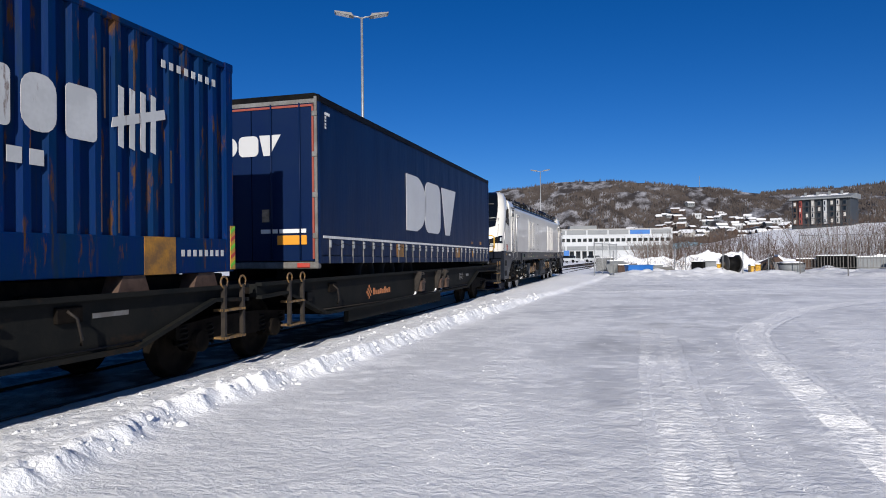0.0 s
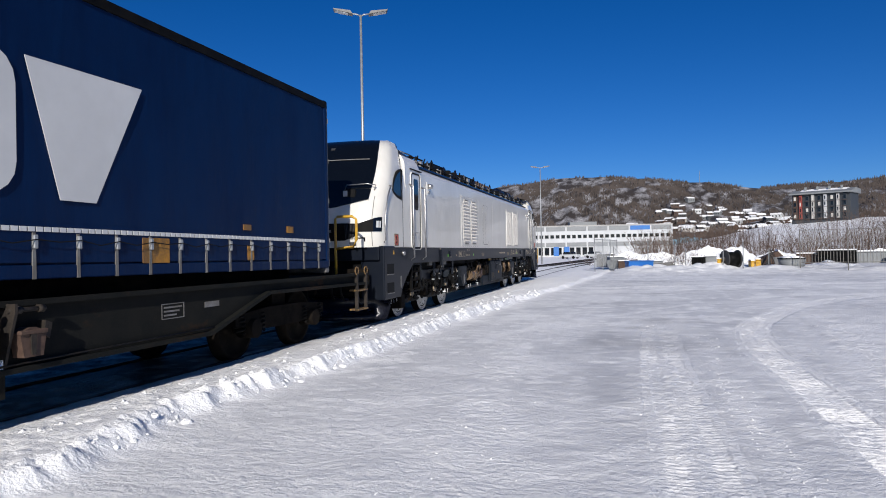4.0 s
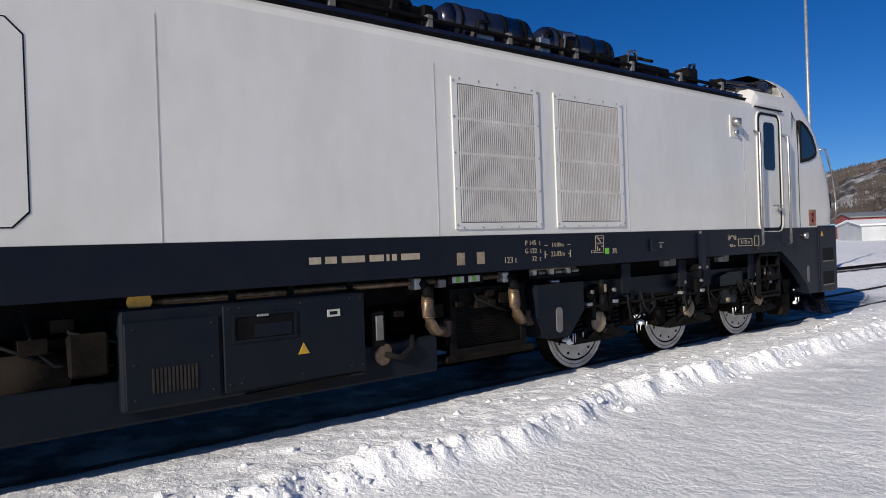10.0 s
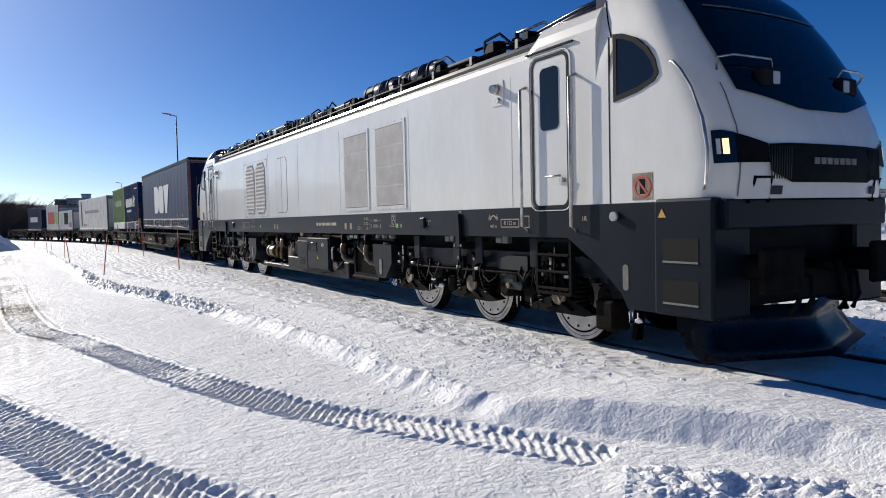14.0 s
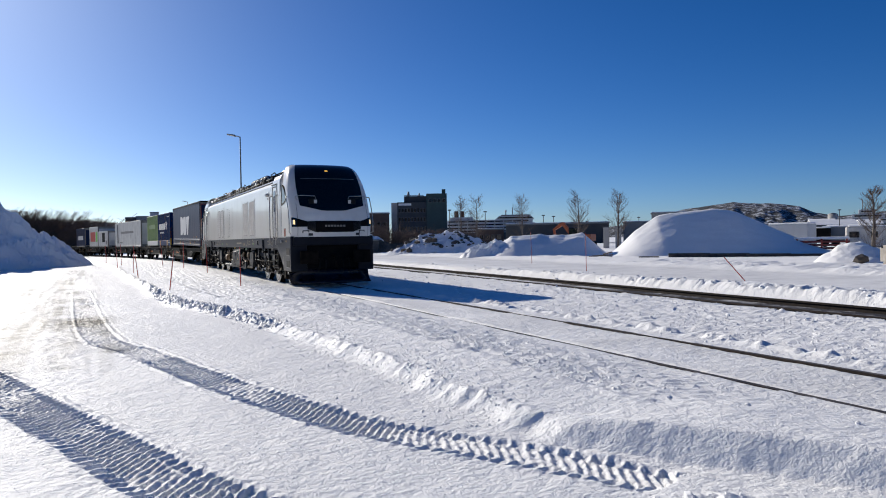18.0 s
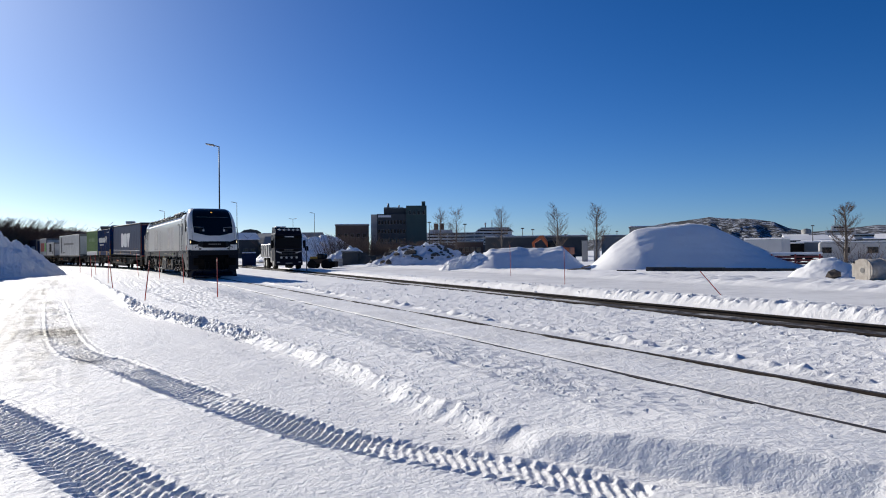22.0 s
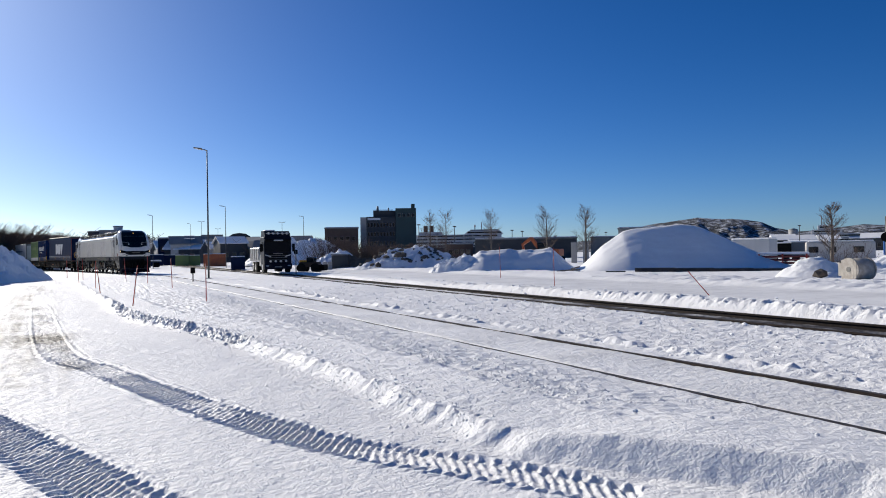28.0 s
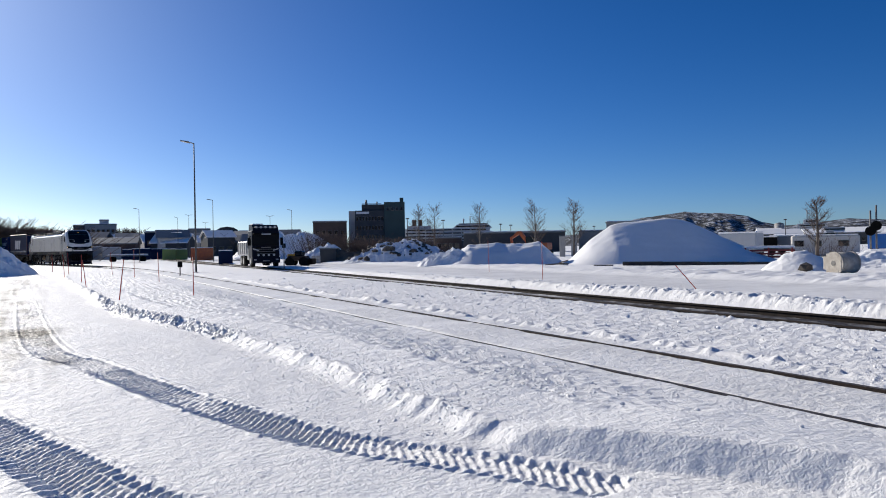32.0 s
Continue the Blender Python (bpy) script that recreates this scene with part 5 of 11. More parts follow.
def build_loco():
    loco = thing("locomotive", "white and dark-blue six-axle diesel-electric locomotive on snowy rails", "locomotive")
    # main body between the cabs
    prof = [(LW, 1.655), (LW, 3.46), (LW - 0.03, 3.53), (LW - 0.1, 3.585), (-LW + 0.1, 3.585), (-LW + 0.03, 3.53), (-LW, 3.46), (-LW, 1.655)]
    part("body_shell", prism_y(bmesh.new(), prof, -9.9, 9.9), "white", loco, "white painted body side")
    part("roof_deck", prism_y(bmesh.new(), [(1.2, 3.586), (1.14, 3.72), (-1.14, 3.72), (-1.2, 3.586)], -8.95, 8.95), "roofblue", loco)
    sole = [(LW + 0.008, 1.285), (LW + 0.008, 1.65), (-LW - 0.008, 1.65), (-LW - 0.008, 1.285)]
    part("sole_bar", prism_y(bmesh.new(), sole, -9.9, 9.9), "navy", loco, "dark blue sole bar")
    for e in (1, -1):
        fl = (lambda b: b) if e > 0 else mirror_y
        zl = [1.655, 1.8, 1.95, 2.12, 2.3, 2.46, 2.62, 2.8, 3.0, 3.2, 3.4, 3.58, 3.75, 3.86, 3.95, 4.02, 4.07, 4.12]
        bm = nose_patch(lambda p, s: s, CAB_P, zl, 0.0, cap=True)
        # back wall of the cab dome above the roof
        part("cab_shell", fl(bm), "white", loco, "rounded white cab shell")
        bm = bmesh.new()
        secs = []
        for y, q in ((8.66, 0.0), (8.9, 1.0), (9.4, 1.0), (9.905, 1.0)):   # raised white roof edge between body and dome
            half_ = [(LW - 0.001, 3.4), (LW - 0.002, 3.47 + 0.08 * q), (1.33, 3.525 + 0.13 * q), (1.27, 3.58 + 0.18 * q), (1.18, 3.588 + 0.22 * q), (0.96, 3.59 + 0.22 * q)]
            secs.append([bm.verts.new((x, y, z)) for x, z in half_ + [(-x, z) for x, z in half_[::-1]]])
        for a, b in zip(secs, secs[1:]):
            for i in range(11):
                bm.faces.new((a[i], a[i + 1], b[i + 1], b[i]))
        bm.faces.new(secs[0])
        bm.faces.new(secs[-1])
        bmesh.ops.recalc_face_normals(bm, faces=bm.faces)
        part("cab_roof", fl(bm), "white", loco)
        bm = bmesh.new()
        zs_ = [3.4, 3.58, 3.75, 3.86, 3.95, 4.02, 4.07, 4.12]
        bm.faces.new([bm.verts.new((cab_w(z), 9.905, z)) for z in zs_] + [bm.verts.new((-cab_w(z), 9.905, z)) for z in zs_[::-1]])
        solid(bm, 0.02)
        part("dome_back", fl(bm), "white", loco)
        for sg in (1, -1):
            part("roof_side_box", fl(bevel_box(*sorted((sg * 0.8, sg * 1.08)), 9.6, 9.89, 3.8, 4.04, 0.02)), "roofblue", loco)
            for z, x in ((4.0, 0.95), (3.9, 1.05)):
                part("roof_bar", fl(pipe(bmesh.new(), [(sg * x, 9.9, z), (sg * x, 9.2, z - 0.02), (sg * (x - 0.05), 8.3, z - 0.08), (sg * (x - 0.1), 8.2, 3.74)], 0.028, 8)), "roofblue", loco)
        # windscreen with its black surround, pointed below
        bm = bmesh.new()
        rows = []
        for q in (0, 0.08, 0.16, 0.25, 0.34, 0.43, 0.52, 0.61, 0.7, 0.78, 0.85, 0.9, 0.94, 0.97, 1.0):
            row = []
            for k in range(-8, 9):
                f = 1 - abs(k) / 8
                z = 2.66 - 0.17 * min(1.0, f * 1.5) * (1 - q) + (4.115 - 2.66) * q
                edge = 0.69 - 0.03 * q
                v = cab_pt(edge + (1 - edge) * f, z, 0.02)
                row.append(bm.verts.new((math.copysign(v.x, k) if k else 0.0, v.y, v.z)))
            rows.append(row)
        for r0, r1 in zip(rows, rows[1:]):
            for k in range(16):
                bm.faces.new((r0[k], r0[k + 1], r1[k + 1], r1[k])).smooth = True
        bmesh.ops.recalc_face_normals(bm, faces=bm.faces)
        part("windscreen", fl(bm), "screen", loco, "raked black windscreen")
        bm = nose_patch(lambda p, s: 3.56 + 0.02 * s, [0.72, 0.8, 0.86, 0.93, 1.0], [0, 0.5, 1], 0.034)
        part("sun_blind", fl(bm), "greyframe", loco)
        # dark lamp housings at the corners, joined by a deeper grille panel
        lamp_ps = [0.47, 0.49, 0.51, 0.53, 0.55, 0.57, 0.59, 0.61, 0.63, 0.65]
        for sg in (1, -1):
            part("lamp_housing", fl(nose_patch(lambda p, s: 1.98 + 0.3 * s - 0.25 * max(0, p - 0.55) * s, lamp_ps, [0, 0.5, 1], 0.014, sides=(sg,))), "screen", loco, "glossy black lamp housing")
            part("light_band", fl(nose_patch(lambda p, s: (1.98 + 0.27 * s - 1.1 * (p - 0.65) * s), [0.65, 0.68, 0.71, 0.74], [0, 0.5, 1], 0.014, sides=(sg,))), "black", loco)
            part("nose_seam", fl(nose_patch(lambda p, s: 1.68 + 1.05 * s, [0.655, 0.6585], [0, 0.1, 0.2, 0.3, 0.4, 0.5, 0.6, 0.7, 0.8, 0.9, 1], 0.009, sides=(sg,))), "greyframe", loco)
            bm = bmesh.new()
            for k in range(9):
                pq = 0.745 + 0.0085 * k
                for a, b in zip(*[iter([cab_pt(pq, 1.83, 0.03), cab_pt(pq + 0.004, 2.13, 0.03)])] * 2):
                    tube(bm, (sg * a.x, a.y, a.z), (sg * b.x, b.y, b.z), 0.006, n=5)
            tagged(mesh_ob("grille_bars", fl(bm), "mesh", loco), kind="stuff")
            part("screen_lamp", fl(bevel_box(*sorted((sg * 0.5, sg * 0.78)), cab_f(2.82) - 0.06, cab_f(2.82) + 0.05, 2.7, 2.88, 0.02)), "rubber", loco, "small black lamp under the screen rail")
            part("screen_lamp_lens", fl(bevel_box(*sorted((sg * 0.52, sg * 0.62)), cab_f(2.82) + 0.045, cab_f(2.82) + 0.06, 2.73, 2.85, 0.008)), "lens", loco)
        part("nose_grille", fl(nose_patch(lambda p, s: 1.8 + 0.36 * s - 0.12 * (1 - min(1, (p - 0.74) / 0.08)) * (s - 0.9), [0.74, 0.78, 0.82, 0.88, 0.94, 1.0], [0, 0.5, 1], 0.02)), "black", loco, "dark mesh nose panel")
        for k in range(7):   # bars in place of the maker's name
            x = -0.3 + k * 0.1
            part("name_bar", fl(hexa(bmesh.new(), x - 0.035, x + 0.035, cab_f(2.0) + 0.015, cab_f(2.0) + 0.028, 1.97, 2.03)), "logo_grey", loco)
        for sg in (1, -1):
            for p0, p1 in ((0.5, 0.535), (0.55, 0.6)):
                bm = nose_patch(lambda p, s: 2.06 + 0.14 * s, [p0, (p0 + p1) / 2, p1], [0, 1], 0.022, sides=(sg,))
                part("headlight", fl(bm), "lamp_on" if (e > 0 and p0 > 0.5) else "lens", loco)
            bm = nose_patch(lambda p, s: 1.69 + 0.08 * s, [0.75, 0.79], [0, 1], 0.012, sides=(sg,))
            part("front_vent", fl(bm), "mesh", loco)
            # grab rail down the nose corner
            pts = [cab_pt(p, z, 0.07) for p, z in ((0.385, 2.96), (0.41, 2.88), (0.425, 2.7), (0.43, 2.4), (0.425, 2.1), (0.415, 1.8))]
            pts = [cab_pt(0.38, 2.98, 0)] + pts + [cab_pt(0.412, 1.76, 0)]
            part("grab_rail", fl(pipe(bmesh.new(), [(sg * v.x, v.y, v.z) for v in pts], 0.016)), "steel", loco)
            # mirrors' and wiper rails on the screen
            pts = [cab_pt(p, z, o) for p, z, o in ((0.665, 2.86, 0.0), (0.67, 2.96, 0.09), (0.72, 2.99, 0.1), (0.84, 2.97, 0.1), (0.845, 2.88, 0.03))]
            part("screen_rail", fl(pipe(bmesh.new(), [(sg * v.x, v.y, v.z) for v in pts], 0.012)), "steel", loco)
            # side window of the cab
            out = [(10.17, 2.71), (10.5, 2.76), (10.72, 2.83), (10.78, 2.9), (10.74, 3.04), (10.64, 3.18), (10.48, 3.31), (10.3, 3.39), (10.17, 3.41)]
            inn = [(10.22, 2.77), (10.5, 2.81), (10.69, 2.87), (10.73, 2.92), (10.69, 3.03), (10.6, 3.15), (10.45, 3.27), (10.29, 3.34), (10.22, 3.35)]
            bm = frame_x(bmesh.new(), out, inn, *sorted((sg * (LW - 0.03), sg * (LW + 0.012))))
            w = part("cab_window", fl(bm), "rubber", loco)
            part("pane", fl(prism_x(bmesh.new(), inn, *sorted((sg * (LW - 0.03), sg * (LW + 0.006))))), "glass", w)
            # door with rubber seal, window, handle and rails
            o1, i1 = rounded(8.78, 9.46, 1.63, 3.42, 0.12), rounded(8.80, 9.44, 1.65, 3.40, 0.1)
            d = part("cab_door", fl(prism_x(bmesh.new(), i1, *sorted((sg * (LW - 0.03), sg * (LW + 0.004))))), "white", loco, "narrow white cab door")
            part("door_seal", fl(frame_x(bmesh.new(), o1, rounded(8.815, 9.425, 1.665, 3.385, 0.09), *sorted((sg * (LW - 0.02), sg * (LW + 0.01))))), "rubber", d)
            part("door_ridge", fl(frame_x(bmesh.new(), rounded(8.73, 9.51, 1.60, 3.45, 0.15), rounded(8.75, 9.49, 1.61, 3.44, 0.14), *sorted((sg * (LW - 0.02), sg * (LW + 0.016))))), "white", d)
            part("door_window", fl(prism_x(bmesh.new(), rounded(8.95, 9.28, 2.55, 3.28, 0.07), *sorted((sg * (LW - 0.02), sg * (LW + 0.012))))), "glass", d)
            part("door_handle", fl(tube(tube(bmesh.new(), (sg * LW, 9.36, 1.95), (sg * (LW + 0.06), 9.36, 1.95), 0.03), (sg * (LW + 0.06), 9.36, 2.0), (sg * (LW + 0.06), 9.1, 2.0), 0.014)), "steel", d)
            for y in (8.66, 9.57):
                bm = pipe(bmesh.new(), [(sg * LW, y, 3.12), (sg * (LW + 0.09), y, 3.08), (sg * (LW + 0.09), y, 2.2), (sg * (LW + 0.09), y, 1.42), (sg * LW, y, 1.36)], 0.02)
                part("handrail", fl(bm), "steel", loco)
            # body seams
            for y in (10.1,):
                part("cab_seam", fl(hexa(bmesh.new(), *sorted((sg * (LW - 0.01), sg * (LW + 0.003))), y - 0.009, y + 0.009, 1.66, 3.4)), "rubber", loco)
            part("cab_seam", fl(pipe(bmesh.new(), [(sg * (cab_w(3.4 + 0.05 * q) + 0.002), 10.1 - 0.021 * q, 3.4 + 0.05 * q) for q in range(10)], 0.008, 5)), "rubber", loco)
            cs = part("cab_step", fl(frame_x(bmesh.new(), rounded(8.76, 9.42, 0.6, 1.27, 0.04), rounded(8.8, 9.38, 0.64, 1.23, 0.03), *sorted((sg * 1.27, sg * 1.33)))), "black", loco, "black hanging step frame below the door")
            for z in (0.66, 0.86, 1.06):
                part("rung", fl(bevel_box(*sorted((sg * 1.12, sg * 1.34)), 8.8, 9.38, z, z + 0.03, 0.006)), "grime", cs)
            part("step_brace", fl(pipe(bmesh.new(), [(sg * 1.28, 9.09, 1.24), (sg * 1.3, 9.09, 0.9), (sg * 1.28, 9.09, 0.64)], 0.018, 6)), "black", cs)
            part("rain_strip", fl(hexa(bmesh.new(), *sorted((sg * (LW - 0.01), sg * (LW + 0.03))), 8.7, 9.55, 3.48, 3.5)), "rubber", loco)
            # stop sign plate
            s_ = part("warning_plate", fl(hexa(bmesh.new(), *sorted((sg * (LW - 0.01), sg * (LW + 0.004))), 10.42, 10.69, 1.68, 1.95)), "hub", loco, "square warning plate with red ring")
            n = 20
            ring = lambda r: [(10.555 + r * math.cos(2 * math.pi * k / n), 1.815 + r * math.sin(2 * math.pi * k / n)) for k in range(n)]
            part("ring_mark", fl(frame_x(bmesh.new(), ring(0.115), ring(0.092), *sorted((sg * LW, sg * (LW + 0.008))))), "red", s_)
            bm = hexa(bmesh.new(), *sorted((sg * LW, sg * (LW + 0.006))), 10.52, 10.59, 1.74, 1.89)
            part("symbol", fl(bm), "black", s_)
            bm = prism_x(bmesh.new(), [(10.47, 1.895), (10.485, 1.91), (10.64, 1.735), (10.625, 1.72)], *sorted((sg * LW, sg * (LW + 0.009))))
            part("bar", fl(bm), "red", s_)
            bm = prism_x(bmesh.new(), [(9.62, 3.44), (9.86, 3.44), (9.86, 3.56)], *sorted((sg * (LW - 0.06), sg * (LW - 0.012))))
            part("voltage_mark", fl(bm), "greyframe", loco)
            # dark skirt under the cab with step wells
            sk = [(9.4, 1.29), (9.9, 1.0), (10.25, 0.72), (10.35, 0.56), (11.25, 0.56), (11.25, 1.65), (9.4, 1.65)]
            part("cab_skirt", fl(prism_x(bmesh.new(), sk, *sorted((sg * (LW - 0.12), sg * (LW + 0.01))))), "navy", loco)
            st = part("step_block", fl(bevel_box(*sorted((sg * (LW - 0.5), sg * (LW + 0.03))), 10.72, 11.42, 0.55, 1.68, 0.03, 2)), "navy", loco)
            for z in (0.68, 1.08):
                # no hollow here: a black block carries the well's shade as its colour
                part("step_well", fl(hexa(bmesh.new(), *sorted((sg * (LW - 0.2), sg * (LW + 0.034))), 10.84, 11.26, z, z + 0.22)), "rubber", st)
                part("step_tread", fl(hexa(bmesh.new(), *sorted((sg * (LW - 0.2), sg * (LW + 0.04))), 10.84, 11.26, z - 0.015, z + 0.004)), "greyframe", st)
            part("skirt_lamp", fl(tube(bmesh.new(), (sg * LW, 10.2, 1.52), (sg * (LW + 0.07), 10.2, 1.52), 0.05, n=12)), "steel", loco)
            part("skirt_slot", fl(prism_x(bmesh.new(), rounded(10.28, 10.36, 0.75, 1.02, 0.035), *sorted((sg * LW, sg * (LW + 0.014))))), "greyframe", loco)
            part("step_mark", fl(prism_x(bmesh.new(), [(10.78, 1.5), (10.88, 1.5), (10.83, 1.59)], *sorted((sg * (LW + 0.02), sg * (LW + 0.034))))), "yellow", loco)
            # foot handle on the front beam
            bm = pipe(bmesh.new(), [(sg * 1.02, 11.5, 1.62), (sg * 1.02, 11.58, 1.85), (sg * 0.84, 11.62, 1.85), (sg * 0.84, 11.58, 1.62)], 0.02)
            part("foot_handle", fl(bm), "black", loco)
            # buffers
            bm = tube(bmesh.new(), (sg * 0.875, 11.2, 1.02), (sg * 0.875, 11.72, 1.02), 0.12, n=16)
            part("buffer", fl(bm), "black", loco)
            part("buffer_head", fl(bevel_box(sg * 0.875 - 0.3, sg * 0.875 + 0.3, 11.7, 11.78, 0.8, 1.22, 0.035, 2)), "grime", loco)
            # lamp box by the cab
            lb = part("lamp_box", fl(bevel_box(*sorted((sg * (LW - 0.02), sg * (LW + 0.012))), 7.96, 8.2, 2.98, 3.3, 0.006)), "white", loco)
            part("side_lamp", fl(tube(tube(bmesh.new(), (sg * LW, 8.06, 3.2), (sg * (LW + 0.11), 8.09, 3.19), 0.07, 0.055, n=14), (sg * LW, 8.1, 3.05), (sg * (LW + 0.05), 8.1, 3.05), 0.035)), "steel", lb)
        # front beam, coupling and plough
        part("front_beam", fl(bevel_box(-1.3, 1.3, 11.0, 11.5, 1.38, 1.66, 0.02, 2)), "navy", loco)
        part("buffer_beam", fl(bevel_box(-1.3, 1.3, 11.0, 11.3, 0.62, 1.4, 0.03, 2)), "black", loco)
        bm = tube(bmesh.new(), (0, 11.4, 1.02), (0, 11.75, 1.0), 0.05)
        pipe(bm, [(0.0, 11.7, 1.05), (0.05, 11.8, 0.95), (0.0, 11.82, 0.72), (-0.05, 11.78, 0.6)], 0.035)
        part("screw_coupling", fl(bm), "grime", loco)
        bm = bmesh.new()
        pl = []
        for i in range(9):
            x = -1.35 + 2.7 * i / 8
            sw = (1 - abs(x) / 1.35) * 0.5
            pl.append([bm.verts.new((x, 10.95 + sw + dy, z)) for dy, z in ((0.0, 0.62), (0.02, 0.42), (0.14, 0.25), (0.32, 0.14))])
        for a, b in zip(pl, pl[1:]):
            for i in range(3):
                bm.faces.new((a[i], b[i], b[i + 1], a[i + 1])).smooth = True
        solid(bm, 0.03)
        part("snow_plough", fl(bm), "roofblue", loco, "curved dark blue snow plough")
        for x in (-0.45, -0.25, 0.3, 0.5):
            part("air_hose", fl(pipe(bmesh.new(), [(x, 11.5, 0.95), (x, 11.66, 0.9), (x * 1.05, 11.68, 0.7), (x * 1.1, 11.6, 0.55)], 0.025)), "rubber", loco)
        part("destination_display", fl(nose_patch(lambda p, s: 3.82 + 0.055 * s, [0.984, 1.0], [0, 1], 0.025)), "display" if e > 0 else "mesh", loco)
    # side seams and panels, per side
    for sg in (1, -1):
        X0, X1 = sorted((sg * (LW - 0.01), sg * (LW + 0.005)))
        Xp, Xq = sorted((sg * (LW - 0.01), sg * (LW + 0.014)))
        Xr, Xs = sorted((sg * (LW - 0.01), sg * (LW + 0.02)))
        for y in (-8.35, -2.35, 0.0, 2.55, 5.53, 8.35, -4.78):
            part("panel_seam", hexa(bmesh.new(), *sorted((sg * (LW - 0.01), sg * (LW + 0.0025))), y - 0.005, y + 0.005, 1.66, 3.3), "vent", loco)
        # two framed intake grilles of four fields each
        for y0 in (2.75, 4.21):
            y1 = y0 + 1.21
            g = part("intake_grille", frame_x(bmesh.new(), [(y0, 1.72), (y1, 1.72), (y1, 3.2), (y0, 3.2)], [(y0 + 0.07, 1.78), (y1 - 0.07, 1.78), (y1 - 0.07, 3.14), (y0 + 0.07, 3.14)], Xp, Xq), "white", loco, "cream framed intake grille")
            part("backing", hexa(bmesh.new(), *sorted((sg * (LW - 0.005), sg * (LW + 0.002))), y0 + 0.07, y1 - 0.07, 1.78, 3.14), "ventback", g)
            bm = bmesh.new()
            for k in range(1, 4):
                z = 1.78 + 1.36 * k / 4
                hexa(bm, *sorted((sg * LW, sg * (LW + 0.013))), y0 + 0.07, y1 - 0.07, z - 0.014, z + 0.014)
            part("crossbar", bm, "cream", g)
            bm = bmesh.new()
            n = 38
            for k in range(n):
                y = y0 + 0.08 + (y1 - y0 - 0.16) * (k + 0.5) / n
                hexa(bm, *sorted((sg * LW, sg * (LW + 0.015))), y - 0.0075, y + 0.0075, 1.79, 3.13)
            tagged(mesh_ob("grille_mesh", bm, "cream", g), kind="stuff")
            bm = bmesh.new()
            for k in range(5):
                for y in (y0 + 0.02, y1 - 0.02):
                    z = 1.76 + 1.4 * k / 4
                    tube(bm, (sg * LW, y, z), (sg * (LW + 0.018), y, z), 0.011, n=6)
            for k in range(5):
                for z in (1.735, 3.185):
                    y = y0 + 0.1 + (y1 - y0 - 0.2) * k / 4
                    tube(bm, (sg * LW, y, z), (sg * (LW + 0.018), y, z), 0.011, n=6)
            part("frame_bolts", bm, "steel", g)
        # two louvred vents with clipped corners
        plate = part("vent_plate", hexa(bmesh.new(), X0, X1, -4.68, -2.46, 1.66, 3.24), "white", loco)
        bm = bmesh.new()
        for k in range(9):
            for y in (-4.62, -2.52):
                tube(bm, (sg * LW, y, 1.72 + 1.46 * k / 8), (sg * (LW + 0.016), y, 1.72 + 1.46 * k / 8), 0.012, n=6)
        for k in range(8):
            for z in (1.7, 3.2):
                tube(bm, (sg * LW, -4.5 + 1.86 * k / 7, z), (sg * (LW + 0.016), -4.5 + 1.86 * k / 7, z), 0.012, n=6)
        part("plate_bolts", bm, "steel", plate)
        for y0 in (-4.5, -3.48):
            y1 = y0 + 0.84
            c = 0.17
            o = [(y0 + c, 1.76), (y1 - c, 1.76), (y1, 1.76 + c), (y1, 3.14 - c), (y1 - c, 3.14), (y0 + c, 3.14), (y0, 3.14 - c), (y0, 1.76 + c)]
            ym, zm = (y0 + y1) / 2, 2.45
            i_ = [(ym + (y - ym) * 0.95, zm + (z - zm) * 0.97) for y, z in o]
            v = part("louvred_vent", frame_x(bmesh.new(), o, i_, X0, Xs), "vent", loco, "cream louvred vent with clipped corners")
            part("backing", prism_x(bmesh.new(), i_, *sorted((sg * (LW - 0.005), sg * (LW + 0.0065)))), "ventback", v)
            n = 13
            for k in range(n):
                z = 1.8 + 1.3 * (k + 0.5) / n
                cut = max(0, c - min(z - 1.76, 3.14 - z))
                a, b = y0 + cut + 0.02, y1 - cut - 0.02
                part("slat", prism_x(bmesh.new(), [(a, z - 0.03), (b, z - 0.03), (b, z + 0.016), (a, z + 0.016)], *sorted((sg * (LW + 0.005), sg * (LW + 0.026)))), "cream", v)
            bm = bmesh.new()
            for k in range(36):
                y = y0 + 0.035 + 0.77 * (k + 0.5) / 36
                cut = max(0, c - min(y - y0, y1 - y)) + 0.02
                hexa(bm, *sorted((sg * (LW + 0.006), sg * (LW + 0.018))), y - 0.0042, y + 0.0042, 1.78 + cut, 3.12 - cut)
            for k in range(13):
                for q in (0.2, 0.5, 0.8):
                    z = 1.79 + 1.3 * (k + 0.5) / 13
                    tube(bm, (sg * (LW + 0.025), y0 + 0.84 * q, z), (sg * (LW + 0.032), y0 + 0.84 * q, z), 0.006, n=5)
            tagged(mesh_ob("wire_mesh", bm, "cream", v), kind="stuff")

        # double hatch
        y0, y1, c = -1.66, -0.82, 0.1
        o = [(y0 + c, 1.77), (y1 - c, 1.77), (y1, 1.77 + c), (y1, 3.12 - c), (y1 - c, 3.12), (y0 + c, 3.12), (y0, 3.12 - c), (y0, 1.77 + c)]
        i_ = [(-1.24 + (y + 1.24) * 0.975, 2.445 + (z - 2.445) * 0.985) for y, z in o]
        h = part("side_hatch", prism_x(bmesh.new(), i_, X0, X1), "white", loco)
        part("hatch_seal", frame_x(bmesh.new(), o, i_, *sorted((sg * (LW - 0.01), sg * (LW + 0.003)))), "rubber", h)
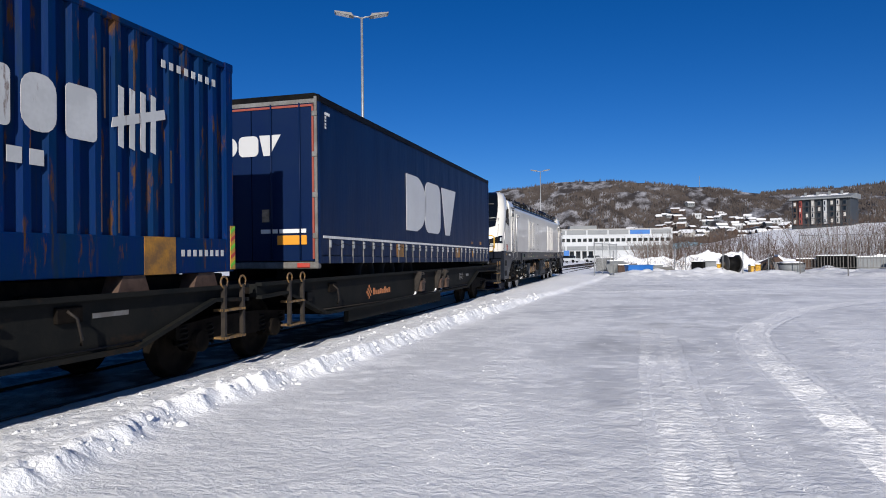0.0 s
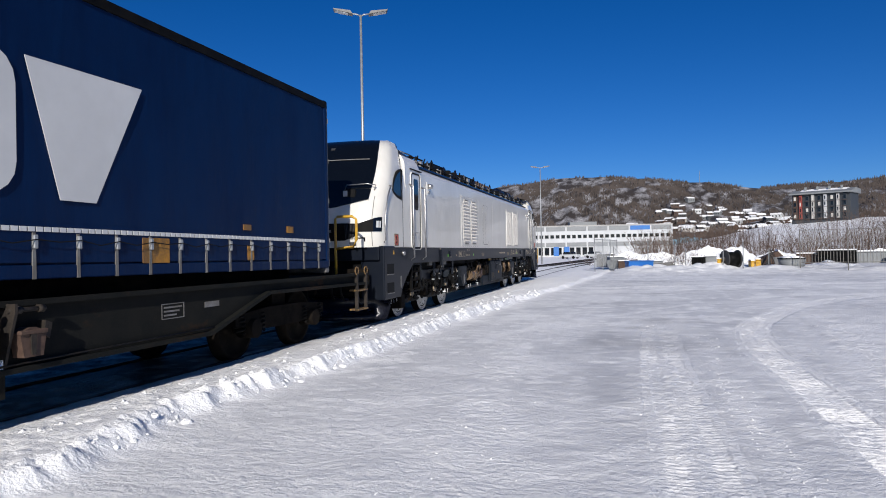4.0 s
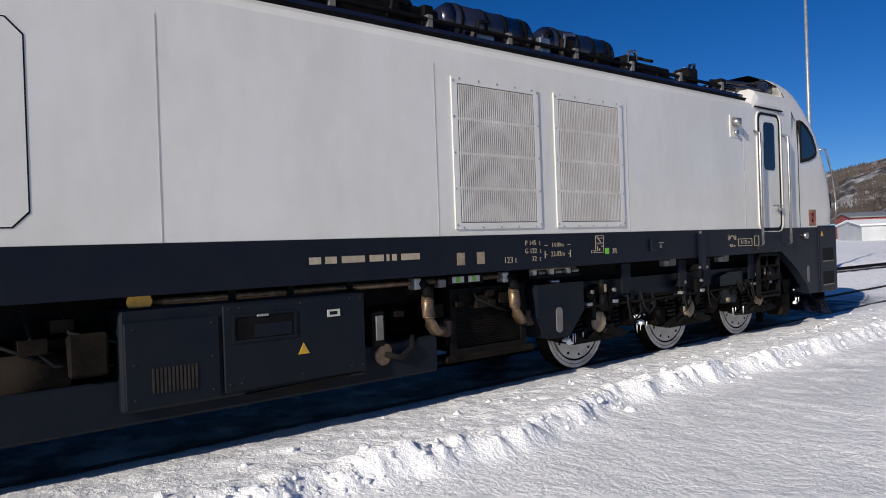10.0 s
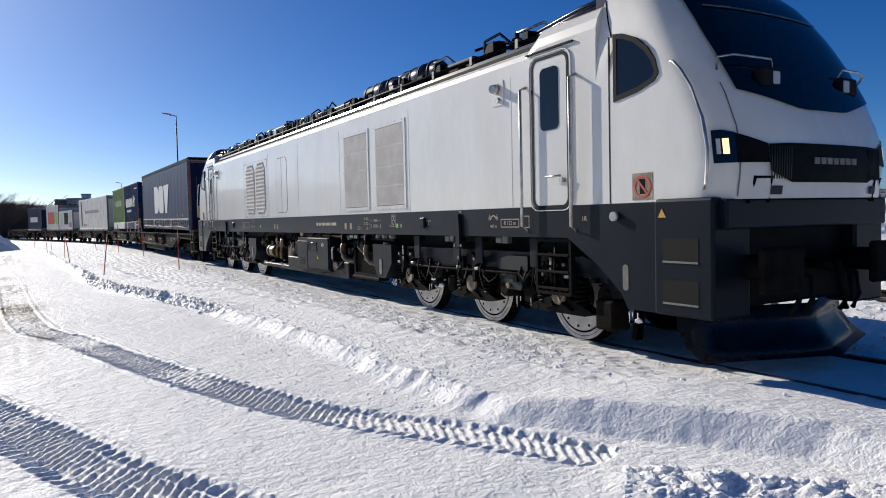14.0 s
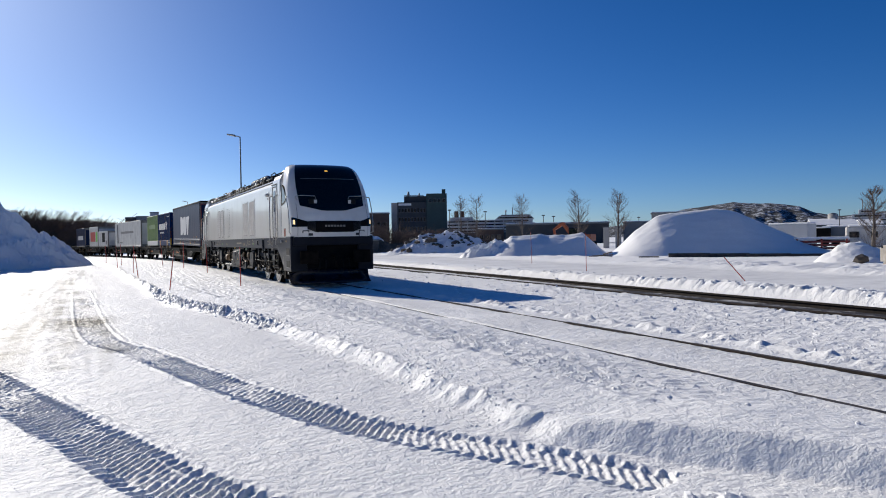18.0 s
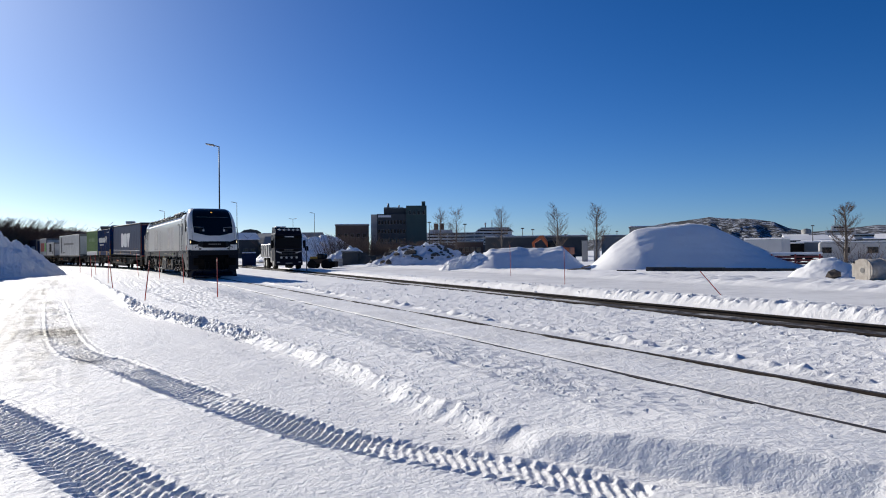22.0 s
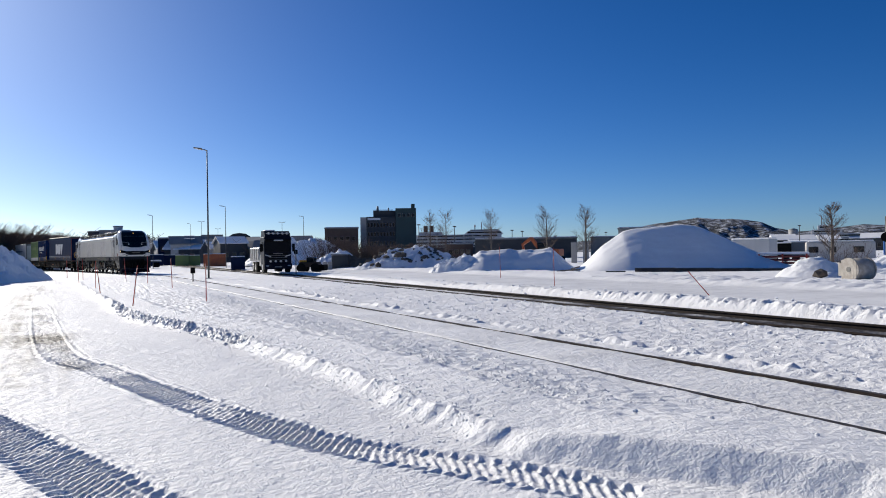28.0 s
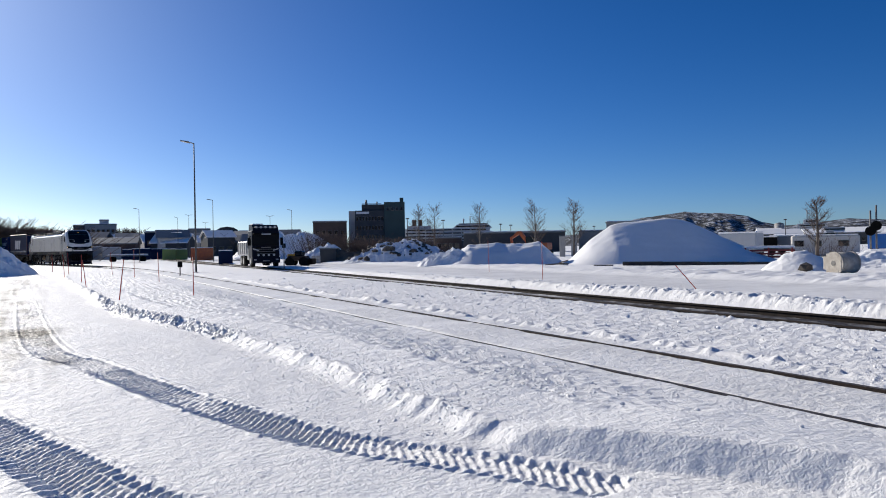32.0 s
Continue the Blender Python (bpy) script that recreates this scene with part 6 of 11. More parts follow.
        part("hatch_gap", hexa(bmesh.new(), *sorted((sg * LW, sg * (LW + 0.007))), -1.248, -1.232, 1.79, 3.1), "greyframe", h)
        # lettering on the sole bar; faces outwards on either side
        def txt(s, y, z, size, name="lettering", material="markings"):
            turn = pose(0, 0, 0, 90, 0, 90) if sg > 0 else pose(0, 0, 0, 90, 0, -90)
            text_part(name, s, size, Matrix.Translation((sg * (LW + 0.01), y, z)) @ turn, loco, material)
        for s, y, z, size in (("P 145  t", 3.81, 1.56, 0.074), ("G 122  t", 3.81, 1.475, 0.074), ("72  t", 3.86, 1.39, 0.074), ("123 t", 3.47, 1.39, 0.09),
                              ("14.00m", 4.2, 1.53, 0.066), ("23.02m", 4.2, 1.43, 0.076), ("3R", 5.2, 1.43, 0.085), ("2R", 7.08, 1.615, 0.075),
                              ("400 m", 7.92, 1.42, 0.062), ("R 122 m", 8.29, 1.46, 0.075), ("1R", 9.7, 1.5, 0.08), ("5R", -7.08, 1.615, 0.075), ("4R", -5.37, 1.43, 0.075), ("UIC", -4.93, 1.47, 0.13), ("KE - GP - E mZ", -3.96, 1.43, 0.07), ("REV", -3.97, 1.59, 0.05)):
            txt(s, y, z, size)
        Z0, Z1 = sorted((sg * (LW + 0.008), sg * (LW + 0.011)))
        for w0, w1 in ((1.16, 1.27), (1.31, 1.42), (1.47, 1.7), (1.75, 1.9), (1.93, 1.96), (1.99, 2.04), (2.09, 2.3)):
            part("number_bar", hexa(bmesh.new(), Z0, Z1, w0, w1, 1.447, 1.505), "markings", loco)
        for y0, y1, z0, z1, t in ((8.09, 8.49, 1.405, 1.515, 0.01), (8.56, 8.7, 1.4, 1.55, 0.01), (-5.07, -4.33, 1.39, 1.56, 0.008), (-4.78, -4.48, 1.39, 1.56, 0.005), (-4.03, -3.72, 1.555, 1.625, 0.006), (4.85, 5.0, 1.53, 1.62, 0.006), (4.85, 5.0, 1.42, 1.525, 0.006), (4.77, 4.83, 1.42, 1.45, 0.005)):
            part("marking_frame", frame_x(bmesh.new(), [(y0, z0), (y1, z0), (y1, z1), (y0, z1)], [(y0 + t, z0 + t), (y1 - t, z0 + t), (y1 - t, z1 - t), (y0 + t, z1 - t)], Z0, Z1), "markings", loco)
        for y0, y1, z0, z1 in ((4.91, 4.98, 1.585, 1.592), (4.88, 4.89, 1.44, 1.5), (4.91, 4.93, 1.44, 1.47), (4.95, 4.985, 1.49, 1.5), (6.08, 6.22, 1.5, 1.512), (3.99, 4.04, 1.525, 1.533), (4.36, 4.41, 1.525, 1.533), (3.99, 4.0, 1.39, 1.47), (4.0, 4.03, 1.426, 1.434), (4.4, 4.41, 1.39, 1.47), (4.37, 4.4, 1.426, 1.434)):
            part("marking_bar", hexa(bmesh.new(), Z0, Z1, y0, y1, z0, z1), "markings", loco)
        part("marking_wedge", prism_x(bmesh.new(), [(6.12, 1.44), (6.18, 1.44), (6.15, 1.5)], Z0, Z1), "markings", loco)
        part("marking_slash", prism_x(bmesh.new(), [(4.87, 1.6), (4.88, 1.61), (4.95, 1.55), (4.94, 1.54)], Z0, Z1), "markings", loco)
        n = 10
        bm = bmesh.new()
        for k in range(n):
            a0, a1 = math.pi * k / n, math.pi * (k + 1) / n
            prism_x(bm, [(7.92 + 0.1 * math.cos(a0), 1.5 + 0.085 * math.sin(a0)), (7.92 + 0.1 * math.cos(a1), 1.5 + 0.085 * math.sin(a1)), (7.92 + 0.075 * math.cos(a1), 1.5 + 0.06 * math.sin(a1)), (7.92 + 0.075 * math.cos(a0), 1.5 + 0.06 * math.sin(a0))], Z0, Z1)
        part("curve_mark", bm, "markings", loco)
        for k in (-1, 1):
            for t in (-35, 0, 35):
                c, d = math.cos(radians(t)), math.sin(radians(t))
                part("marking_bar", prism_x(bmesh.new(), [(7.92 + k * (0.07 + 0.14 * f) + q * -0.006 * 0 , 1.52 + d * k * 0.1 * (f * 2 - 1) + q * 0.007) for f, q in ((0.2, -1), (0.8, -1), (0.8, 1), (0.2, 1))], Z0, Z1), "markings", loco)
            part("marking_bar", hexa(bmesh.new(), Z0, Z1, 7.92 + k * 0.135 - 0.007, 7.92 + k * 0.135 + 0.007, 1.47, 1.6), "markings", loco)
        for ob in loco.children:
            if ob.name.startswith(("curve_mark", "marking_bar")) and all(abs(v.co.y - 7.92) < 0.3 and v.co.x * sg > 0 for v in ob.data.vertices):
                for v in ob.data.vertices:
                    v.co.y, v.co.z = 7.92 + (v.co.y - 7.92) * 0.62, 1.535 + (v.co.z - 1.53) * 0.62
        for y in (2.8, 3.06, -1.9, -1.66, -6.0):
            part("label_plate", hexa(bmesh.new(), Z0, Z1, y - 0.05, y + 0.05, 1.37, 1.49), "hub", loco, "small cream label")
        for y in (5.06, -6.3, -3.2):
            part("green_label", hexa(bmesh.new(), Z0, Z1, y - 0.035, y + 0.035, 1.4, 1.47), "green", loco)
        for y in (6.0, -6.1):
            b = bevel_box(*sorted((sg * LW, sg * (LW + 0.05))), y - 0.1, y + 0.06, 1.4, 1.56, 0.02)
            part("tail_bracket", b, "navy", loco)
    # underfloor equipment
    for sg in (1, -1):
        o = lambda p, q: sorted((sg * p, sg * q))
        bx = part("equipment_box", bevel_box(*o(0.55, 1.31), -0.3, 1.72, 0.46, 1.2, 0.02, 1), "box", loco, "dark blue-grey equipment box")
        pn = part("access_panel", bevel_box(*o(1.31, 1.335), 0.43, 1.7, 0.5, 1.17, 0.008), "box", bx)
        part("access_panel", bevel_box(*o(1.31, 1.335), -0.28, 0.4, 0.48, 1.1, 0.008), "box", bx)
        # flat black plate on the panel: the recess's shade as colour
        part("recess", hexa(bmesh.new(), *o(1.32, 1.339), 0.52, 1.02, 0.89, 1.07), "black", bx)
        part("recess_rim", frame_x(bmesh.new(), [(0.5, 0.87), (1.04, 0.87), (1.04, 1.09), (0.5, 1.09)], [(0.52, 0.89), (1.02, 0.89), (1.02, 1.07), (0.52, 1.07)], *o(1.33, 1.345)), "box", bx)
        part("recess_drawer", hexa(bmesh.new(), *o(1.335, 1.343), 0.68, 1.0, 0.9, 1.0), "box", bx)
        part("recess_latch", bevel_box(*o(1.335, 1.35), 0.7, 0.8, 1.06, 1.08, 0.004), "steel", bx)
        for y in (0.47, 0.56, 1.08, 1.55, 1.66):
            for z in (0.56, 1.14):
                part("panel_bolt", tube(bmesh.new(), (sg * 1.33, y, z), (sg * 1.342, y, z), 0.009, n=8), "ladder", bx)
        for y in (-0.22, 0.34):
            for z in (0.55, 0.8, 1.05):
                part("panel_bolt", tube(bmesh.new(), (sg * 1.33, y, z), (sg * 1.342, y, z), 0.009, n=8), "ladder", bx)
        part("maker_plate", frame_x(bmesh.new(), [(1.33, 1.0), (1.45, 1.0), (1.45, 1.06), (1.33, 1.06)], [(1.35, 1.015), (1.43, 1.015), (1.43, 1.045), (1.35, 1.045)], *o(1.333, 1.342)), "vent", bx)
        bm = bmesh.new()
        for k in range(12):
            hexa(bm, *o(1.33, 1.342), -0.1 + k * 0.028, -0.085 + k * 0.028, 0.58, 0.76)
        tagged(mesh_ob("slotted_plate", bm, "ladder", bx), kind="stuff")
        part("voltage_mark", prism_x(bmesh.new(), [(1.05, 0.72), (1.15, 0.72), (1.1, 0.81)], *o(1.333, 1.342)), "yellow", bx)
        part("belly_plate", bevel_box(*o(0.5, 1.24), -1.3, 2.58, 0.36, 0.7, 0.02), "box", loco)
        part("belly_edge", prism_x(bmesh.new(), [(0.6, 0.46), (1.7, 0.5), (1.3, 0.44), (1.1, 0.4)], *o(1.24, 1.32)), "black", loco)
        part("relay_box", bevel_box(*o(1.1, 1.3), 1.8, 1.94, 0.68, 1.0, 0.015), "black", loco)
        part("relay_face", bevel_box(*o(1.3, 1.315), 1.83, 1.91, 0.74, 0.96, 0.006), "greyframe", loco)
        part("horn_body", tube(bmesh.new(), (sg * 1.1, 1.9, 0.62), (sg * 1.27, 1.94, 0.6), 0.05, 0.1, n=14), "hose", loco, "bronze horn caked with snow")
        part("cable_loom", pipe(bmesh.new(), [(sg * 1.25, 1.95, 0.6), (sg * 1.28, 2.1, 0.55), (sg * 1.27, 2.25, 0.62), (sg * 1.2, 2.3, 0.72)], 0.03, 8), "rubber", loco)
        # radiator behind two braided hoses
        rad = part("radiator", hexa(bmesh.new(), *o(0.6, 1.16), 2.82, 3.8, 0.5, 1.11), "black", loco, "dark finned radiator")
        bm = bmesh.new()
        for k in range(22):
            hexa(bm, *o(1.15, 1.175), 2.86, 3.76, 0.52 + k * 0.026, 0.53 + k * 0.026)
        tagged(mesh_ob("cooling_block", bm, "grime", rad), kind="stuff")
        part("radiator_frame", frame_x(bmesh.new(), [(2.78, 0.46), (3.84, 0.46), (3.84, 1.13), (2.78, 1.13)], [(2.85, 0.53), (3.77, 0.53), (3.77, 1.07), (2.85, 1.07)], *o(1.12, 1.2)), "black", rad)
        part("radiator_sill", bevel_box(*o(1.0, 1.22), 2.7, 3.95, 0.4, 0.47, 0.02), "grime", loco)
        for y in (2.43, 3.58):
            bh = part("braided_hose", pipe(bmesh.new(), [(sg * 1.26, y + 0.02, 1.1), (sg * 1.29, y, 1.0), (sg * 1.3, y + 0.0, 0.92), (sg * 1.29, y + 0.03, 0.83), (sg * 1.26, y + 0.1, 0.765), (sg * 1.2, y + 0.2, 0.74), (sg * 1.12, y + 0.33, 0.74)], 0.058, 14), "hose", loco, "bronze braided hose")
            for k in range(9):
                t = k / 8
                part("braid_band", tube(bmesh.new(), (sg * (1.285 + 0.012 * t), y + 0.01, 1.06 - 0.16 * t), (sg * (1.285 + 0.012 * t), y + 0.01, 1.052 - 0.16 * t), 0.0605, n=14), "hose", bh)
            part("hose_elbow", pipe(bmesh.new(), [(sg * 1.2, y - 0.1, 1.22), (sg * 1.24, y - 0.03, 1.21), (sg * 1.265, y + 0.02, 1.15), (sg * 1.27, y + 0.02, 1.08)], 0.062, 12), "black", loco)
            part("hose_clamp", bevel_box(*o(1.16, 1.28), y - 0.13, y - 0.05, 1.16, 1.27, 0.012), "galv", loco)
            part("flange_plate", bevel_box(*o(1.1, 1.2), y + 0.28, y + 0.4, 0.66, 0.84, 0.02), "rust", loco)
        part("coolant_pipe", tube(bmesh.new(), (sg * 1.2, -0.2, 1.225), (sg * 1.2, 3.5, 1.225), 0.028, n=12), "hose", loco)
        for y in (0.55, 1.05, 1.62):
            part("pipe_hanger", hexa(bmesh.new(), *o(1.16, 1.24), y - 0.03, y + 0.03, 1.18, 1.29), "black", loco)
        ls = part("label_strip", bevel_box(*o(1.2, 1.27), 2.72, 3.18, 1.18, 1.27, 0.008), "black", loco)
        for y in (2.76, 2.97):
            part("gauge_label", hexa(bmesh.new(), *o(1.27, 1.275), y, y + 0.15, 1.195, 1.255), "vent", ls)
            part("gauge_mark", hexa(bmesh.new(), *o(1.274, 1.278), y + 0.05, y + 0.1, 1.2, 1.25), "green", ls)
        part("junction_box", bevel_box(*o(1.18, 1.26), 2.6, 2.7, 1.16, 1.24, 0.01), "greyframe", loco)
        # rack of small valves above the hopper
        rk = part("valve_rack", hexa(bmesh.new(), *o(1.14, 1.26), 3.85, 4.72, 1.17, 1.2), "black", loco)
        part("valve_rail", tube(bmesh.new(), (sg * 1.22, 3.9, 1.265), (sg * 1.22, 4.66, 1.265), 0.012, n=6), "hub", rk)
        for y in (3.92, 4.2, 4.48):
            part("valve", bevel_box(*o(1.18, 1.25), y, y + 0.07, 1.2, 1.27, 0.01), "vent", rk)
            part("valve_lever", bevel_box(*o(1.2, 1.26), y + 0.09, y + 0.2, 1.21, 1.25, 0.012), "greyframe", rk)
        # sand hopper with sight slot
        hp = part("sand_hopper", prism_x(bmesh.new(), [(3.92, 1.1), (3.92, 0.75), (4.1, 0.5), (4.42, 0.5), (4.68, 0.78), (4.68, 1.1)], *sorted((sg * 0.95, sg * 1.31))), "box", loco, "grey sand hopper with sight slot")
        part("sight_slot", prism_x(bmesh.new(), rounded(4.2, 4.3, 0.56, 0.84, 0.045), *sorted((sg * 1.3, sg * 1.32))), "greyframe", hp)
        part("filler_lid", tube(bmesh.new(), (sg * 1.2, 4.3, 1.1), (sg * 1.2, 4.3, 1.14), 0.07, n=12), "steel", hp)
        hp = part("sand_hopper", prism_x(bmesh.new(), [(-3.92, 1.1), (-3.92, 0.75), (-4.1, 0.5), (-4.42, 0.5), (-4.68, 0.78), (-4.68, 1.1)], *sorted((sg * 0.95, sg * 1.31))), "box", loco)
        part("sight_slot", prism_x(bmesh.new(), rounded(-4.3, -4.2, 0.56, 0.84, 0.045), *sorted((sg * 1.3, sg * 1.32))), "greyframe", hp)
        # engine auxiliaries between hopper and box
        part("filter_housing", tube(tube(bmesh.new(), (sg * 1.12, -2.9, 0.78), (sg * 1.12, -2.5, 0.78), 0.15, n=16), (sg * 1.12, -2.52, 0.78), (sg * 1.12, -2.44, 0.78), 0.18, n=16), "hose", loco, "bronze filter housing")
        part("filter_cap", tube(bmesh.new(), (sg * 1.12, -3.0, 0.78), (sg * 1.12, -2.9, 0.78), 0.17, n=16), "hose", loco)
        for y, z in ((-2.1, 1.1), (-1.75, 1.05)):
            part("exhaust_pipe", pipe(bmesh.new(), [(sg * 1.2, y, z + 0.12), (sg * 1.24, y - 0.02, z - 0.05), (sg * 1.22, y - 0.12, z - 0.28), (sg * 1.15, y - 0.3, z - 0.42), (sg * 1.0, y - 0.4, z - 0.45)], 0.055, 12), "hose", loco)
        part("pump_body", bevel_box(*sorted((sg * 0.9, sg * 1.2)), -1.45, -1.1, 0.62, 0.98, 0.05, 2), "rust", loco, "dusty brown pump")
        part("pump_motor", tube(bmesh.new(), (sg * 1.1, -1.0, 0.8), (sg * 1.1, -0.6, 0.8), 0.16, n=14), "grime", loco)
        part("air_cylinder", tube(bmesh.new(), (sg * 1.05, -3.85, 1.0), (sg * 1.05, -3.1, 1.0), 0.14, n=14), "black", loco)
        part("support_beam", bevel_box(*sorted((sg * 0.95, sg * 1.2)), -3.7, -0.4, 0.36, 0.46, 0.02), "box", loco)
        part("switch_box", bevel_box(*sorted((sg * 1.0, sg * 1.28)), -0.62, -0.36, 0.75, 1.05, 0.02), "grime", loco)
        part("warning_horn", tube(bmesh.new(), (sg * 1.2, -0.15, 1.24), (sg * 1.27, -0.15, 1.24), 0.06, 0.09), "yellow", loco)
        bm = bmesh.new()
        for k in range(26):
            rnd = random.Random(k + (7 if sg > 0 else 99))
            y, z = rnd.choice([rnd.uniform(-3.9, -0.5), rnd.uniform(1.9, 3.9)]), rnd.uniform(0.9, 1.25)
            d = rnd.uniform(0.04, 0.11)
            hexa(bm, *sorted((sg * 1.05, sg * rnd.uniform(1.15, 1.28))), y - d, y + d, z - d * 0.6, z + d * 0.6)
        tagged(mesh_ob("pipework", bm, "grime", loco), kind="stuff")
        bm = bmesh.new()
        for k in range(10):
            rnd = random.Random(k + 40)
            y = rnd.uniform(-3.8, 3.9)
            z = rnd.uniform(0.9, 1.2)
            pipe(bm, [(sg * 1.15, y, 1.27), (sg * 1.25, y + 0.05, z), (sg * 1.25, y + rnd.uniform(0.1, 0.5), z - 0.12), (sg * 1.1, y + rnd.uniform(0.3, 0.8), z - 0.2)], 0.014, 6)
        tagged(mesh_ob("cable_tangle", bm, "rubber", loco), kind="stuff")
        # snow and ice caught on the running gear
        bm = bmesh.new()
        rnd = random.Random(17)
        for y in (4.75, 4.62, 2.0, -1.9, -3.2, 10.3, -10.3, 9.75, 8.4, 6.05, -4.75, -6.1):
            for k in range(3):
                lump_mesh(bm, (sg * rnd.uniform(1.0, 1.2), y + rnd.gauss(0, 0.1), rnd.uniform(0.4, 0.62)), rnd.uniform(0.02, 0.055), rnd)
            for k in range(3):
                yy = y + rnd.gauss(0, 0.12)
                tube(bm, (sg * 1.2, yy, 0.5), (sg * 1.2, yy, 0.5 - rnd.uniform(0.05, 0.15)), 0.008, 0.002, 6)
        tagged(mesh_ob("caked_snow", bm, "snow", loco), kind="stuff")
    part("underframe", hexa(bmesh.new(), -0.9, 0.9, -9.6, 9.6, 1.02, 1.29), "black", loco)
    part("fuel_tank", bevel_box(-0.5, 0.5, -4.2, 3.9, 0.42, 1.1, 0.08, 2), "black", loco)
    # roof equipment
    part("roof_gutter", prism_y(bmesh.new(), [(1.24, 3.56), (1.24, 3.64), (1.18, 3.64), (1.18, 3.56)], -8.9, 8.9), "black", loco)
    part("roof_gutter", prism_y(bmesh.new(), [(-1.24, 3.56), (-1.24, 3.64), (-1.18, 3.64), (-1.18, 3.56)], -8.9, 8.9), "black", loco)
    for sg in (1, -1):
        for y0, y1 in ((3.0, 4.35), (4.5, 5.85)):
            tk = part("air_reservoir", tube(tube(tube(bmesh.new(), (sg * 0.86, y0 + 0.12, 3.92), (sg * 0.86, y1 - 0.12, 3.92), 0.2, n=18), (sg * 0.86, y0, 3.92), (sg * 0.86, y0 + 0.12, 3.92), 0.12, 0.2, 18), (sg * 0.86, y1 - 0.12, 3.92), (sg * 0.86, y1, 3.92), 0.2, 0.12, 18), "roofblue", loco, "glossy dark air reservoir")
            for f in (0.15, 0.4, 0.62, 0.85):
                y = y0 + (y1 - y0) * f
                part("strap", tube(bmesh.new(), (sg * 0.86, y - 0.02, 3.92), (sg * 0.86, y + 0.02, 3.92), 0.208, n=18), "black", tk)
        for y0, y1, z, c in ((-6.6, -5.2, 4.0, "black"), (-5.0, -3.4, 3.92, "roofblue"), (-3.2, -1.6, 4.02, "black"), (1.2, 2.9, 3.95, "black"), (6.0, 7.0, 3.9, "black")):
            part("roof_box", bevel_box(*sorted((sg * 0.3, sg * 1.05)), y0, y1, 3.72, z, 0.04, 2), c, loco)
        rb = part("resistor_bank", bevel_box(*sorted((sg * 0.4, sg * 1.05)), -1.4, 1.1, 3.72, 3.78, 0.02), "black", loco)
        for k in range(7):
            y = -1.3 + k * 0.36
            part("resistor_frame", bevel_box(*sorted((sg * 0.42, sg * 1.03)), y, y + 0.33 if k % 2 == 0 else y + 0.3, 3.78, 4.0 if k % 2 == 0 else 3.97, 0.015), "hub" if k % 3 == 1 else "roofblue", rb)
            part("resistor_fin", hexa(bmesh.new(), *sorted((sg * 0.44, sg * 1.06)), y + 0.1, y + 0.14, 3.8, 3.99), "rust", rb)
        part("roof_pipe", pipe(bmesh.new(), [(sg * 1.12, -8.6, 3.78), (sg * 1.13, -4, 3.8), (sg * 1.12, 0, 3.79), (sg * 1.13, 4, 3.8), (sg * 1.12, 8.6, 3.78)], 0.025), "black", loco)
        for k in range(16):
            y = -8.3 + k * 1.1
            part("pipe_clip", hexa(bmesh.new(), sg * 1.12 - 0.03, sg * 1.12 + 0.03, y - 0.03, y + 0.03, 3.72, 3.84), "greyframe", loco)
        bm = bmesh.new()
        for k in range(14):
            rnd = random.Random(200 + k)
            y = rnd.uniform(-8.3, 8.3)
            pipe(bm, [(sg * 1.0, y, 3.72), (sg * 1.05, y + 0.1, rnd.uniform(3.85, 4.08)), (sg * 1.0, y + 0.4, rnd.uniform(3.85, 4.1)), (sg * 0.8, y + 0.7, 3.75)], 0.018, 6)
        tagged(mesh_ob("roof_cabling", bm, "rubber", loco), kind="stuff")
    part("roof_cooler", bevel_box(-0.58, 0.58, 2.9, 6.1, 3.72, 4.08, 0.03, 2), "vent", loco, "pale roof cooler housing")
    part("roof_cooler", bevel_box(-0.5, 0.5, -6.4, -3.6, 3.72, 4.02, 0.03, 2), "roofblue", loco)
    for sg in (1, -1):
        rnd = random.Random(77)
        for k in range(26):   # clamps, junction boxes and bent pipes along the roof's edge
            y = -8.4 + 0.66 * k + rnd.uniform(-0.2, 0.2)
            h_ = rnd.uniform(0.06, 0.24)
            part("roof_fitting", bevel_box(*sorted((sg * rnd.uniform(0.8, 0.95), sg * 1.1)), y, y + rnd.uniform(0.08, 0.3), 3.72, 3.74 + h_, 0.012), rnd.choice(("black", "roofblue", "grime", "black", "steel")), loco)
            if k % 2 == 0:
                part("roof_bend", pipe(bmesh.new(), [(sg * 1.08, y, 3.74), (sg * 1.1, y + 0.05, 3.86 + h_ * 0.6), (sg * 1.02, y + 0.3, 3.9 + h_ * 0.7), (sg * 0.9, y + 0.5, 3.84), (sg * 0.8, y + 0.6, 3.74)], 0.022, 6), rnd.choice(("roofblue", "rubber", "steel")), loco)
    for e in (1, -1):
        # folded pantograph over each cab's end
        pg = part("pantograph_frame", bevel_box(-0.6, 0.6, 6.9 * e - 0.5, 6.9 * e + 0.5, 3.84, 3.9, 0.02), "black", loco, "folded black pantograph")
        bm = bmesh.new()
        for x in (-0.35, 0.35):
            pipe(bm, [(x, 6.6 * e, 3.95), (x * 0.8, 7.9 * e, 4.05), (x * 0.6, 8.5 * e, 4.08)], 0.025)
            pipe(bm, [(x * 0.6, 8.5 * e, 4.08), (x, 7.2 * e, 4.12), (x * 1.6, 6.8 * e, 4.14)], 0.02)
        part("arm", bm, "black", pg)
        bm = bmesh.new()
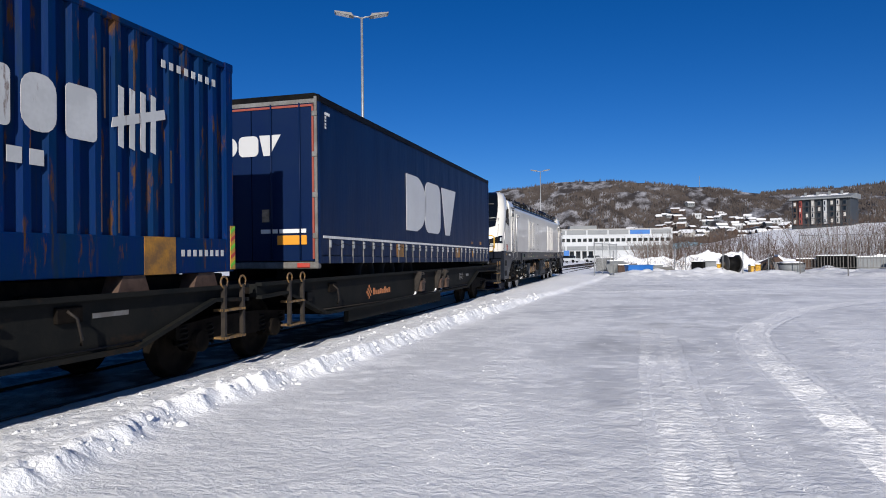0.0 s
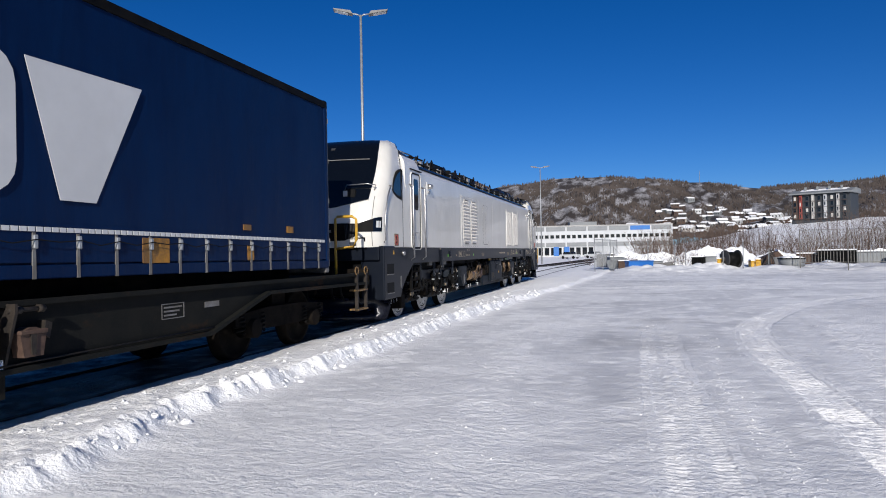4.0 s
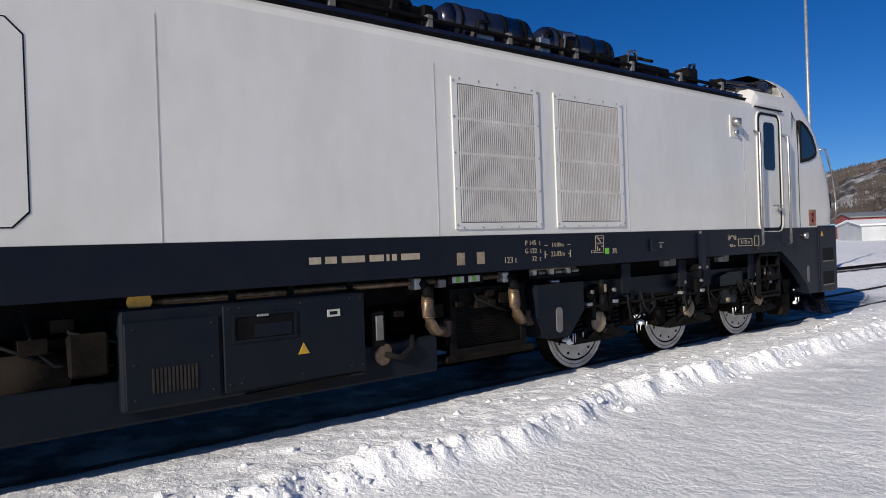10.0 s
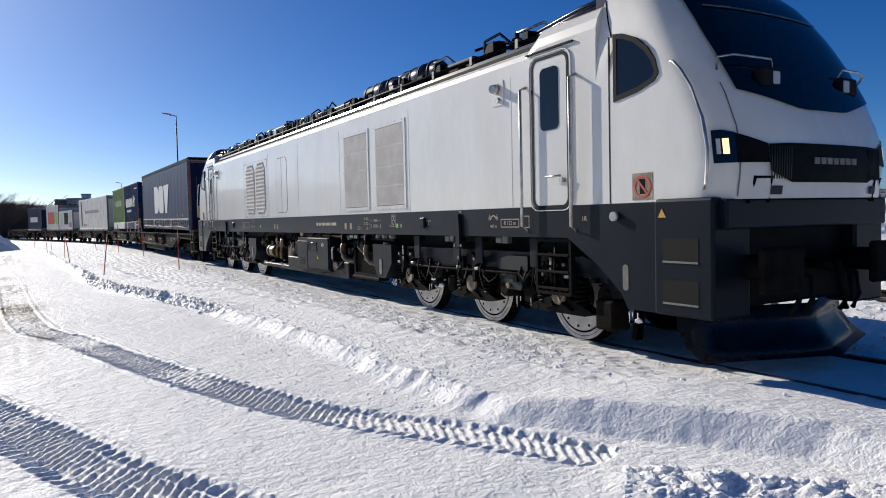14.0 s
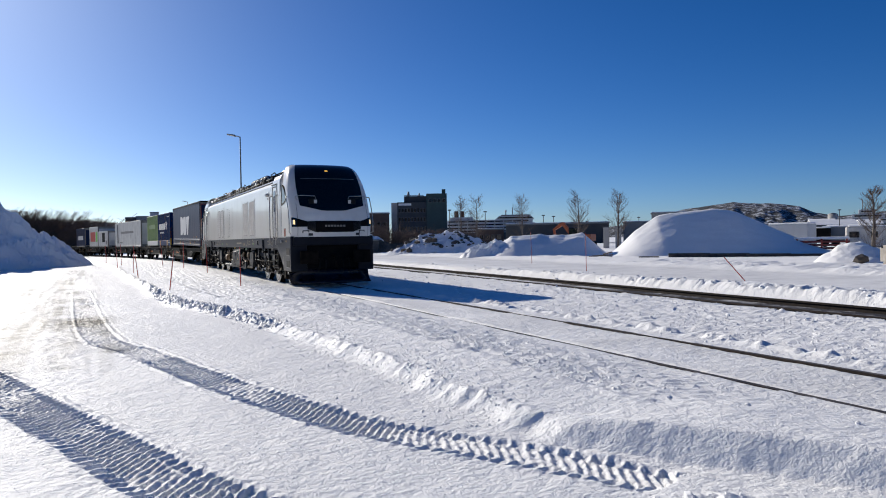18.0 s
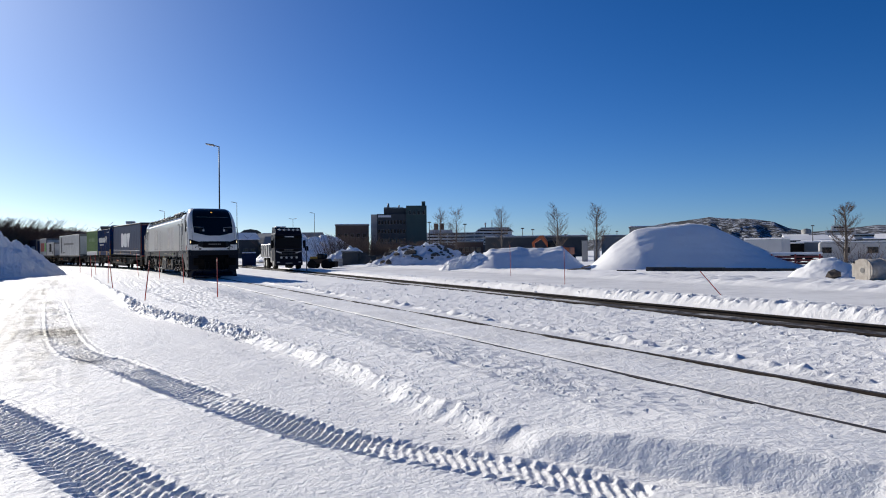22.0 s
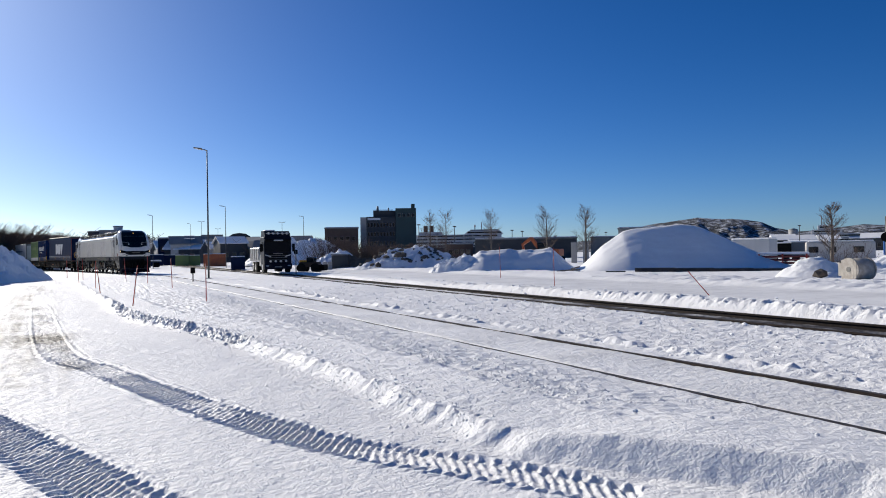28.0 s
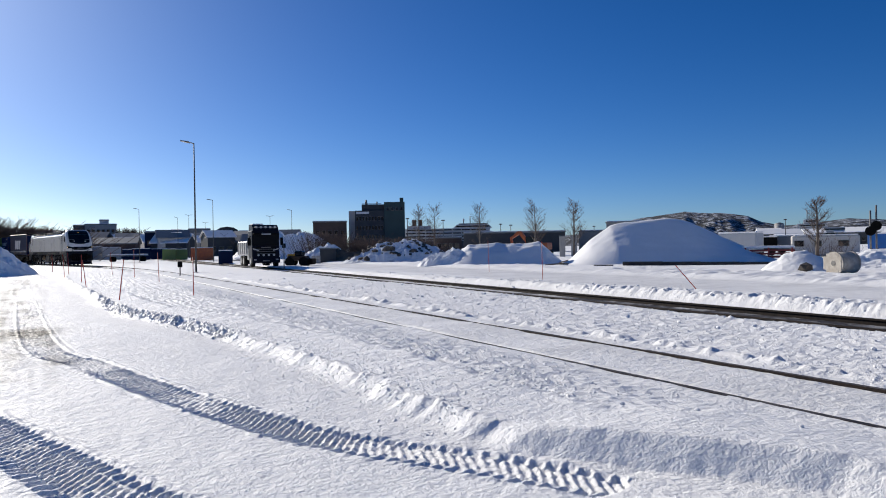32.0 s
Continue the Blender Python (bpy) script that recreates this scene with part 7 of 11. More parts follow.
        for yy in (6.7, 6.95):
            pipe(bm, [(-0.8, yy * e, 4.05), (-0.55, yy * e, 4.15), (0.55, yy * e, 4.15), (0.8, yy * e, 4.05)], 0.022)
        part("collector_strip", bm, "grime", pg)
        for x in (-0.5, 0.5):
            for dy in (-0.4, 0.4):
                bm = bmesh.new()
                for k in range(4):
                    tube(bm, (x, 6.9 * e + dy, 3.72 + k * 0.03), (x, 6.9 * e + dy, 3.735 + k * 0.03), 0.06, n=12)
                tube(bm, (x, 6.9 * e + dy, 3.7), (x, 6.9 * e + dy, 3.86), 0.03)
                part("insulator", bm, "grime", pg)
        for x, y in ((0.8, 7.75), (-0.8, 7.75), (0.3, 8.0)):
            bm = bmesh.new()
            for k in range(6):
                tube(bm, (x, y * e, 3.74 + k * 0.045), (x, y * e, 3.76 + k * 0.045), 0.075, n=12)
            tube(bm, (x, y * e, 3.7), (x, y * e, 4.06), 0.035)
            part("post_insulator", bm, "grime", loco)
        part("busbar", pipe(bmesh.new(), [(0.8, 7.75 * e, 4.06), (0.6, 8.1 * e, 4.15), (0.3, 8.0 * e, 4.06)], 0.02), "steel", loco)
    for yc in (7.05, -7.05):
        build_bogie(loco, yc)
    MOVERS.append((loco, 0.0, 7.05))
    return loco


locomotive = build_loco()


# ---- wagons and their loads ----
def support(w, s, y, d):
    """A folding support on the sill: gusset, hinge roller, rusty cup and caked snow."""
    def o(p, q):
        return sorted((s * p, s * q))
    g = part("support_gusset", prism_y(bmesh.new(), [(s * 1.31, 0.57), (s * 1.36, 0.57), (s * 1.5, 1.06), (s * 1.5, 1.14), (s * 1.31, 1.14)], y - 0.014, y + 0.014), "ladder", w)
    part("hinge_roller", tube(tube(tube(bmesh.new(), (s * 1.43, y - 0.03, 1.08), (s * 1.43, y + d + 0.14, 1.08), 0.022, n=10), (s * 1.43, y + 0.04, 1.08), (s * 1.43, y + 0.1, 1.08), 0.036, n=10), (s * 1.43, y + d + 0.06, 1.08), (s * 1.43, y + d + 0.12, 1.08), 0.036, n=10), "ladder", g)
    bm = prism_x(bmesh.new(), [(y + 0.06, 0.88), (y + 0.1, 0.66), (y + d + 0.08, 0.66), (y + d + 0.12, 0.88), (y + d, 0.92), (y + 0.16, 0.92)], *o(1.34, 1.47))
    part("support_cup", bm, "rust", g, "rusty folding support cup")
    part("cup_lip", bevel_box(*o(1.44, 1.49), y + 0.05, y + d + 0.12, 0.86, 0.9, 0.008), "rust", g)
    part("cup_rib", prism_x(bmesh.new(), [(y + 0.5 * d + 0.06, 0.68), (y + 0.5 * d + 0.1, 0.68), (y + 0.5 * d + 0.11, 0.86), (y + 0.5 * d + 0.05, 0.86)], *o(1.46, 1.485)), "ladder", g)
    part("support_arm", prism_x(bmesh.new(), [(y + d + 0.1, 0.84), (y + d + 0.16, 0.8), (y + d + 0.19, 0.94), (y + d + 0.12, 0.97)], *o(1.36, 1.46)), "ladder", g)
    part("caked_snow", prism_x(bmesh.new(), [(y - 0.2, 0.577), (y + 0.0, 0.577), (y - 0.012, 0.66), (y - 0.05, 0.61)], *o(1.325, 1.36)), "snow", g, "wedge of caked snow")


def build_wagon(u0, u1, bogies, over, label):
    """A flat or pocket section between two bogie places along the train."""
    c, half = (u0 + u1) / 2, abs(u0 - u1) / 2
    w = thing("container_wagon", label, "freight wagon", group="wagons of the train")
    A, L = -half - over[1], half + over[0]
    for s in (-1, 1):
        X0, X1 = sorted((s * 1.2, s * 1.32))
        zb = 0.55
        out = [(A, 0.95), (-half + 0.9, 0.98), (-half + 2.3, zb), (half - 2.3, zb), (half - 0.9, 0.98), (L, 0.95), (L, 1.14), (A, 1.14)]
        part("side_sill", prism_x(bmesh.new(), out, X0, X1), "wagon", w, "brown-grey steel side sill")
        X2, X3 = sorted((s * 1.3, s * 1.4))
        bm = bmesh.new()
        prism_x(bm, [(A, 1.11), (L, 1.11), (L, 1.16), (A, 1.16)], X2, X3)
        for a, b in zip(out[:5], out[1:6]):
            prism_x(bm, [(a[0], a[1] - 0.025), (b[0], b[1] - 0.025), (b[0], b[1] + 0.025), (a[0], a[1] + 0.025)], X2, X3)
        part("sill_flange", bm, "wagon", w)
        if c > -30:   # pocket wagon: deep belly plate and folding supports for the trailer
            part("belly_plate", bevel_box(*sorted((s * 1.2, s * 1.305)), -half + 3.4, 2.2, 0.3, 0.55, 0.01), "wagon", w)
            spots = ((-0.06, 0.23), (1.63, 0.2), (2.14, 0.22))
        else:
            spots = ((-half * 0.45, 0.22), (half * 0.35, 0.22))
        for y, d in spots:
            support(w, s, y, d)
        for y in (A + (0.8 if c > -30 else 0.1), L - 0.6):
            st = part("step_ladder", hexa(bmesh.new(), *sorted((s * 1.36, s * 1.42)), y, y + 0.045, 0.45, 1.16), "ladder", w)
            part("post", hexa(bmesh.new(), *sorted((s * 1.36, s * 1.42)), y + 0.42, y + 0.465, 0.45, 1.16), "ladder", st)
            for z in (0.46, 0.82):
                part("tread", hexa(bmesh.new(), *sorted((s * 1.25, s * 1.43)), y, y + 0.465, z, z + 0.03), "hoop", st)
            for yy in (y + 0.02, y + 0.44):
                part("hoop", pipe(bmesh.new(), [(s * 1.4, yy + 0.075 * math.sin(0.52 * q), 1.2 - 0.075 * math.cos(0.52 * q)) for q in range(13)], 0.014, 6), "hoop", st, "faded yellow hand hoop")
        for y in ((-half * 0.1, half * 0.6) if c < -30 else ()):
            part("number_bars", hexa(bmesh.new(), *sorted((s * 1.31, s * 1.324)), y, y + 0.5, 0.92, 0.97), "greyframe", w)
        for i in range(5):   # chequered mark and bars in place of the maker's name
            for j in range(5):
                if (i + j) % 2 == 0 and abs(i - 2) + abs(j - 2) < 4:
                    part("logo_square", hexa(bmesh.new(), *sorted((s * 1.31, s * 1.325)), *sorted((s * (-3.1 + i * 0.055), s * (-3.05 + i * 0.055))), 0.67 + j * 0.055, 0.72 + j * 0.055), "logo_orange", w)
        for k, tall in enumerate((0.13, 0.085, 0.085, 0.11, 0.09, 0.13, 0.085, 0.11)):
            part("logo_bar", hexa(bmesh.new(), *sorted((s * 1.31, s * 1.325)), *sorted((s * (-2.74 + k * 0.126), s * (-2.65 + k * 0.126))), 0.74, 0.74 + tall), "logo_orange", w)
        if c > -30:
            part("data_frame", frame_x(bmesh.new(), [(4.2, 0.8), (4.6, 0.8), (4.6, 0.98), (4.2, 0.98)], [(4.21, 0.81), (4.59, 0.81), (4.59, 0.97), (4.21, 0.97)], *sorted((s * 1.31, s * 1.324))), "greyframe", w)
            for k in range(3):
                part("data_bar", hexa(bmesh.new(), *sorted((s * 1.31, s * 1.324)), 4.24, 4.56 - 0.05 * k, 0.925 - 0.045 * k, 0.945 - 0.045 * k), "greyframe", w)
            part("data_plate", hexa(bmesh.new(), *sorted((s * 1.31, s * 1.326)), 5.0, 5.3, 0.88, 0.95), "greyframe", w)
    bm = hexa(bmesh.new(), -1.2, 1.2, A, -half + 2.3, 1.0, 1.12)
    hexa(bm, -1.2, 1.2, half - 2.3, L, 1.0, 1.12)
    hexa(bm, -1.2, 1.2, -half + 2.6, half - 2.6, 0.5, 0.6)
    for k in range(6):
        y = -half + 2.8 + (2 * half - 5.6) * k / 5
        hexa(bm, -1.2, 1.2, y - 0.06, y + 0.06, 0.6, 0.98)
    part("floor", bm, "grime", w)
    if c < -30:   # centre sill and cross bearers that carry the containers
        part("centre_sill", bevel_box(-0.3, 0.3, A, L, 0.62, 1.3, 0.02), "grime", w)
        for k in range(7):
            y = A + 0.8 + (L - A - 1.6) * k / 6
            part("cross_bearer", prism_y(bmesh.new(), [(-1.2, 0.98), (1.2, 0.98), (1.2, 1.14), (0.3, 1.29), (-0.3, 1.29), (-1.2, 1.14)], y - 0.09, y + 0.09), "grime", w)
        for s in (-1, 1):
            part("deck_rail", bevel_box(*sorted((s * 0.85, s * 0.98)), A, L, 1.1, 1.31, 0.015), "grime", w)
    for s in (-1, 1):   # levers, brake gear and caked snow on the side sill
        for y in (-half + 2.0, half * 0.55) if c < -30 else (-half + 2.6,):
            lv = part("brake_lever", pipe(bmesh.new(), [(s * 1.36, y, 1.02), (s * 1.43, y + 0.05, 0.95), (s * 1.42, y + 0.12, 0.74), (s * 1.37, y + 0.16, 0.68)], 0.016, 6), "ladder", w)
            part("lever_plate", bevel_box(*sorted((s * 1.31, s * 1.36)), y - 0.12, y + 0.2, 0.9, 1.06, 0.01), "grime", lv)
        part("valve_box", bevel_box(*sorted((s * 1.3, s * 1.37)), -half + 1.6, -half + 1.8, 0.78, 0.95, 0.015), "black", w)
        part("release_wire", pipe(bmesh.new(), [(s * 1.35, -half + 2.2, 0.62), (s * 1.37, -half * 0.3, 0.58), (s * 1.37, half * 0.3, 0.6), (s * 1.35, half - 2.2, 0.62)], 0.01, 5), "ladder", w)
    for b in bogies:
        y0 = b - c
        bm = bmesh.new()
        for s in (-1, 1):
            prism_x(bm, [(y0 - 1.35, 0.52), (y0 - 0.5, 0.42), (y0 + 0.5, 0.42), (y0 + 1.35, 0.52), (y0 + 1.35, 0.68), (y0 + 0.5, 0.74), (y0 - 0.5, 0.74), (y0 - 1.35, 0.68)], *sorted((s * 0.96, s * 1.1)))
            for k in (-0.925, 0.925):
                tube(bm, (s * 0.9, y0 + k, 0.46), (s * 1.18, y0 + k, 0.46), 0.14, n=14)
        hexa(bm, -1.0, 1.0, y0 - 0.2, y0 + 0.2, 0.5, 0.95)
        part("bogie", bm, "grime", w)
        for s in (-1, 1):
            for k in (-0.925, 0.925):
                for q in (-0.27, 0.27):
                    part("coil_spring", coil(bmesh.new(), (s * 1.06, y0 + k + q, 0.4), 0.07, 0.26, 4, 0.018, 8), "black", w)
        for k in (-0.925, 0.925):
            wheelset(w, y0 + k, 0.46, False)
    for y, ov in ((A, over[1]), (L, over[0])):
        for s in ((-1, 1) if ov > 1 else ()):
            bm = tube(bmesh.new(), (s * 0.875, y * 0.98, 1.02), (s * 0.875, y + math.copysign(0.25, y), 1.02), 0.09)
            tube(bm, (s * 0.875, y + math.copysign(0.25, y), 1.02), (s * 0.875, y + math.copysign(0.3, y), 1.02), 0.2, n=18)
            part("buffer", bm, "grime", w)
    if over[0] > 2:   # yellow rails on the end beside the locomotive
        for s in (-1, 1):
            y = L - 0.05
            bm = pipe(bmesh.new(), [(s * 0.72, y, 1.1), (s * 0.72, y, 1.7), (s * 0.72, y, 2.22), (s * 0.76, y, 2.26), (s * 1.08, y, 2.26), (s * 1.17, y, 2.2), (s * 1.17, y, 1.8), (s * 1.1, y, 1.66), (s * 0.74, y, 1.63)], 0.028)
            part("end_rail", bm, "yellow", w, "yellow steel end handrail")
    MOVERS.append((w, c, half))
    return w


WAGONS = [(-15.0, -29.7, (-15.0, -29.7), (2.75, -0.15)), (-29.7, -44.0, (-44.0,), (-0.15, 1.9)), (-49.0, -61.8, (-49.0, -61.8), (1.9, 1.9)), (-66.9, -79.7, (-66.9, -79.7), (1.9, 1.9)), (-84.8, -97.6, (-84.8, -97.6), (1.9, 1.9))]
for u0_, u1_, b_, o_ in WAGONS:
    build_wagon(u0_, u1_, b_, o_, "weathered brown-grey container wagon with yellow hand hoops")


def ride(ob, u):
    """Loads ride on the wagon below them."""
    for a, b, _, _ in WAGONS:
        if a + 2 >= u >= b - 2:
            MOVERS.append((ob, u, abs(a - b) / 2, (a + b) / 2))
            return ob
    MOVERS.append((ob, u, 6.0))
    return ob


def corrugated(bm, length, z0, z1, x, s, pitch=0.28, depth=0.05, y0=None):
    """A trapezoid-ribbed side sheet."""
    n = int(length / pitch)
    y = -length / 2 if y0 is None else y0
    pts = []
    for k in range(n):
        a = y + k * length / n
        p = length / n
        pts += [(a, 0), (a + p * 0.3, 0), (a + p * 0.42, depth), (a + p * 0.84, depth)]
    pts.append((y + length, 0))
    lo = [bm.verts.new((x - s * d, yy, z0)) for yy, d in pts]
    hi = [bm.verts.new((x - s * d, yy, z1)) for yy, d in pts]
    for i in range(len(pts) - 1):
        q = (lo[i], lo[i + 1], hi[i + 1], hi[i])
        bm.faces.new(q if s > 0 else q[::-1])


def build_container(u, length, z0, z1, paint, label, deep=True):
    c = thing("shipping_container", label, "container", group="containers on the train")
    w, L = 1.22, length / 2
    bm = bmesh.new()
    for s in (-1, 1):
        corrugated(bm, length - 0.3, z0 + (0.42 if deep else 0.16), z1 - 0.06, s * w, s)
    part("side_sheet", bm, paint, c)
    bm = hexa(bmesh.new(), -w + 0.05, w - 0.05, -L + 0.05, L - 0.05, z0 + 0.15, z0 + 0.2)
    hexa(bm, -w + 0.01, w - 0.01, -L + 0.02, L - 0.02, z1 - 0.06, z1 - 0.02)
    hexa(bm, -w + 0.05, w - 0.05, -L + 0.02, -L + 0.05, z0 + 0.1, z1 - 0.05)
    hexa(bm, -w + 0.05, w - 0.05, L - 0.05, L - 0.02, z0 + 0.1, z1 - 0.05)
    part("shell", bm, paint, c)
    for s in (-1, 1):
        part("bottom_rail", bevel_box(*sorted((s * (w - 0.1), s * (w + 0.006))), -L, L, z0, z0 + (0.44 if deep else 0.17), 0.01), paint, c)
        part("top_rail", bevel_box(*sorted((s * (w - 0.08), s * (w + 0.006))), -L, L, z1 - 0.07, z1, 0.01), paint, c)
        for y in (-L, L - 0.17):
            part("corner_post", bevel_box(*sorted((s * (w - 0.16), s * (w + 0.012))), y, y + 0.17, z0, z1 + 0.005, 0.012), paint, c)
            part("corner_casting", bevel_box(*sorted((s * (w - 0.16), s * (w + 0.016))), y - 0.002, y + 0.18, z1 - 0.11, z1 + 0.01, 0.01), paint, c)
    return c, w, L


# blue container with deep ribs, patches and worn print
c1, w1, l1 = build_container(-32.98, 6.06, 1.33, 4.15, "contblue", "weathered blue shipping container with white print and rust stains")
for s in (-1, 1):
    X0, X1 = sorted((s * (w1 - 0.002), s * (w1 + 0.003)))
    for k in range(6):   # brand lettering, as plain worn blocks
        y = -2.35 + k * 0.51
        part("logo_block", prism_x(bmesh.new(), rounded(y, y + 0.4, 2.72, 3.27, 0.06 if k % 2 else 0.16), X0, X1), "logo", c1)
    for k in range(4):   # tally strokes
        part("logo_stroke", prism_x(bmesh.new(), [(0.9 + k * 0.17, 2.74), (0.98 + k * 0.17, 2.72), (0.99 + k * 0.17, 3.38), (0.91 + k * 0.17, 3.4)], X0, X1), "logo", c1)
    part("logo_stroke", prism_x(bmesh.new(), [(0.8, 2.92), (1.66, 3.16), (1.64, 3.27), (0.82, 3.03)], *sorted((s * (w1 - 0.001), s * (w1 + 0.005)))), "logo", c1)
    for k in range(8):
        part("slogan_bar", hexa(bmesh.new(), X0, X1, -1.9 + k * 0.24, -1.74 + k * 0.24, 2.4, 2.55), "logo", c1)
    for k in range(8):
        part("code_bar", hexa(bmesh.new(), X0, X1, 1.6 + k * 0.14, 1.67 + k * 0.14, 3.77, 3.86), "logo", c1)
        part("code_bar", hexa(bmesh.new(), *sorted((s * w1, s * (w1 + 0.009))), 1.93 + k * 0.115, 1.99 + k * 0.115, 1.54, 1.62), "logo", c1)
    for y in (-2.2, 1.28):
        part("yellow_patch", hexa(bmesh.new(), *sorted((s * w1, s * (w1 + 0.011))), y, y + 0.54, 1.33, 1.77), "ochre", c1, "worn yellow fork pocket patch")
    hz = part("hazard_strip", hexa(bmesh.new(), *sorted((s * (w1 - 0.1), s * (w1 + 0.02))), 2.94, 3.045, 1.36, 1.95), "yellow", c1, "yellow and red striped corner plate")
    for k in range(5):
        z = 1.38 + k * 0.115
        part("stripe", prism_x(bmesh.new(), [(2.94, z), (3.04, z + 0.06), (3.04, z + 0.11), (2.94, z + 0.05)], *sorted((s * (w1 + 0.02), s * (w1 + 0.024)))), "red" if k % 2 else "green", hz)
    rnd = random.Random(3)
    for k in range(9):
        y, z = rnd.uniform(-2.6, 2.6), rnd.uniform(1.7, 3.2)
        part("rust_streak", hexa(bmesh.new(), *sorted((s * (w1 - 0.001), s * (w1 + 0.0015))), y, y + rnd.uniform(0.012, 0.03), z, z + rnd.uniform(0.3, 0.9)), "rust", c1)
    for y in (-2.6, -1.2, 0.9, 2.2):
        part("foot_bracket", prism_x(bmesh.new(), [(y, 1.14), (y + 0.5, 1.14), (y + 0.42, 1.33), (y + 0.08, 1.33)], *sorted((s * (w1 - 0.25), s * (w1 - 0.02)))), "rust", c1)
ride(c1, -32.98)
c2, w2, l2 = build_container(-39.2, 6.06, 1.33, 4.15, "contgreen", "olive green shipping container with faded print")
for s in (-1, 1):
    for k in range(4):
        part("logo_block", hexa(bmesh.new(), *sorted((s * (w2 - 0.002), s * (w2 + 0.003))), -1.6 + k * 0.8, -1.0 + k * 0.8, 2.9, 3.3), "contgreen", c2)
    part("lower_panel", hexa(bmesh.new(), *sorted((s * w2, s * (w2 + 0.01))), -2.9, 2.9, 1.34, 1.76), "contwhite", c2)
ride(c2, -39.2)


def build_box_body(u, length, z0, z1, paint, label, marks):
    b = thing("swap_body", label, "container", group="containers on the train")
    L, w = length / 2, 1.26
    part("body", bevel_box(-w, w, -L, L, z0, z1, 0.03, 2), paint, b)
    for s in (-1, 1):
        part("bottom_rail", bevel_box(*sorted((s * (w - 0.05), s * (w + 0.012))), -L, L, z0 - 0.03, z0 + 0.14, 0.01), "greyframe", b)
        for k in range(1, int(length / 1.2)):
            y = -L + k * 1.2
            part("panel_joint", hexa(bmesh.new(), *sorted((s * w, s * (w + 0.004))), y - 0.008, y + 0.008, z0 + 0.15, z1 - 0.04), "greyframe", b)
        for y0, y1, za, zb, m_ in marks:
            part("print_mark", hexa(bmesh.new(), *sorted((s * w, s * (w + 0.007))), y0, y1, za, zb), m_, b)
    for y in (-L, L):
        part("end_frame", frame_x(bmesh.new(), [(-1, 0), (1, 0), (1, 1), (-1, 1)], [(-0.9, 0.1), (0.9, 0.1), (0.9, 0.9), (-0.9, 0.9)], 0, 0.01), "greyframe", b).matrix_basis = Matrix(((0, w, 0, 0), (1, 0, 0, y if y > 0 else y - 0.01), (0, 0, z1 - z0, z0), (0, 0, 0, 1)))
    ride(b, u)
    return b


build_box_body(-53.0, 13.4, 1.2, 4.0, "contwhite", "long grey-white swap body with dark print", [(-3.4, 3.2, 2.7, 2.95, "greyframe"), (-5.4, -4.9, 1.6, 3.8, "navy"), (-4.2, -2.6, 1.6, 1.75, "greyframe")])
build_box_body(-67.0, 6.0, 1.2, 3.2, "contwhite", "white refrigerated box with a dark cooling unit", [(-0.5, 1.2, 1.8, 3.0, "black"), (1.6, 2.6, 1.5, 2.0, "greyframe")])
build_box_body(-73.3, 6.0, 1.2, 3.9, "contwhite", "white refrigerated box with red and green print", [(-2.2, 1.2, 1.9, 3.2, "red"), (1.6, 2.6, 1.9, 3.2, "green")])
build_box_body(-83.0, 7.0, 1.2, 3.9, "tarp", "dark blue swap body with white print", [(-2.0, 2.0, 2.2, 2.8, "logo")])


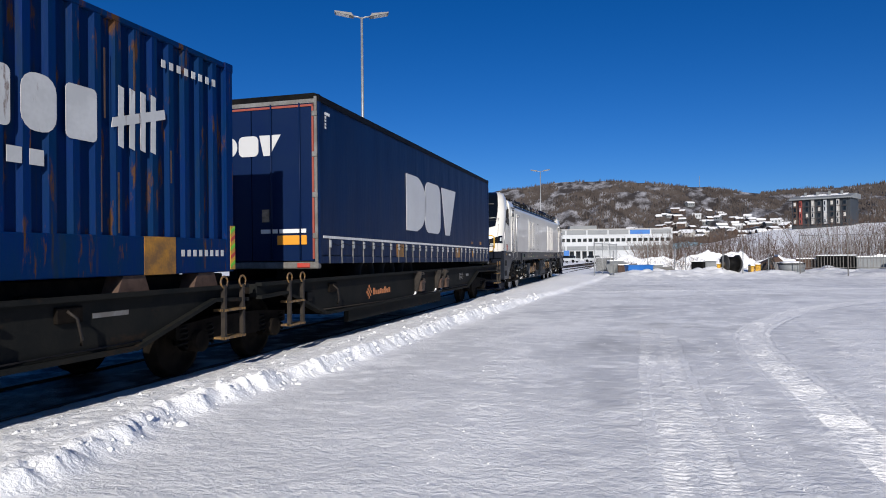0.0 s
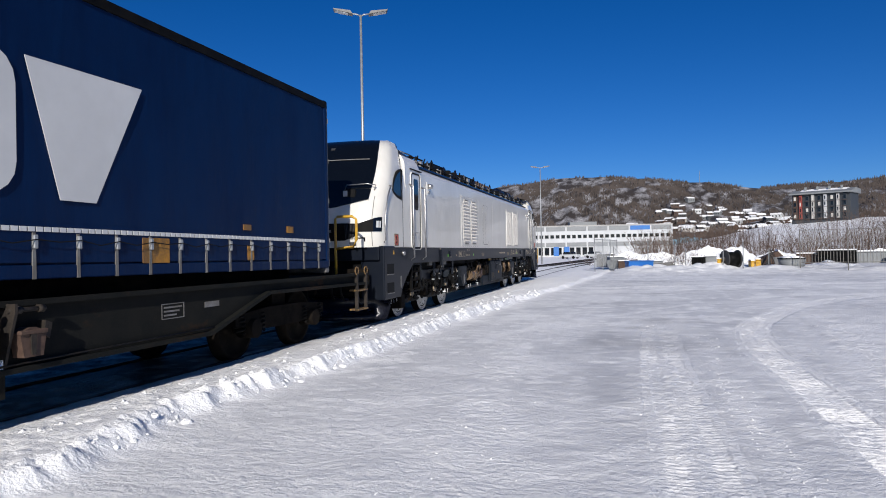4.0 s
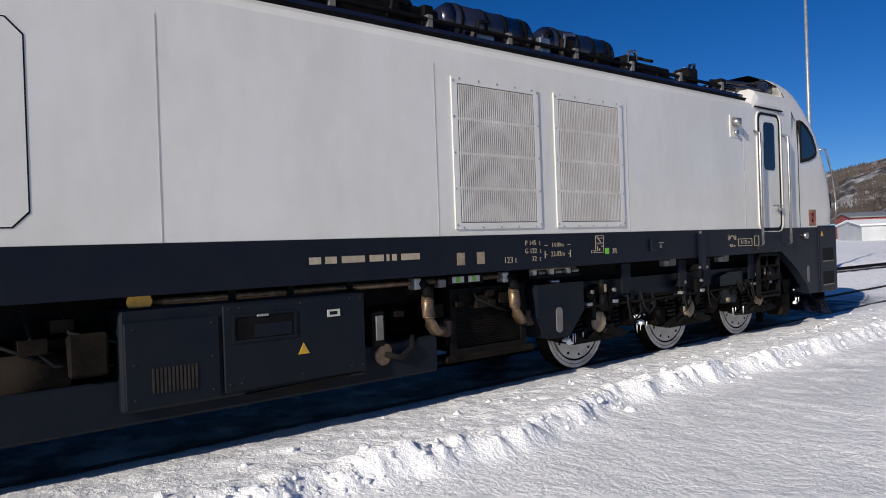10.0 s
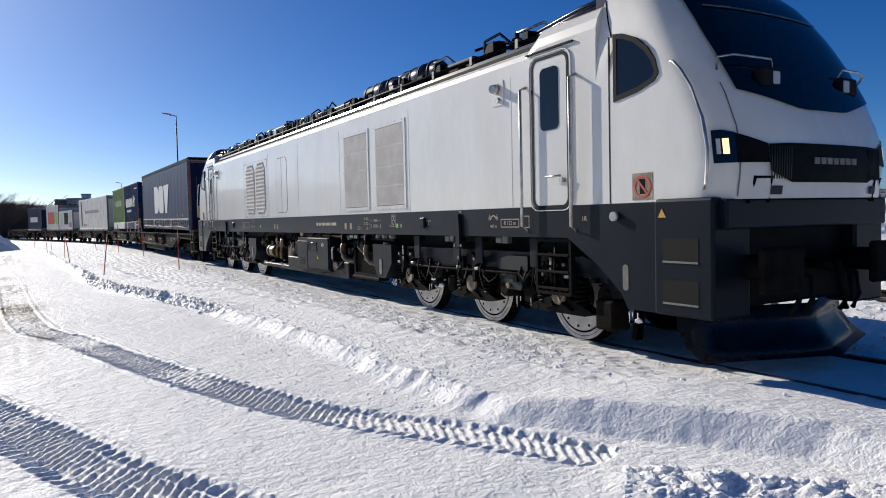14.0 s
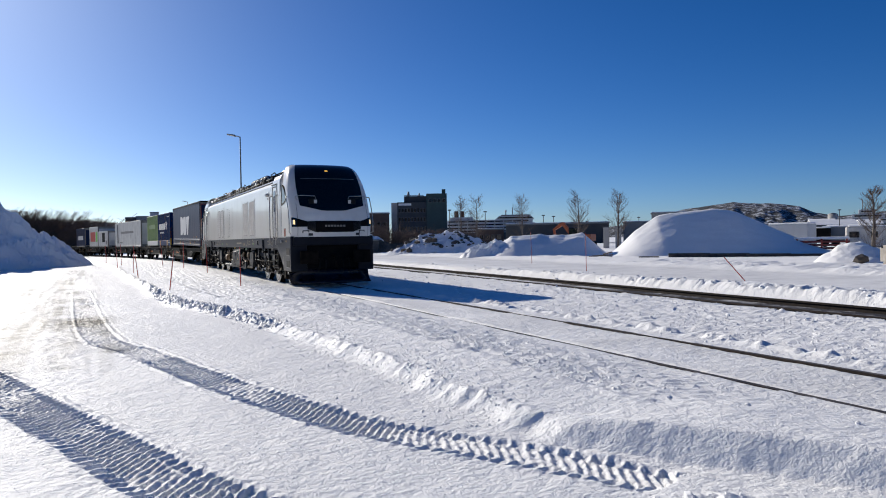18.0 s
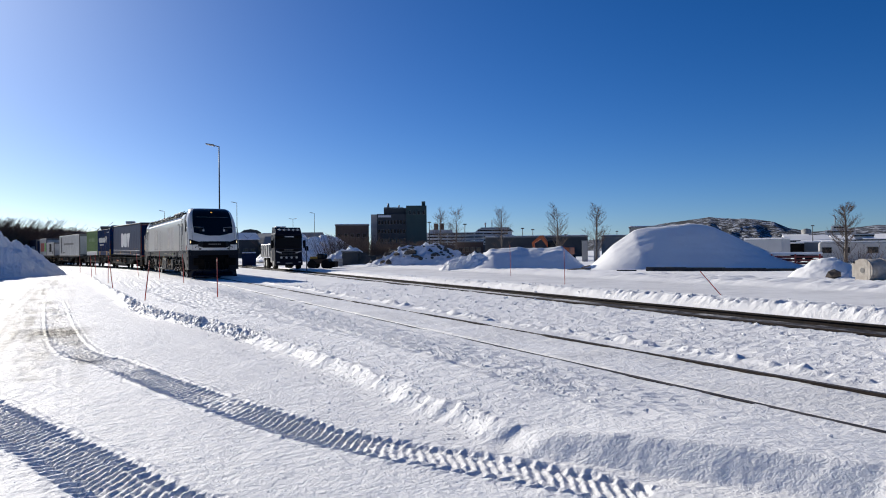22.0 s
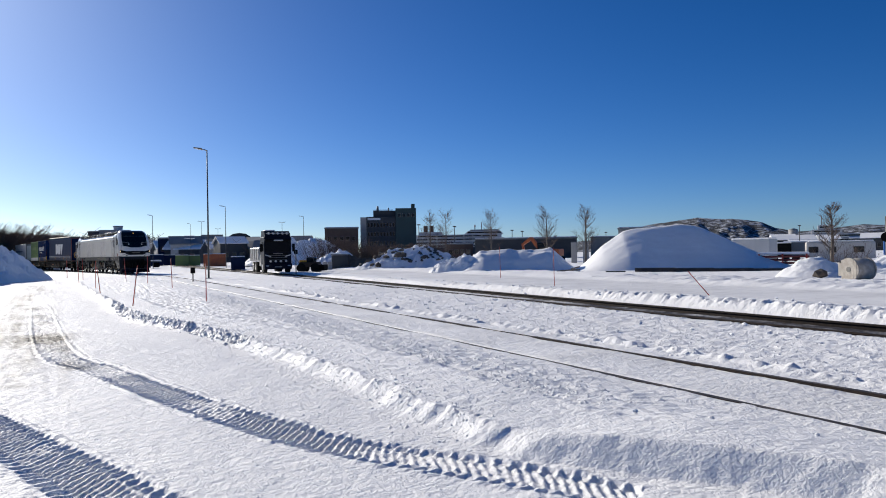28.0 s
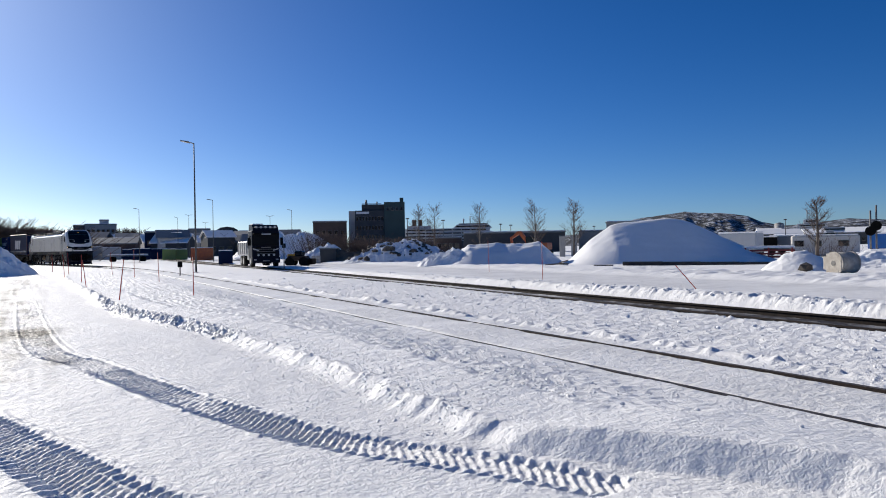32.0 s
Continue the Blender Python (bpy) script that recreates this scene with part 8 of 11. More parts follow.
def build_trailer():
    """The curtain-sided trailer in the pocket wagon."""
    tr = thing("semi_trailer", "dark blue curtain-sided semi-trailer with white print on a pocket wagon", "trailer")
    L, w, z0, z1 = 6.85, 1.27, 1.34, 4.23
    bm = bmesh.new()
    for s in (-1, 1):
        n = 60
        rows = []
        for k in range(n + 1):
            y = -L + 0.1 + (2 * L - 0.2) * k / n
            rows.append([bm.verts.new((s * (w + 0.012 * math.sin(k * 1.7) * math.sin(math.pi * q) + 0.004 * math.sin(k * 4.1 + q * 5)), y, z0 + 0.5 + (z1 - 0.12 - z0 - 0.5) * q)) for q in (0, 0.33, 0.66, 1)])
        for a, b in zip(rows, rows[1:]):
            for i in range(3):
                f = (a[i], b[i], b[i + 1], a[i + 1])
                bm.faces.new(f if s > 0 else f[::-1]).smooth = True
    part("curtain", bm, "tarp", tr, "dark blue tarpaulin curtain")
    part("core", hexa(bmesh.new(), -w + 0.06, w - 0.06, -L + 0.06, L - 0.06, z0 + 0.1, z1 - 0.05), "tarp", tr)
    bm = prism_y(bmesh.new(), [(w + 0.02, z1 - 0.13), (w + 0.02, z1 - 0.02), (w - 0.06, z1 + 0.02), (-w + 0.06, z1 + 0.02), (-w - 0.02, z1 - 0.02), (-w - 0.02, z1 - 0.13)], -L, L)
    part("roof", bm, "black", tr)
    for s in (-1, 1):
        bm = bmesh.new()
        n = 150
        for k in range(n):   # scalloped webbing along the curtain's hem
            y = -L + 0.15 + (2 * L - 0.3) * k / n
            hexa(bm, *sorted((s * (w + 0.004), s * (w + 0.02))), y, y + (2 * L - 0.3) / n * 0.8, z0 + 0.41, z0 + 0.455)
        tagged(mesh_ob("hem_webbing", bm, "logo_clean", tr), kind="stuff")
        part("lower_curtain", hexa(bmesh.new(), *sorted((s * (w - 0.01), s * (w + 0.008))), -L + 0.1, L - 0.1, z0 + 0.12, z0 + 0.5), "tarp", tr)
        part("chassis_rail", bevel_box(*sorted((s * (w - 0.1), s * (w + 0.015))), -L, L, z0 - 0.03, z0 + 0.1, 0.01), "tarp", tr, "dark blue chassis rail")
        for k in range(26):
            y = -L + 0.4 + (2 * L - 0.8) * k / 25
            part("strap", prism_x(bmesh.new(), [(y - 0.02, z0 - 0.03), (y + 0.02, z0 - 0.03), (y + 0.015, z0 + 0.4), (y - 0.015, z0 + 0.4)], *sorted((s * (w + 0.006), s * (w + 0.022)))), "greyframe", tr)
            part("buckle", bevel_box(*sorted((s * (w + 0.01), s * (w + 0.05))), y - 0.024, y + 0.024, z0 + 0.25, z0 + 0.38, 0.008), "galv", tr)
        for y, wide, za, zb in ((-2.95, 0.47, 0.1, 0.385), (2.2, 0.45, 0.1, 0.385), (4.3, 0.16, 0.12, 0.32), (4.2, 0.2, 0.54, 0.62), (5.4, 0.2, 0.54, 0.64)):
            part("reflector_plate", bevel_box(*sorted((s * (w + 0.006), s * (w + 0.018))), y, y + wide, z0 + za, z0 + zb, 0.004), "ochre", tr, "worn orange lifting-point plate")
        pts = []
        for k in range(51):   # cord threaded through the buckles
            pts.append((s * (w + 0.052), -L + 0.4 + (2 * L - 0.8) * k / 50, z0 + 0.335 - (0.035 + 0.015 * math.sin(k * 2.1) if k % 2 else 0)))
        part("buckle_cord", pipe(bmesh.new(), pts, 0.006, 5), "rubber", tr)
        for y in (-L, L - 0.1):
            part("corner_pillar", bevel_box(*sorted((s * (w - 0.1), s * (w + 0.018))), y, y + 0.1, z0, z1, 0.012), "tarp", tr)
        # brand print on the curtain as plain white shapes: a half-round block, a rounded block, a wedge
        X0, X1 = sorted((s * (w + 0.014), s * (w + 0.022)))
        sgn = s
        def yy(v):
            return sgn * v - 0.02
        def fl(pts):
            return [(yy(y), z) for y, z in pts]
        half_round = [(-2.25, 2.07), (-1.45, 2.07)] + [(-1.5 + 0.8 * math.cos(a), 2.75 + 0.66 * math.sin(a)) for a in [radians(-80 + 16 * k) for k in range(11)]] + [(-1.5, 3.41), (-2.25, 3.41)]
        lg = part("logo_shape", prism_x(bmesh.new(), fl(half_round), X0, X1), "logo_clean", tr)
        part("logo_shape", prism_x(bmesh.new(), fl(rounded(-0.78, 0.62, 2.07, 3.38, 0.3)), X0, X1), "logo_clean", tr)
        part("logo_shape", prism_x(bmesh.new(), fl([(0.72, 3.36), (1.1, 2.06), (1.55, 2.06), (2.24, 3.38)]), X0, X1), "logo_clean", tr)
        for k in range(4):   # corner mark of the curtain
            ya, za = -s * (L - 0.25), z1 - 0.32
            part("corner_mark", hexa(bmesh.new(), X0, X1, *sorted((ya + s * 0.05 * k, ya + s * (0.05 * k + 0.035))), za, za + 0.05), "logo_clean", tr)
            part("corner_mark", hexa(bmesh.new(), X0, X1, *sorted((ya, ya + s * 0.045)), za - 0.06 * (k + 1), za - 0.06 * k - 0.02), "logo_clean", tr)
        part("chassis_beam", hexa(bmesh.new(), *sorted((s * 0.4, s * 0.55)), -L + 0.1, L - 0.1, z0 - 0.3, z0 - 0.03), "grime", tr)
        for y in (-4.2, -2.9, -1.6):
            bm = bmesh.new()
            n = 26
            prof = [(0.62, 0.3), (0.64, 0.48), (0.72, 0.5), (0.98, 0.5), (1.05, 0.46), (1.05, 0.28), (0.98, 0.26)]
            rings = [[bm.verts.new((s * x, y + r * math.cos(2 * math.pi * k / n), 1.06 + r * math.sin(2 * math.pi * k / n))) for k in range(n)] for x, r in prof]
            for a, b in zip(rings, rings[1:]):
                for k in range(n):
                    bm.faces.new((a[k], a[(k + 1) % n], b[(k + 1) % n], b[k])).smooth = True
            bmesh.ops.recalc_face_normals(bm, faces=bm.faces)
            tyre = part("tyre", bm, "rubber", tr)
            part("rim", tube(bmesh.new(), (s * 0.9, y, 1.06), (s * 1.0, y, 1.06), 0.27, n=18), "grime", tyre)
    # rear doors with orange rim and bars
    for y, sg in ((-L, -1), (L, 1)):
        A, B = sorted((y, y + sg * 0.03))
        for x in (-w + 0.08, 0.01):
            part("rear_door", hexa(bmesh.new(), x, x + w - 0.09, A, B, z0 + 0.02, z1 - 0.14), "trailend", tr, "dark blue rear door")
        C, D = sorted((y + sg * 0.02, y + sg * 0.045))
        bm = bmesh.new()
        hexa(bm, -w + 0.06, -w + 0.095, C, D, z0 + 0.05, z1 - 0.18)
        hexa(bm, w - 0.095, w - 0.06, C, D, z0 + 0.05, z1 - 0.18)
        hexa(bm, -w + 0.06, w - 0.06, C, D, z1 - 0.215, z1 - 0.18)
        part("reflective_tape", bm, "tape", tr, "red-orange reflective tape")
        part("header_strip", hexa(bmesh.new(), -w + 0.05, w - 0.05, C, D, z1 - 0.16, z1 - 0.09), "greyframe", tr)
        for x in (-0.95, -0.4, 0.4, 0.95):
            part("locking_bar", tube(bmesh.new(), (x, y + sg * 0.06, z0 + 0.05), (x, y + sg * 0.06, z1 - 0.15), 0.015), "trailend", tr)
        d = -sg   # the print runs the way it is read
        def px(v):
            return v if sg < 0 else -v
        E0, E1 = sorted((y + sg * 0.03, y + sg * 0.036))
        hr = [(-0.72, 3.2), (-0.45, 3.2)] + [(-0.45 + 0.17 * math.cos(a_), 3.38 + 0.18 * math.sin(a_)) for a_ in [radians(-80 + 20 * k) for k in range(9)]] + [(-0.72, 3.56)]
        for pts in (hr, rounded(-0.25, 0.14, 3.2, 3.56, 0.09), [(0.16, 3.56), (0.24, 3.2), (0.36, 3.2), (0.58, 3.56)]):
            part("logo_shape", prism_y(bmesh.new(), [(px(x), z) for x, z in pts], E0, E1), "logo_clean", tr)
        for x0, x1 in ((0.18, 0.5), (0.54, 1.05)):
            part("code_bar", hexa(bmesh.new(), *sorted((px(x0), px(x1))), C, D + 0.001, z0 + 0.5, z0 + 0.57), "print", tr)
        part("orange_plate", hexa(bmesh.new(), *sorted((px(0.5), px(1.06))), C, D + 0.002, z0 + 0.3, z0 + 0.46), "orange", tr)
        part("data_plate", hexa(bmesh.new(), *sorted((px(0.2), px(0.34))), E0, E1, z0 + 0.7, z0 + 0.92), "hub", tr)
        part("grey_hatch", hexa(bmesh.new(), *sorted((px(-0.8), px(-0.6))), E0, E1, z0 + 0.6, z0 + 0.85), "greyframe", tr)
        part("door_frame", hexa(bmesh.new(), -w, -w + 0.05, C, D, z0, z1 - 0.05), "greyframe", tr)
        part("door_frame", hexa(bmesh.new(), w - 0.05, w, C, D, z0, z1 - 0.05), "greyframe", tr)
        for k in range(4):
            z = z0 + 0.4 + k * 0.7
            for x in (-w + 0.02, w - 0.06):
                part("hinge", bevel_box(x - 0.03, x + 0.07, *sorted((y + sg * 0.04, y + sg * 0.06)), z, z + 0.09, 0.008), "greyframe", tr)
        part("bumper", bevel_box(-w, w, *sorted((y - sg * 0.1, y + sg * 0.04)), z0 - 0.12, z0 + 0.0, 0.02), "greyframe", tr)
        for x in (-1.0, 1.0):
            part("tail_lamp", bevel_box(x - 0.12, x + 0.12, *sorted((y, y + sg * 0.06)), z0 - 0.1, z0 - 0.02, 0.01), "red", tr)
    for ob in tr.children_recursive:   # the trailer sits nose down in its pocket
        if ob.type == "MESH":
            for v in ob.data.vertices:
                v.co.z += 0.035 - 0.0085 * v.co.y
    ride(tr, -20.6)
    return tr


build_trailer()


def motions():
    """Keys the train along the line, and its wheels."""
    times = sorted({t for t, _ in RUN})
    for mv in MOVERS:
        ob, u, half = mv[0], mv[1], mv[2]
        c = mv[3] if len(mv) > 3 else u
        rows = []
        for t in times:
            m = on_line(at_time(t) + c, half)
            rows.append((t, m @ Matrix.Translation((0, u - c, 0))))
        walk(ob, rows)
    for ax, r, y in WHEELSETS:
        rows, t = [], 0.0
        s0 = at_time(0)
        while t < 32.001:
            turn = math.degrees((at_time(t) - s0) / r)
            rows.append((t, pose(0, y, r, -turn, 0, 0)))
            t = round(t + 2 / 15, 4)
        if rows[-1][0] < 32:
            rows.append((32.0, pose(0, y, r, -math.degrees((at_time(32) - s0) / r), 0, 0)))
        walk(ax, rows)


# ---- surroundings ----
def at(az, d, z=0.0):
    """A place by its bearing from the yard's middle (yaw from +y) and its distance."""
    return Vector((-math.sin(radians(az)) * d, math.cos(radians(az)) * d, z))


def facing(az, d, z=0.0, turn=0.0):
    """A pose there whose -y side looks back at the yard's middle."""
    p = at(az, d, z)
    return Matrix.Translation(p) @ pose(0, 0, 0, 0, 0, az + turn)


M["rock"] = mat("snowy_rock", (0.02, 0.023, 0.029), 0.9, col2=(0.36, 0.39, 0.45), scale=0.12, amount=-0.14, bump=1.0, bscale=0.12, detail=10, stretch=(1.0, 1.0, 2.2))
M["darkmast"] = mat("dark_grey_mast", (0.06, 0.062, 0.065), 0.6, col2=(0.09, 0.09, 0.09), scale=4, amount=0.4, spec=0.2)
ramp_ = [n for n in M["rock"].node_tree.nodes if n.type == "VALTORGB"][0]
ramp_.color_ramp.elements[0].position, ramp_.color_ramp.elements[1].position = 0.7, 0.755
M["brick"] = mat("dark_brick", (0.06, 0.04, 0.035), 0.85, col2=(0.08, 0.055, 0.045), scale=0.6, amount=0.5)
M["office"] = mat("dark_office_cladding", (0.022, 0.028, 0.034), 0.6, col2=(0.035, 0.04, 0.045), scale=0.3, amount=0.5)
M["teal"] = mat("dark_green_cladding", (0.01, 0.035, 0.035), 0.5, col2=(0.015, 0.05, 0.048), scale=0.3, amount=0.5)
M["concrete"] = mat("pale_concrete", (0.42, 0.41, 0.39), 0.8, col2=(0.33, 0.32, 0.3), scale=0.5, amount=0.5)
M["cladding"] = mat("white_cladding", (0.52, 0.53, 0.535), 0.6, col2=(0.44, 0.45, 0.455), scale=0.3, amount=0.5)
M["greyclad"] = mat("grey_cladding", (0.16, 0.17, 0.18), 0.6, col2=(0.21, 0.22, 0.22), scale=0.3, amount=0.5)
M["redclad"] = mat("red_cladding", (0.2, 0.035, 0.025), 0.6, col2=(0.26, 0.05, 0.035), scale=0.4, amount=0.5)
M["blueclad"] = mat("blue_cladding", (0.008, 0.11, 0.42), 0.5, col2=(0.015, 0.13, 0.38), scale=0.5, amount=0.5)
M["twig"] = mat("bare_twigs", (0.09, 0.06, 0.045), 0.9, col2=(0.14, 0.095, 0.07), scale=3, amount=0.5)
M["bark"] = mat("grey_bark", (0.1, 0.08, 0.065), 0.9, col2=(0.17, 0.145, 0.12), scale=5, amount=0.5, bump=0.3)
M["wood"] = mat("weathered_wood", (0.33, 0.27, 0.2), 0.8, col2=(0.22, 0.17, 0.12), scale=4, amount=0.5, bump=0.2)
M["palewood"] = mat("bleached_boards", (0.5, 0.46, 0.4), 0.8, col2=(0.36, 0.32, 0.27), scale=5, amount=0.5, bump=0.2)
M["darkwood"] = mat("tarred_beam", (0.02, 0.02, 0.025), 0.8, col2=(0.05, 0.045, 0.04), scale=4, amount=0.4)
M["soil"] = mat("frozen_soil", (0.06, 0.05, 0.042), 0.95, col2=(0.1, 0.085, 0.07), scale=1.5, amount=0.5, bump=0.5, bscale=8)
M["truckblue"] = mat("dark_blue_cab_paint", (0.004, 0.006, 0.015), 0.45, spec=0.12)
M["truckglass"] = mat("dark_cab_glass", (0.004, 0.006, 0.009), 0.25, spec=0.08)
M["alu"] = mat("dull_aluminium", (0.45, 0.45, 0.44), 0.4, 0.7, col2=(0.35, 0.34, 0.33), scale=3, amount=0.5)
M["caravan"] = mat("off_white_panel", (0.6, 0.58, 0.53), 0.5, col2=(0.5, 0.47, 0.42), scale=1, amount=0.5)
M["digger"] = mat("orange_machine_paint", (0.5, 0.13, 0.03), 0.5, col2=(0.35, 0.09, 0.03), scale=2, amount=0.5)


def lamp_post(p, h, arms, label, turn=0.0, size=1.0, paint="galv"):
    """A tapered galvanised mast with flat lamp heads."""
    lp = thing("street_lamp", label, "street lamp", Matrix.Translation(p) @ pose(0, 0, 0, 0, 0, turn), group="yard lamps")
    part("mast", tube(bmesh.new(), (0, 0, -0.3), (0, 0, h), 0.09 * size, 0.05 * size, 12), paint, lp)
    part("base_plate", bevel_box(-0.2, 0.2, -0.2, 0.2, -0.05, 0.04, 0.01), "galv", lp)
    for a in arms:
        part("arm", pipe(bmesh.new(), [(0, 0, h - 0.05), (a * 0.15, 0, h + 0.02), (a * 0.45, 0, h + 0.06)], 0.035), "galv", lp)
        hd = part("lamp_head", prism_y(bmesh.new(), [(a * 0.35 * size, h + 0.0), (a * 1.15 * size, h + 0.16 * size), (a * 1.18 * size, h + 0.22 * size), (a * 0.45 * size, h + 0.14 * size)], -0.2, 0.2), "greyframe", lp)
        part("lens", prism_y(bmesh.new(), [(a * 0.55 * size, h + 0.02 * size), (a * 1.1 * size, h + 0.13 * size), (a * 1.1 * size, h + 0.15 * size), (a * 0.55 * size, h + 0.04 * size)], -0.16, 0.16), "lens", hd)
    return lp


lamp_post(at(23.5, 30.7), 12.0, (1, -1), "tall galvanised yard lamp with two flat heads", 23.5)
lamp_post(at(9.05, 87, -0.2), 12.0, (1, -1), "tall galvanised yard lamp with two flat heads", 9)
lamp_post(at(170.25, 51), 8.9, (-1,), "dark grey yard lamp with one flat head", 170, 0.75, "darkmast")
for az, d, h, arms in ((174.3, 120, 8.4, (-1,)), (171.6, 170, 9.3, (-1,)), (170.8, 170, 9.8, (1, -1)), (169.6, 210, 9.6, (1, -1)), (169.0, 105, 8.9, (-1,)), (164.7, 150, 8.6, (1, -1)), (163.0, 125, 8.5, (-1,))):
    lamp_post(at(az, d, -0.25), h, arms, "tall slim dark grey yard lamp", az, 0.7, "darkmast")


def windows(parent, rows, x0, x1, z0, dz, n, w, h, y=-0.02, pane="glass"):
    for r in range(rows):
        for k in range(n):
            x = x0 + (x1 - x0) * (k + 0.5) / n
            wd = part("window", prism_y(bmesh.new(), [(x - w / 2, z0 + r * dz), (x + w / 2, z0 + r * dz), (x + w / 2, z0 + r * dz + h), (x - w / 2, z0 + r * dz + h)], y - 0.06, y + 0.05), "greyframe", parent)
            part("pane", prism_y(bmesh.new(), [(x - w / 2 + 0.08, z0 + r * dz + 0.08), (x + w / 2 - 0.08, z0 + r * dz + 0.08), (x + w / 2 - 0.08, z0 + r * dz + h - 0.08), (x - w / 2 + 0.08, z0 + r * dz + h - 0.08)], y - 0.09, y + 0.02), pane, wd)


def plain_house(name, m, wx, wy, h, roof, wall, label, rows=0, cols=0, snow=True, win=(1.2, 1.3), wz=1.0, dz=2.8, flat=False):
    """A house: walls, a roof with snow on it, windows on the near side."""
    b = thing(name, label, "building", m, group="buildings round the yard")
    part("wall", bevel_box(-wx / 2, wx / 2, 0, wy, -1.5, h, 0.04), wall, b)
    if flat:
        part("roof", bevel_box(-wx / 2 - 0.2, wx / 2 + 0.2, -0.2, wy + 0.2, h, h + 0.3, 0.05), "greyclad", b)
        part("roof_snow", bevel_box(-wx / 2, wx / 2, 0, wy, h + 0.3, h + 0.5, 0.08), "snow", b)
    else:
        part("gable", prism_x(bmesh.new(), [(0, h), (wy, h), (wy / 2, h + roof)], -wx / 2, wx / 2), wall, b)
        t = 0.25
        part("roof", prism_x(bmesh.new(), [(-0.5, h - 0.12), (wy / 2, h + roof + 0.05), (wy + 0.5, h - 0.12), (wy + 0.5, h + t - 0.12), (wy / 2, h + roof + t + 0.05), (-0.5, h + t - 0.12)], -wx / 2 - 0.4, wx / 2 + 0.4), "snow" if snow else "greyclad", b)
    if rows:
        windows(b, rows, -wx / 2 + 0.5, wx / 2 - 0.5, wz, dz, cols, win[0], win[1])
    return b


# -- towards the hill --
def hill(name, label, az0, az1, dist, crest, foot, depth, mat_, seed, n=120, m_=26, rough=1.0):
    """A ridge seen over a span of bearings; crest and foot are heights by bearing."""
    xs = np.linspace(az0, az1, n)
    vs, fs = [], []
    for i, a in enumerate(xs):
        for j in range(m_):
            q = j / (m_ - 1)
            d = dist - depth * (1 - q)
            zc, zf = np.interp(a, [c[0] for c in crest], [c[1] for c in crest]), np.interp(a, [c[0] for c in foot], [c[1] for c in foot])
            z = zf + (zc - zf) * (q ** 1.25)
            k = rough * math.sin(math.pi * min(q * 1.1, 1)) + 0.2 * rough
            nz = noise.fractal(Vector((a * 0.35 + seed, q * 3.0, seed)), 1.0, 2.0, 6)
            p = at(a, d, z + nz * k * (zc - zf) * 0.16)
            vs.append(p)
    for i in range(n - 1):
        for j in range(m_ - 1):
            fs.append((i * m_ + j, (i + 1) * m_ + j, (i + 1) * m_ + j + 1, i * m_ + j + 1))
    me = bpy.data.meshes.new(name)
    me.from_pydata([tuple(v) for v in vs], [], fs)
    me.polygons.foreach_set("use_smooth", [True] * len(me.polygons))
    me.materials.append(M[mat_])
    return tagged(new(name, me), label, "hill", kind="structure")


M["farwood"] = mat("far_bare_trees", (0.033, 0.025, 0.021), 0.95, col2=(0.075, 0.06, 0.052), scale=0.02, amount=0.5)
M["forest"] = mat("bare_forest_hill", (0.034, 0.026, 0.022), 0.95, col2=(0.5, 0.49, 0.5), scale=0.085, amount=-0.18, bump=1.0, bscale=0.3, detail=9, stretch=(1.0, 0.22, 1.0))
HD = 1150
CREST = [(-40, 60), (-20, 95), (-15.4, 97), (-13, 92), (-10.6, 94), (-7.4, 90), (-3.3, 102), (0.5, 113), (3.5, 119), (5.9, 119), (8.9, 116), (12.1, 108), (13.5, 100), (15, 104), (16.5, 108), (18.6, 100), (24, 80), (40, 50)]
hill("hill_backdrop", "brown wooded hillside patched with snow", -40, 45, HD, CREST, [(-40, 14), (45, 6)], 520, "forest", 3.0, 200, 40)


def far_woods():
    """Bare trees over the hillside, as thin upright tufts."""
    rnd = random.Random(8)
    vs, fs = [], []
    for _ in range(44000):
        a = rnd.uniform(-22, 24)
        q = rnd.random() ** 0.8
        if noise.noise(Vector((a * 0.5, q * 5, 2.0))) < -0.12:
            continue
        zc = np.interp(a, [c[0] for c in CREST], [c[1] for c in CREST])
        zf = np.interp(a, [-40, 45], [14, 6])
        d = HD - 520 * (1 - q)
        k = math.sin(math.pi * min(q * 1.1, 1)) + 0.12
        nz = noise.fractal(Vector((a * 0.35 + 3.0, q * 3.0, 3.0)), 1.0, 2.0, 6)
        z = zf + (zc - zf) * q ** 1.25 + nz * k * (zc - zf) * 0.16
        p = at(a, d, z - 0.5)
        h = rnd.uniform(2.2, 5.4)
        w = rnd.uniform(0.3, 0.8)
        r = Vector((math.cos(radians(a)), math.sin(radians(a)), 0)) * w
        i = len(vs)
        f = at(a, w * 0.8) - at(a, 0)
        vs += [tuple(p - r), tuple(p + r), tuple(p + f), tuple(p - r * 0.5 + Vector((0, 0, h * 0.7))), tuple(p + r * 0.4 + Vector((0, 0, h * 0.8))), tuple(p + Vector((0, 0, h)))]
        fs += [(i, i + 1, i + 4), (i, i + 4, i + 3), (i + 3, i + 4, i + 5), (i + 1, i + 2, i + 4), (i + 2, i, i + 3)]
    me = bpy.data.meshes.new("far_woods")
    me.from_pydata(vs, [], fs)
    me.materials.append(M["farwood"])
    tagged(new("far_woods", me), "bare brown birch woods on the hillside", "trees", kind="stuff")


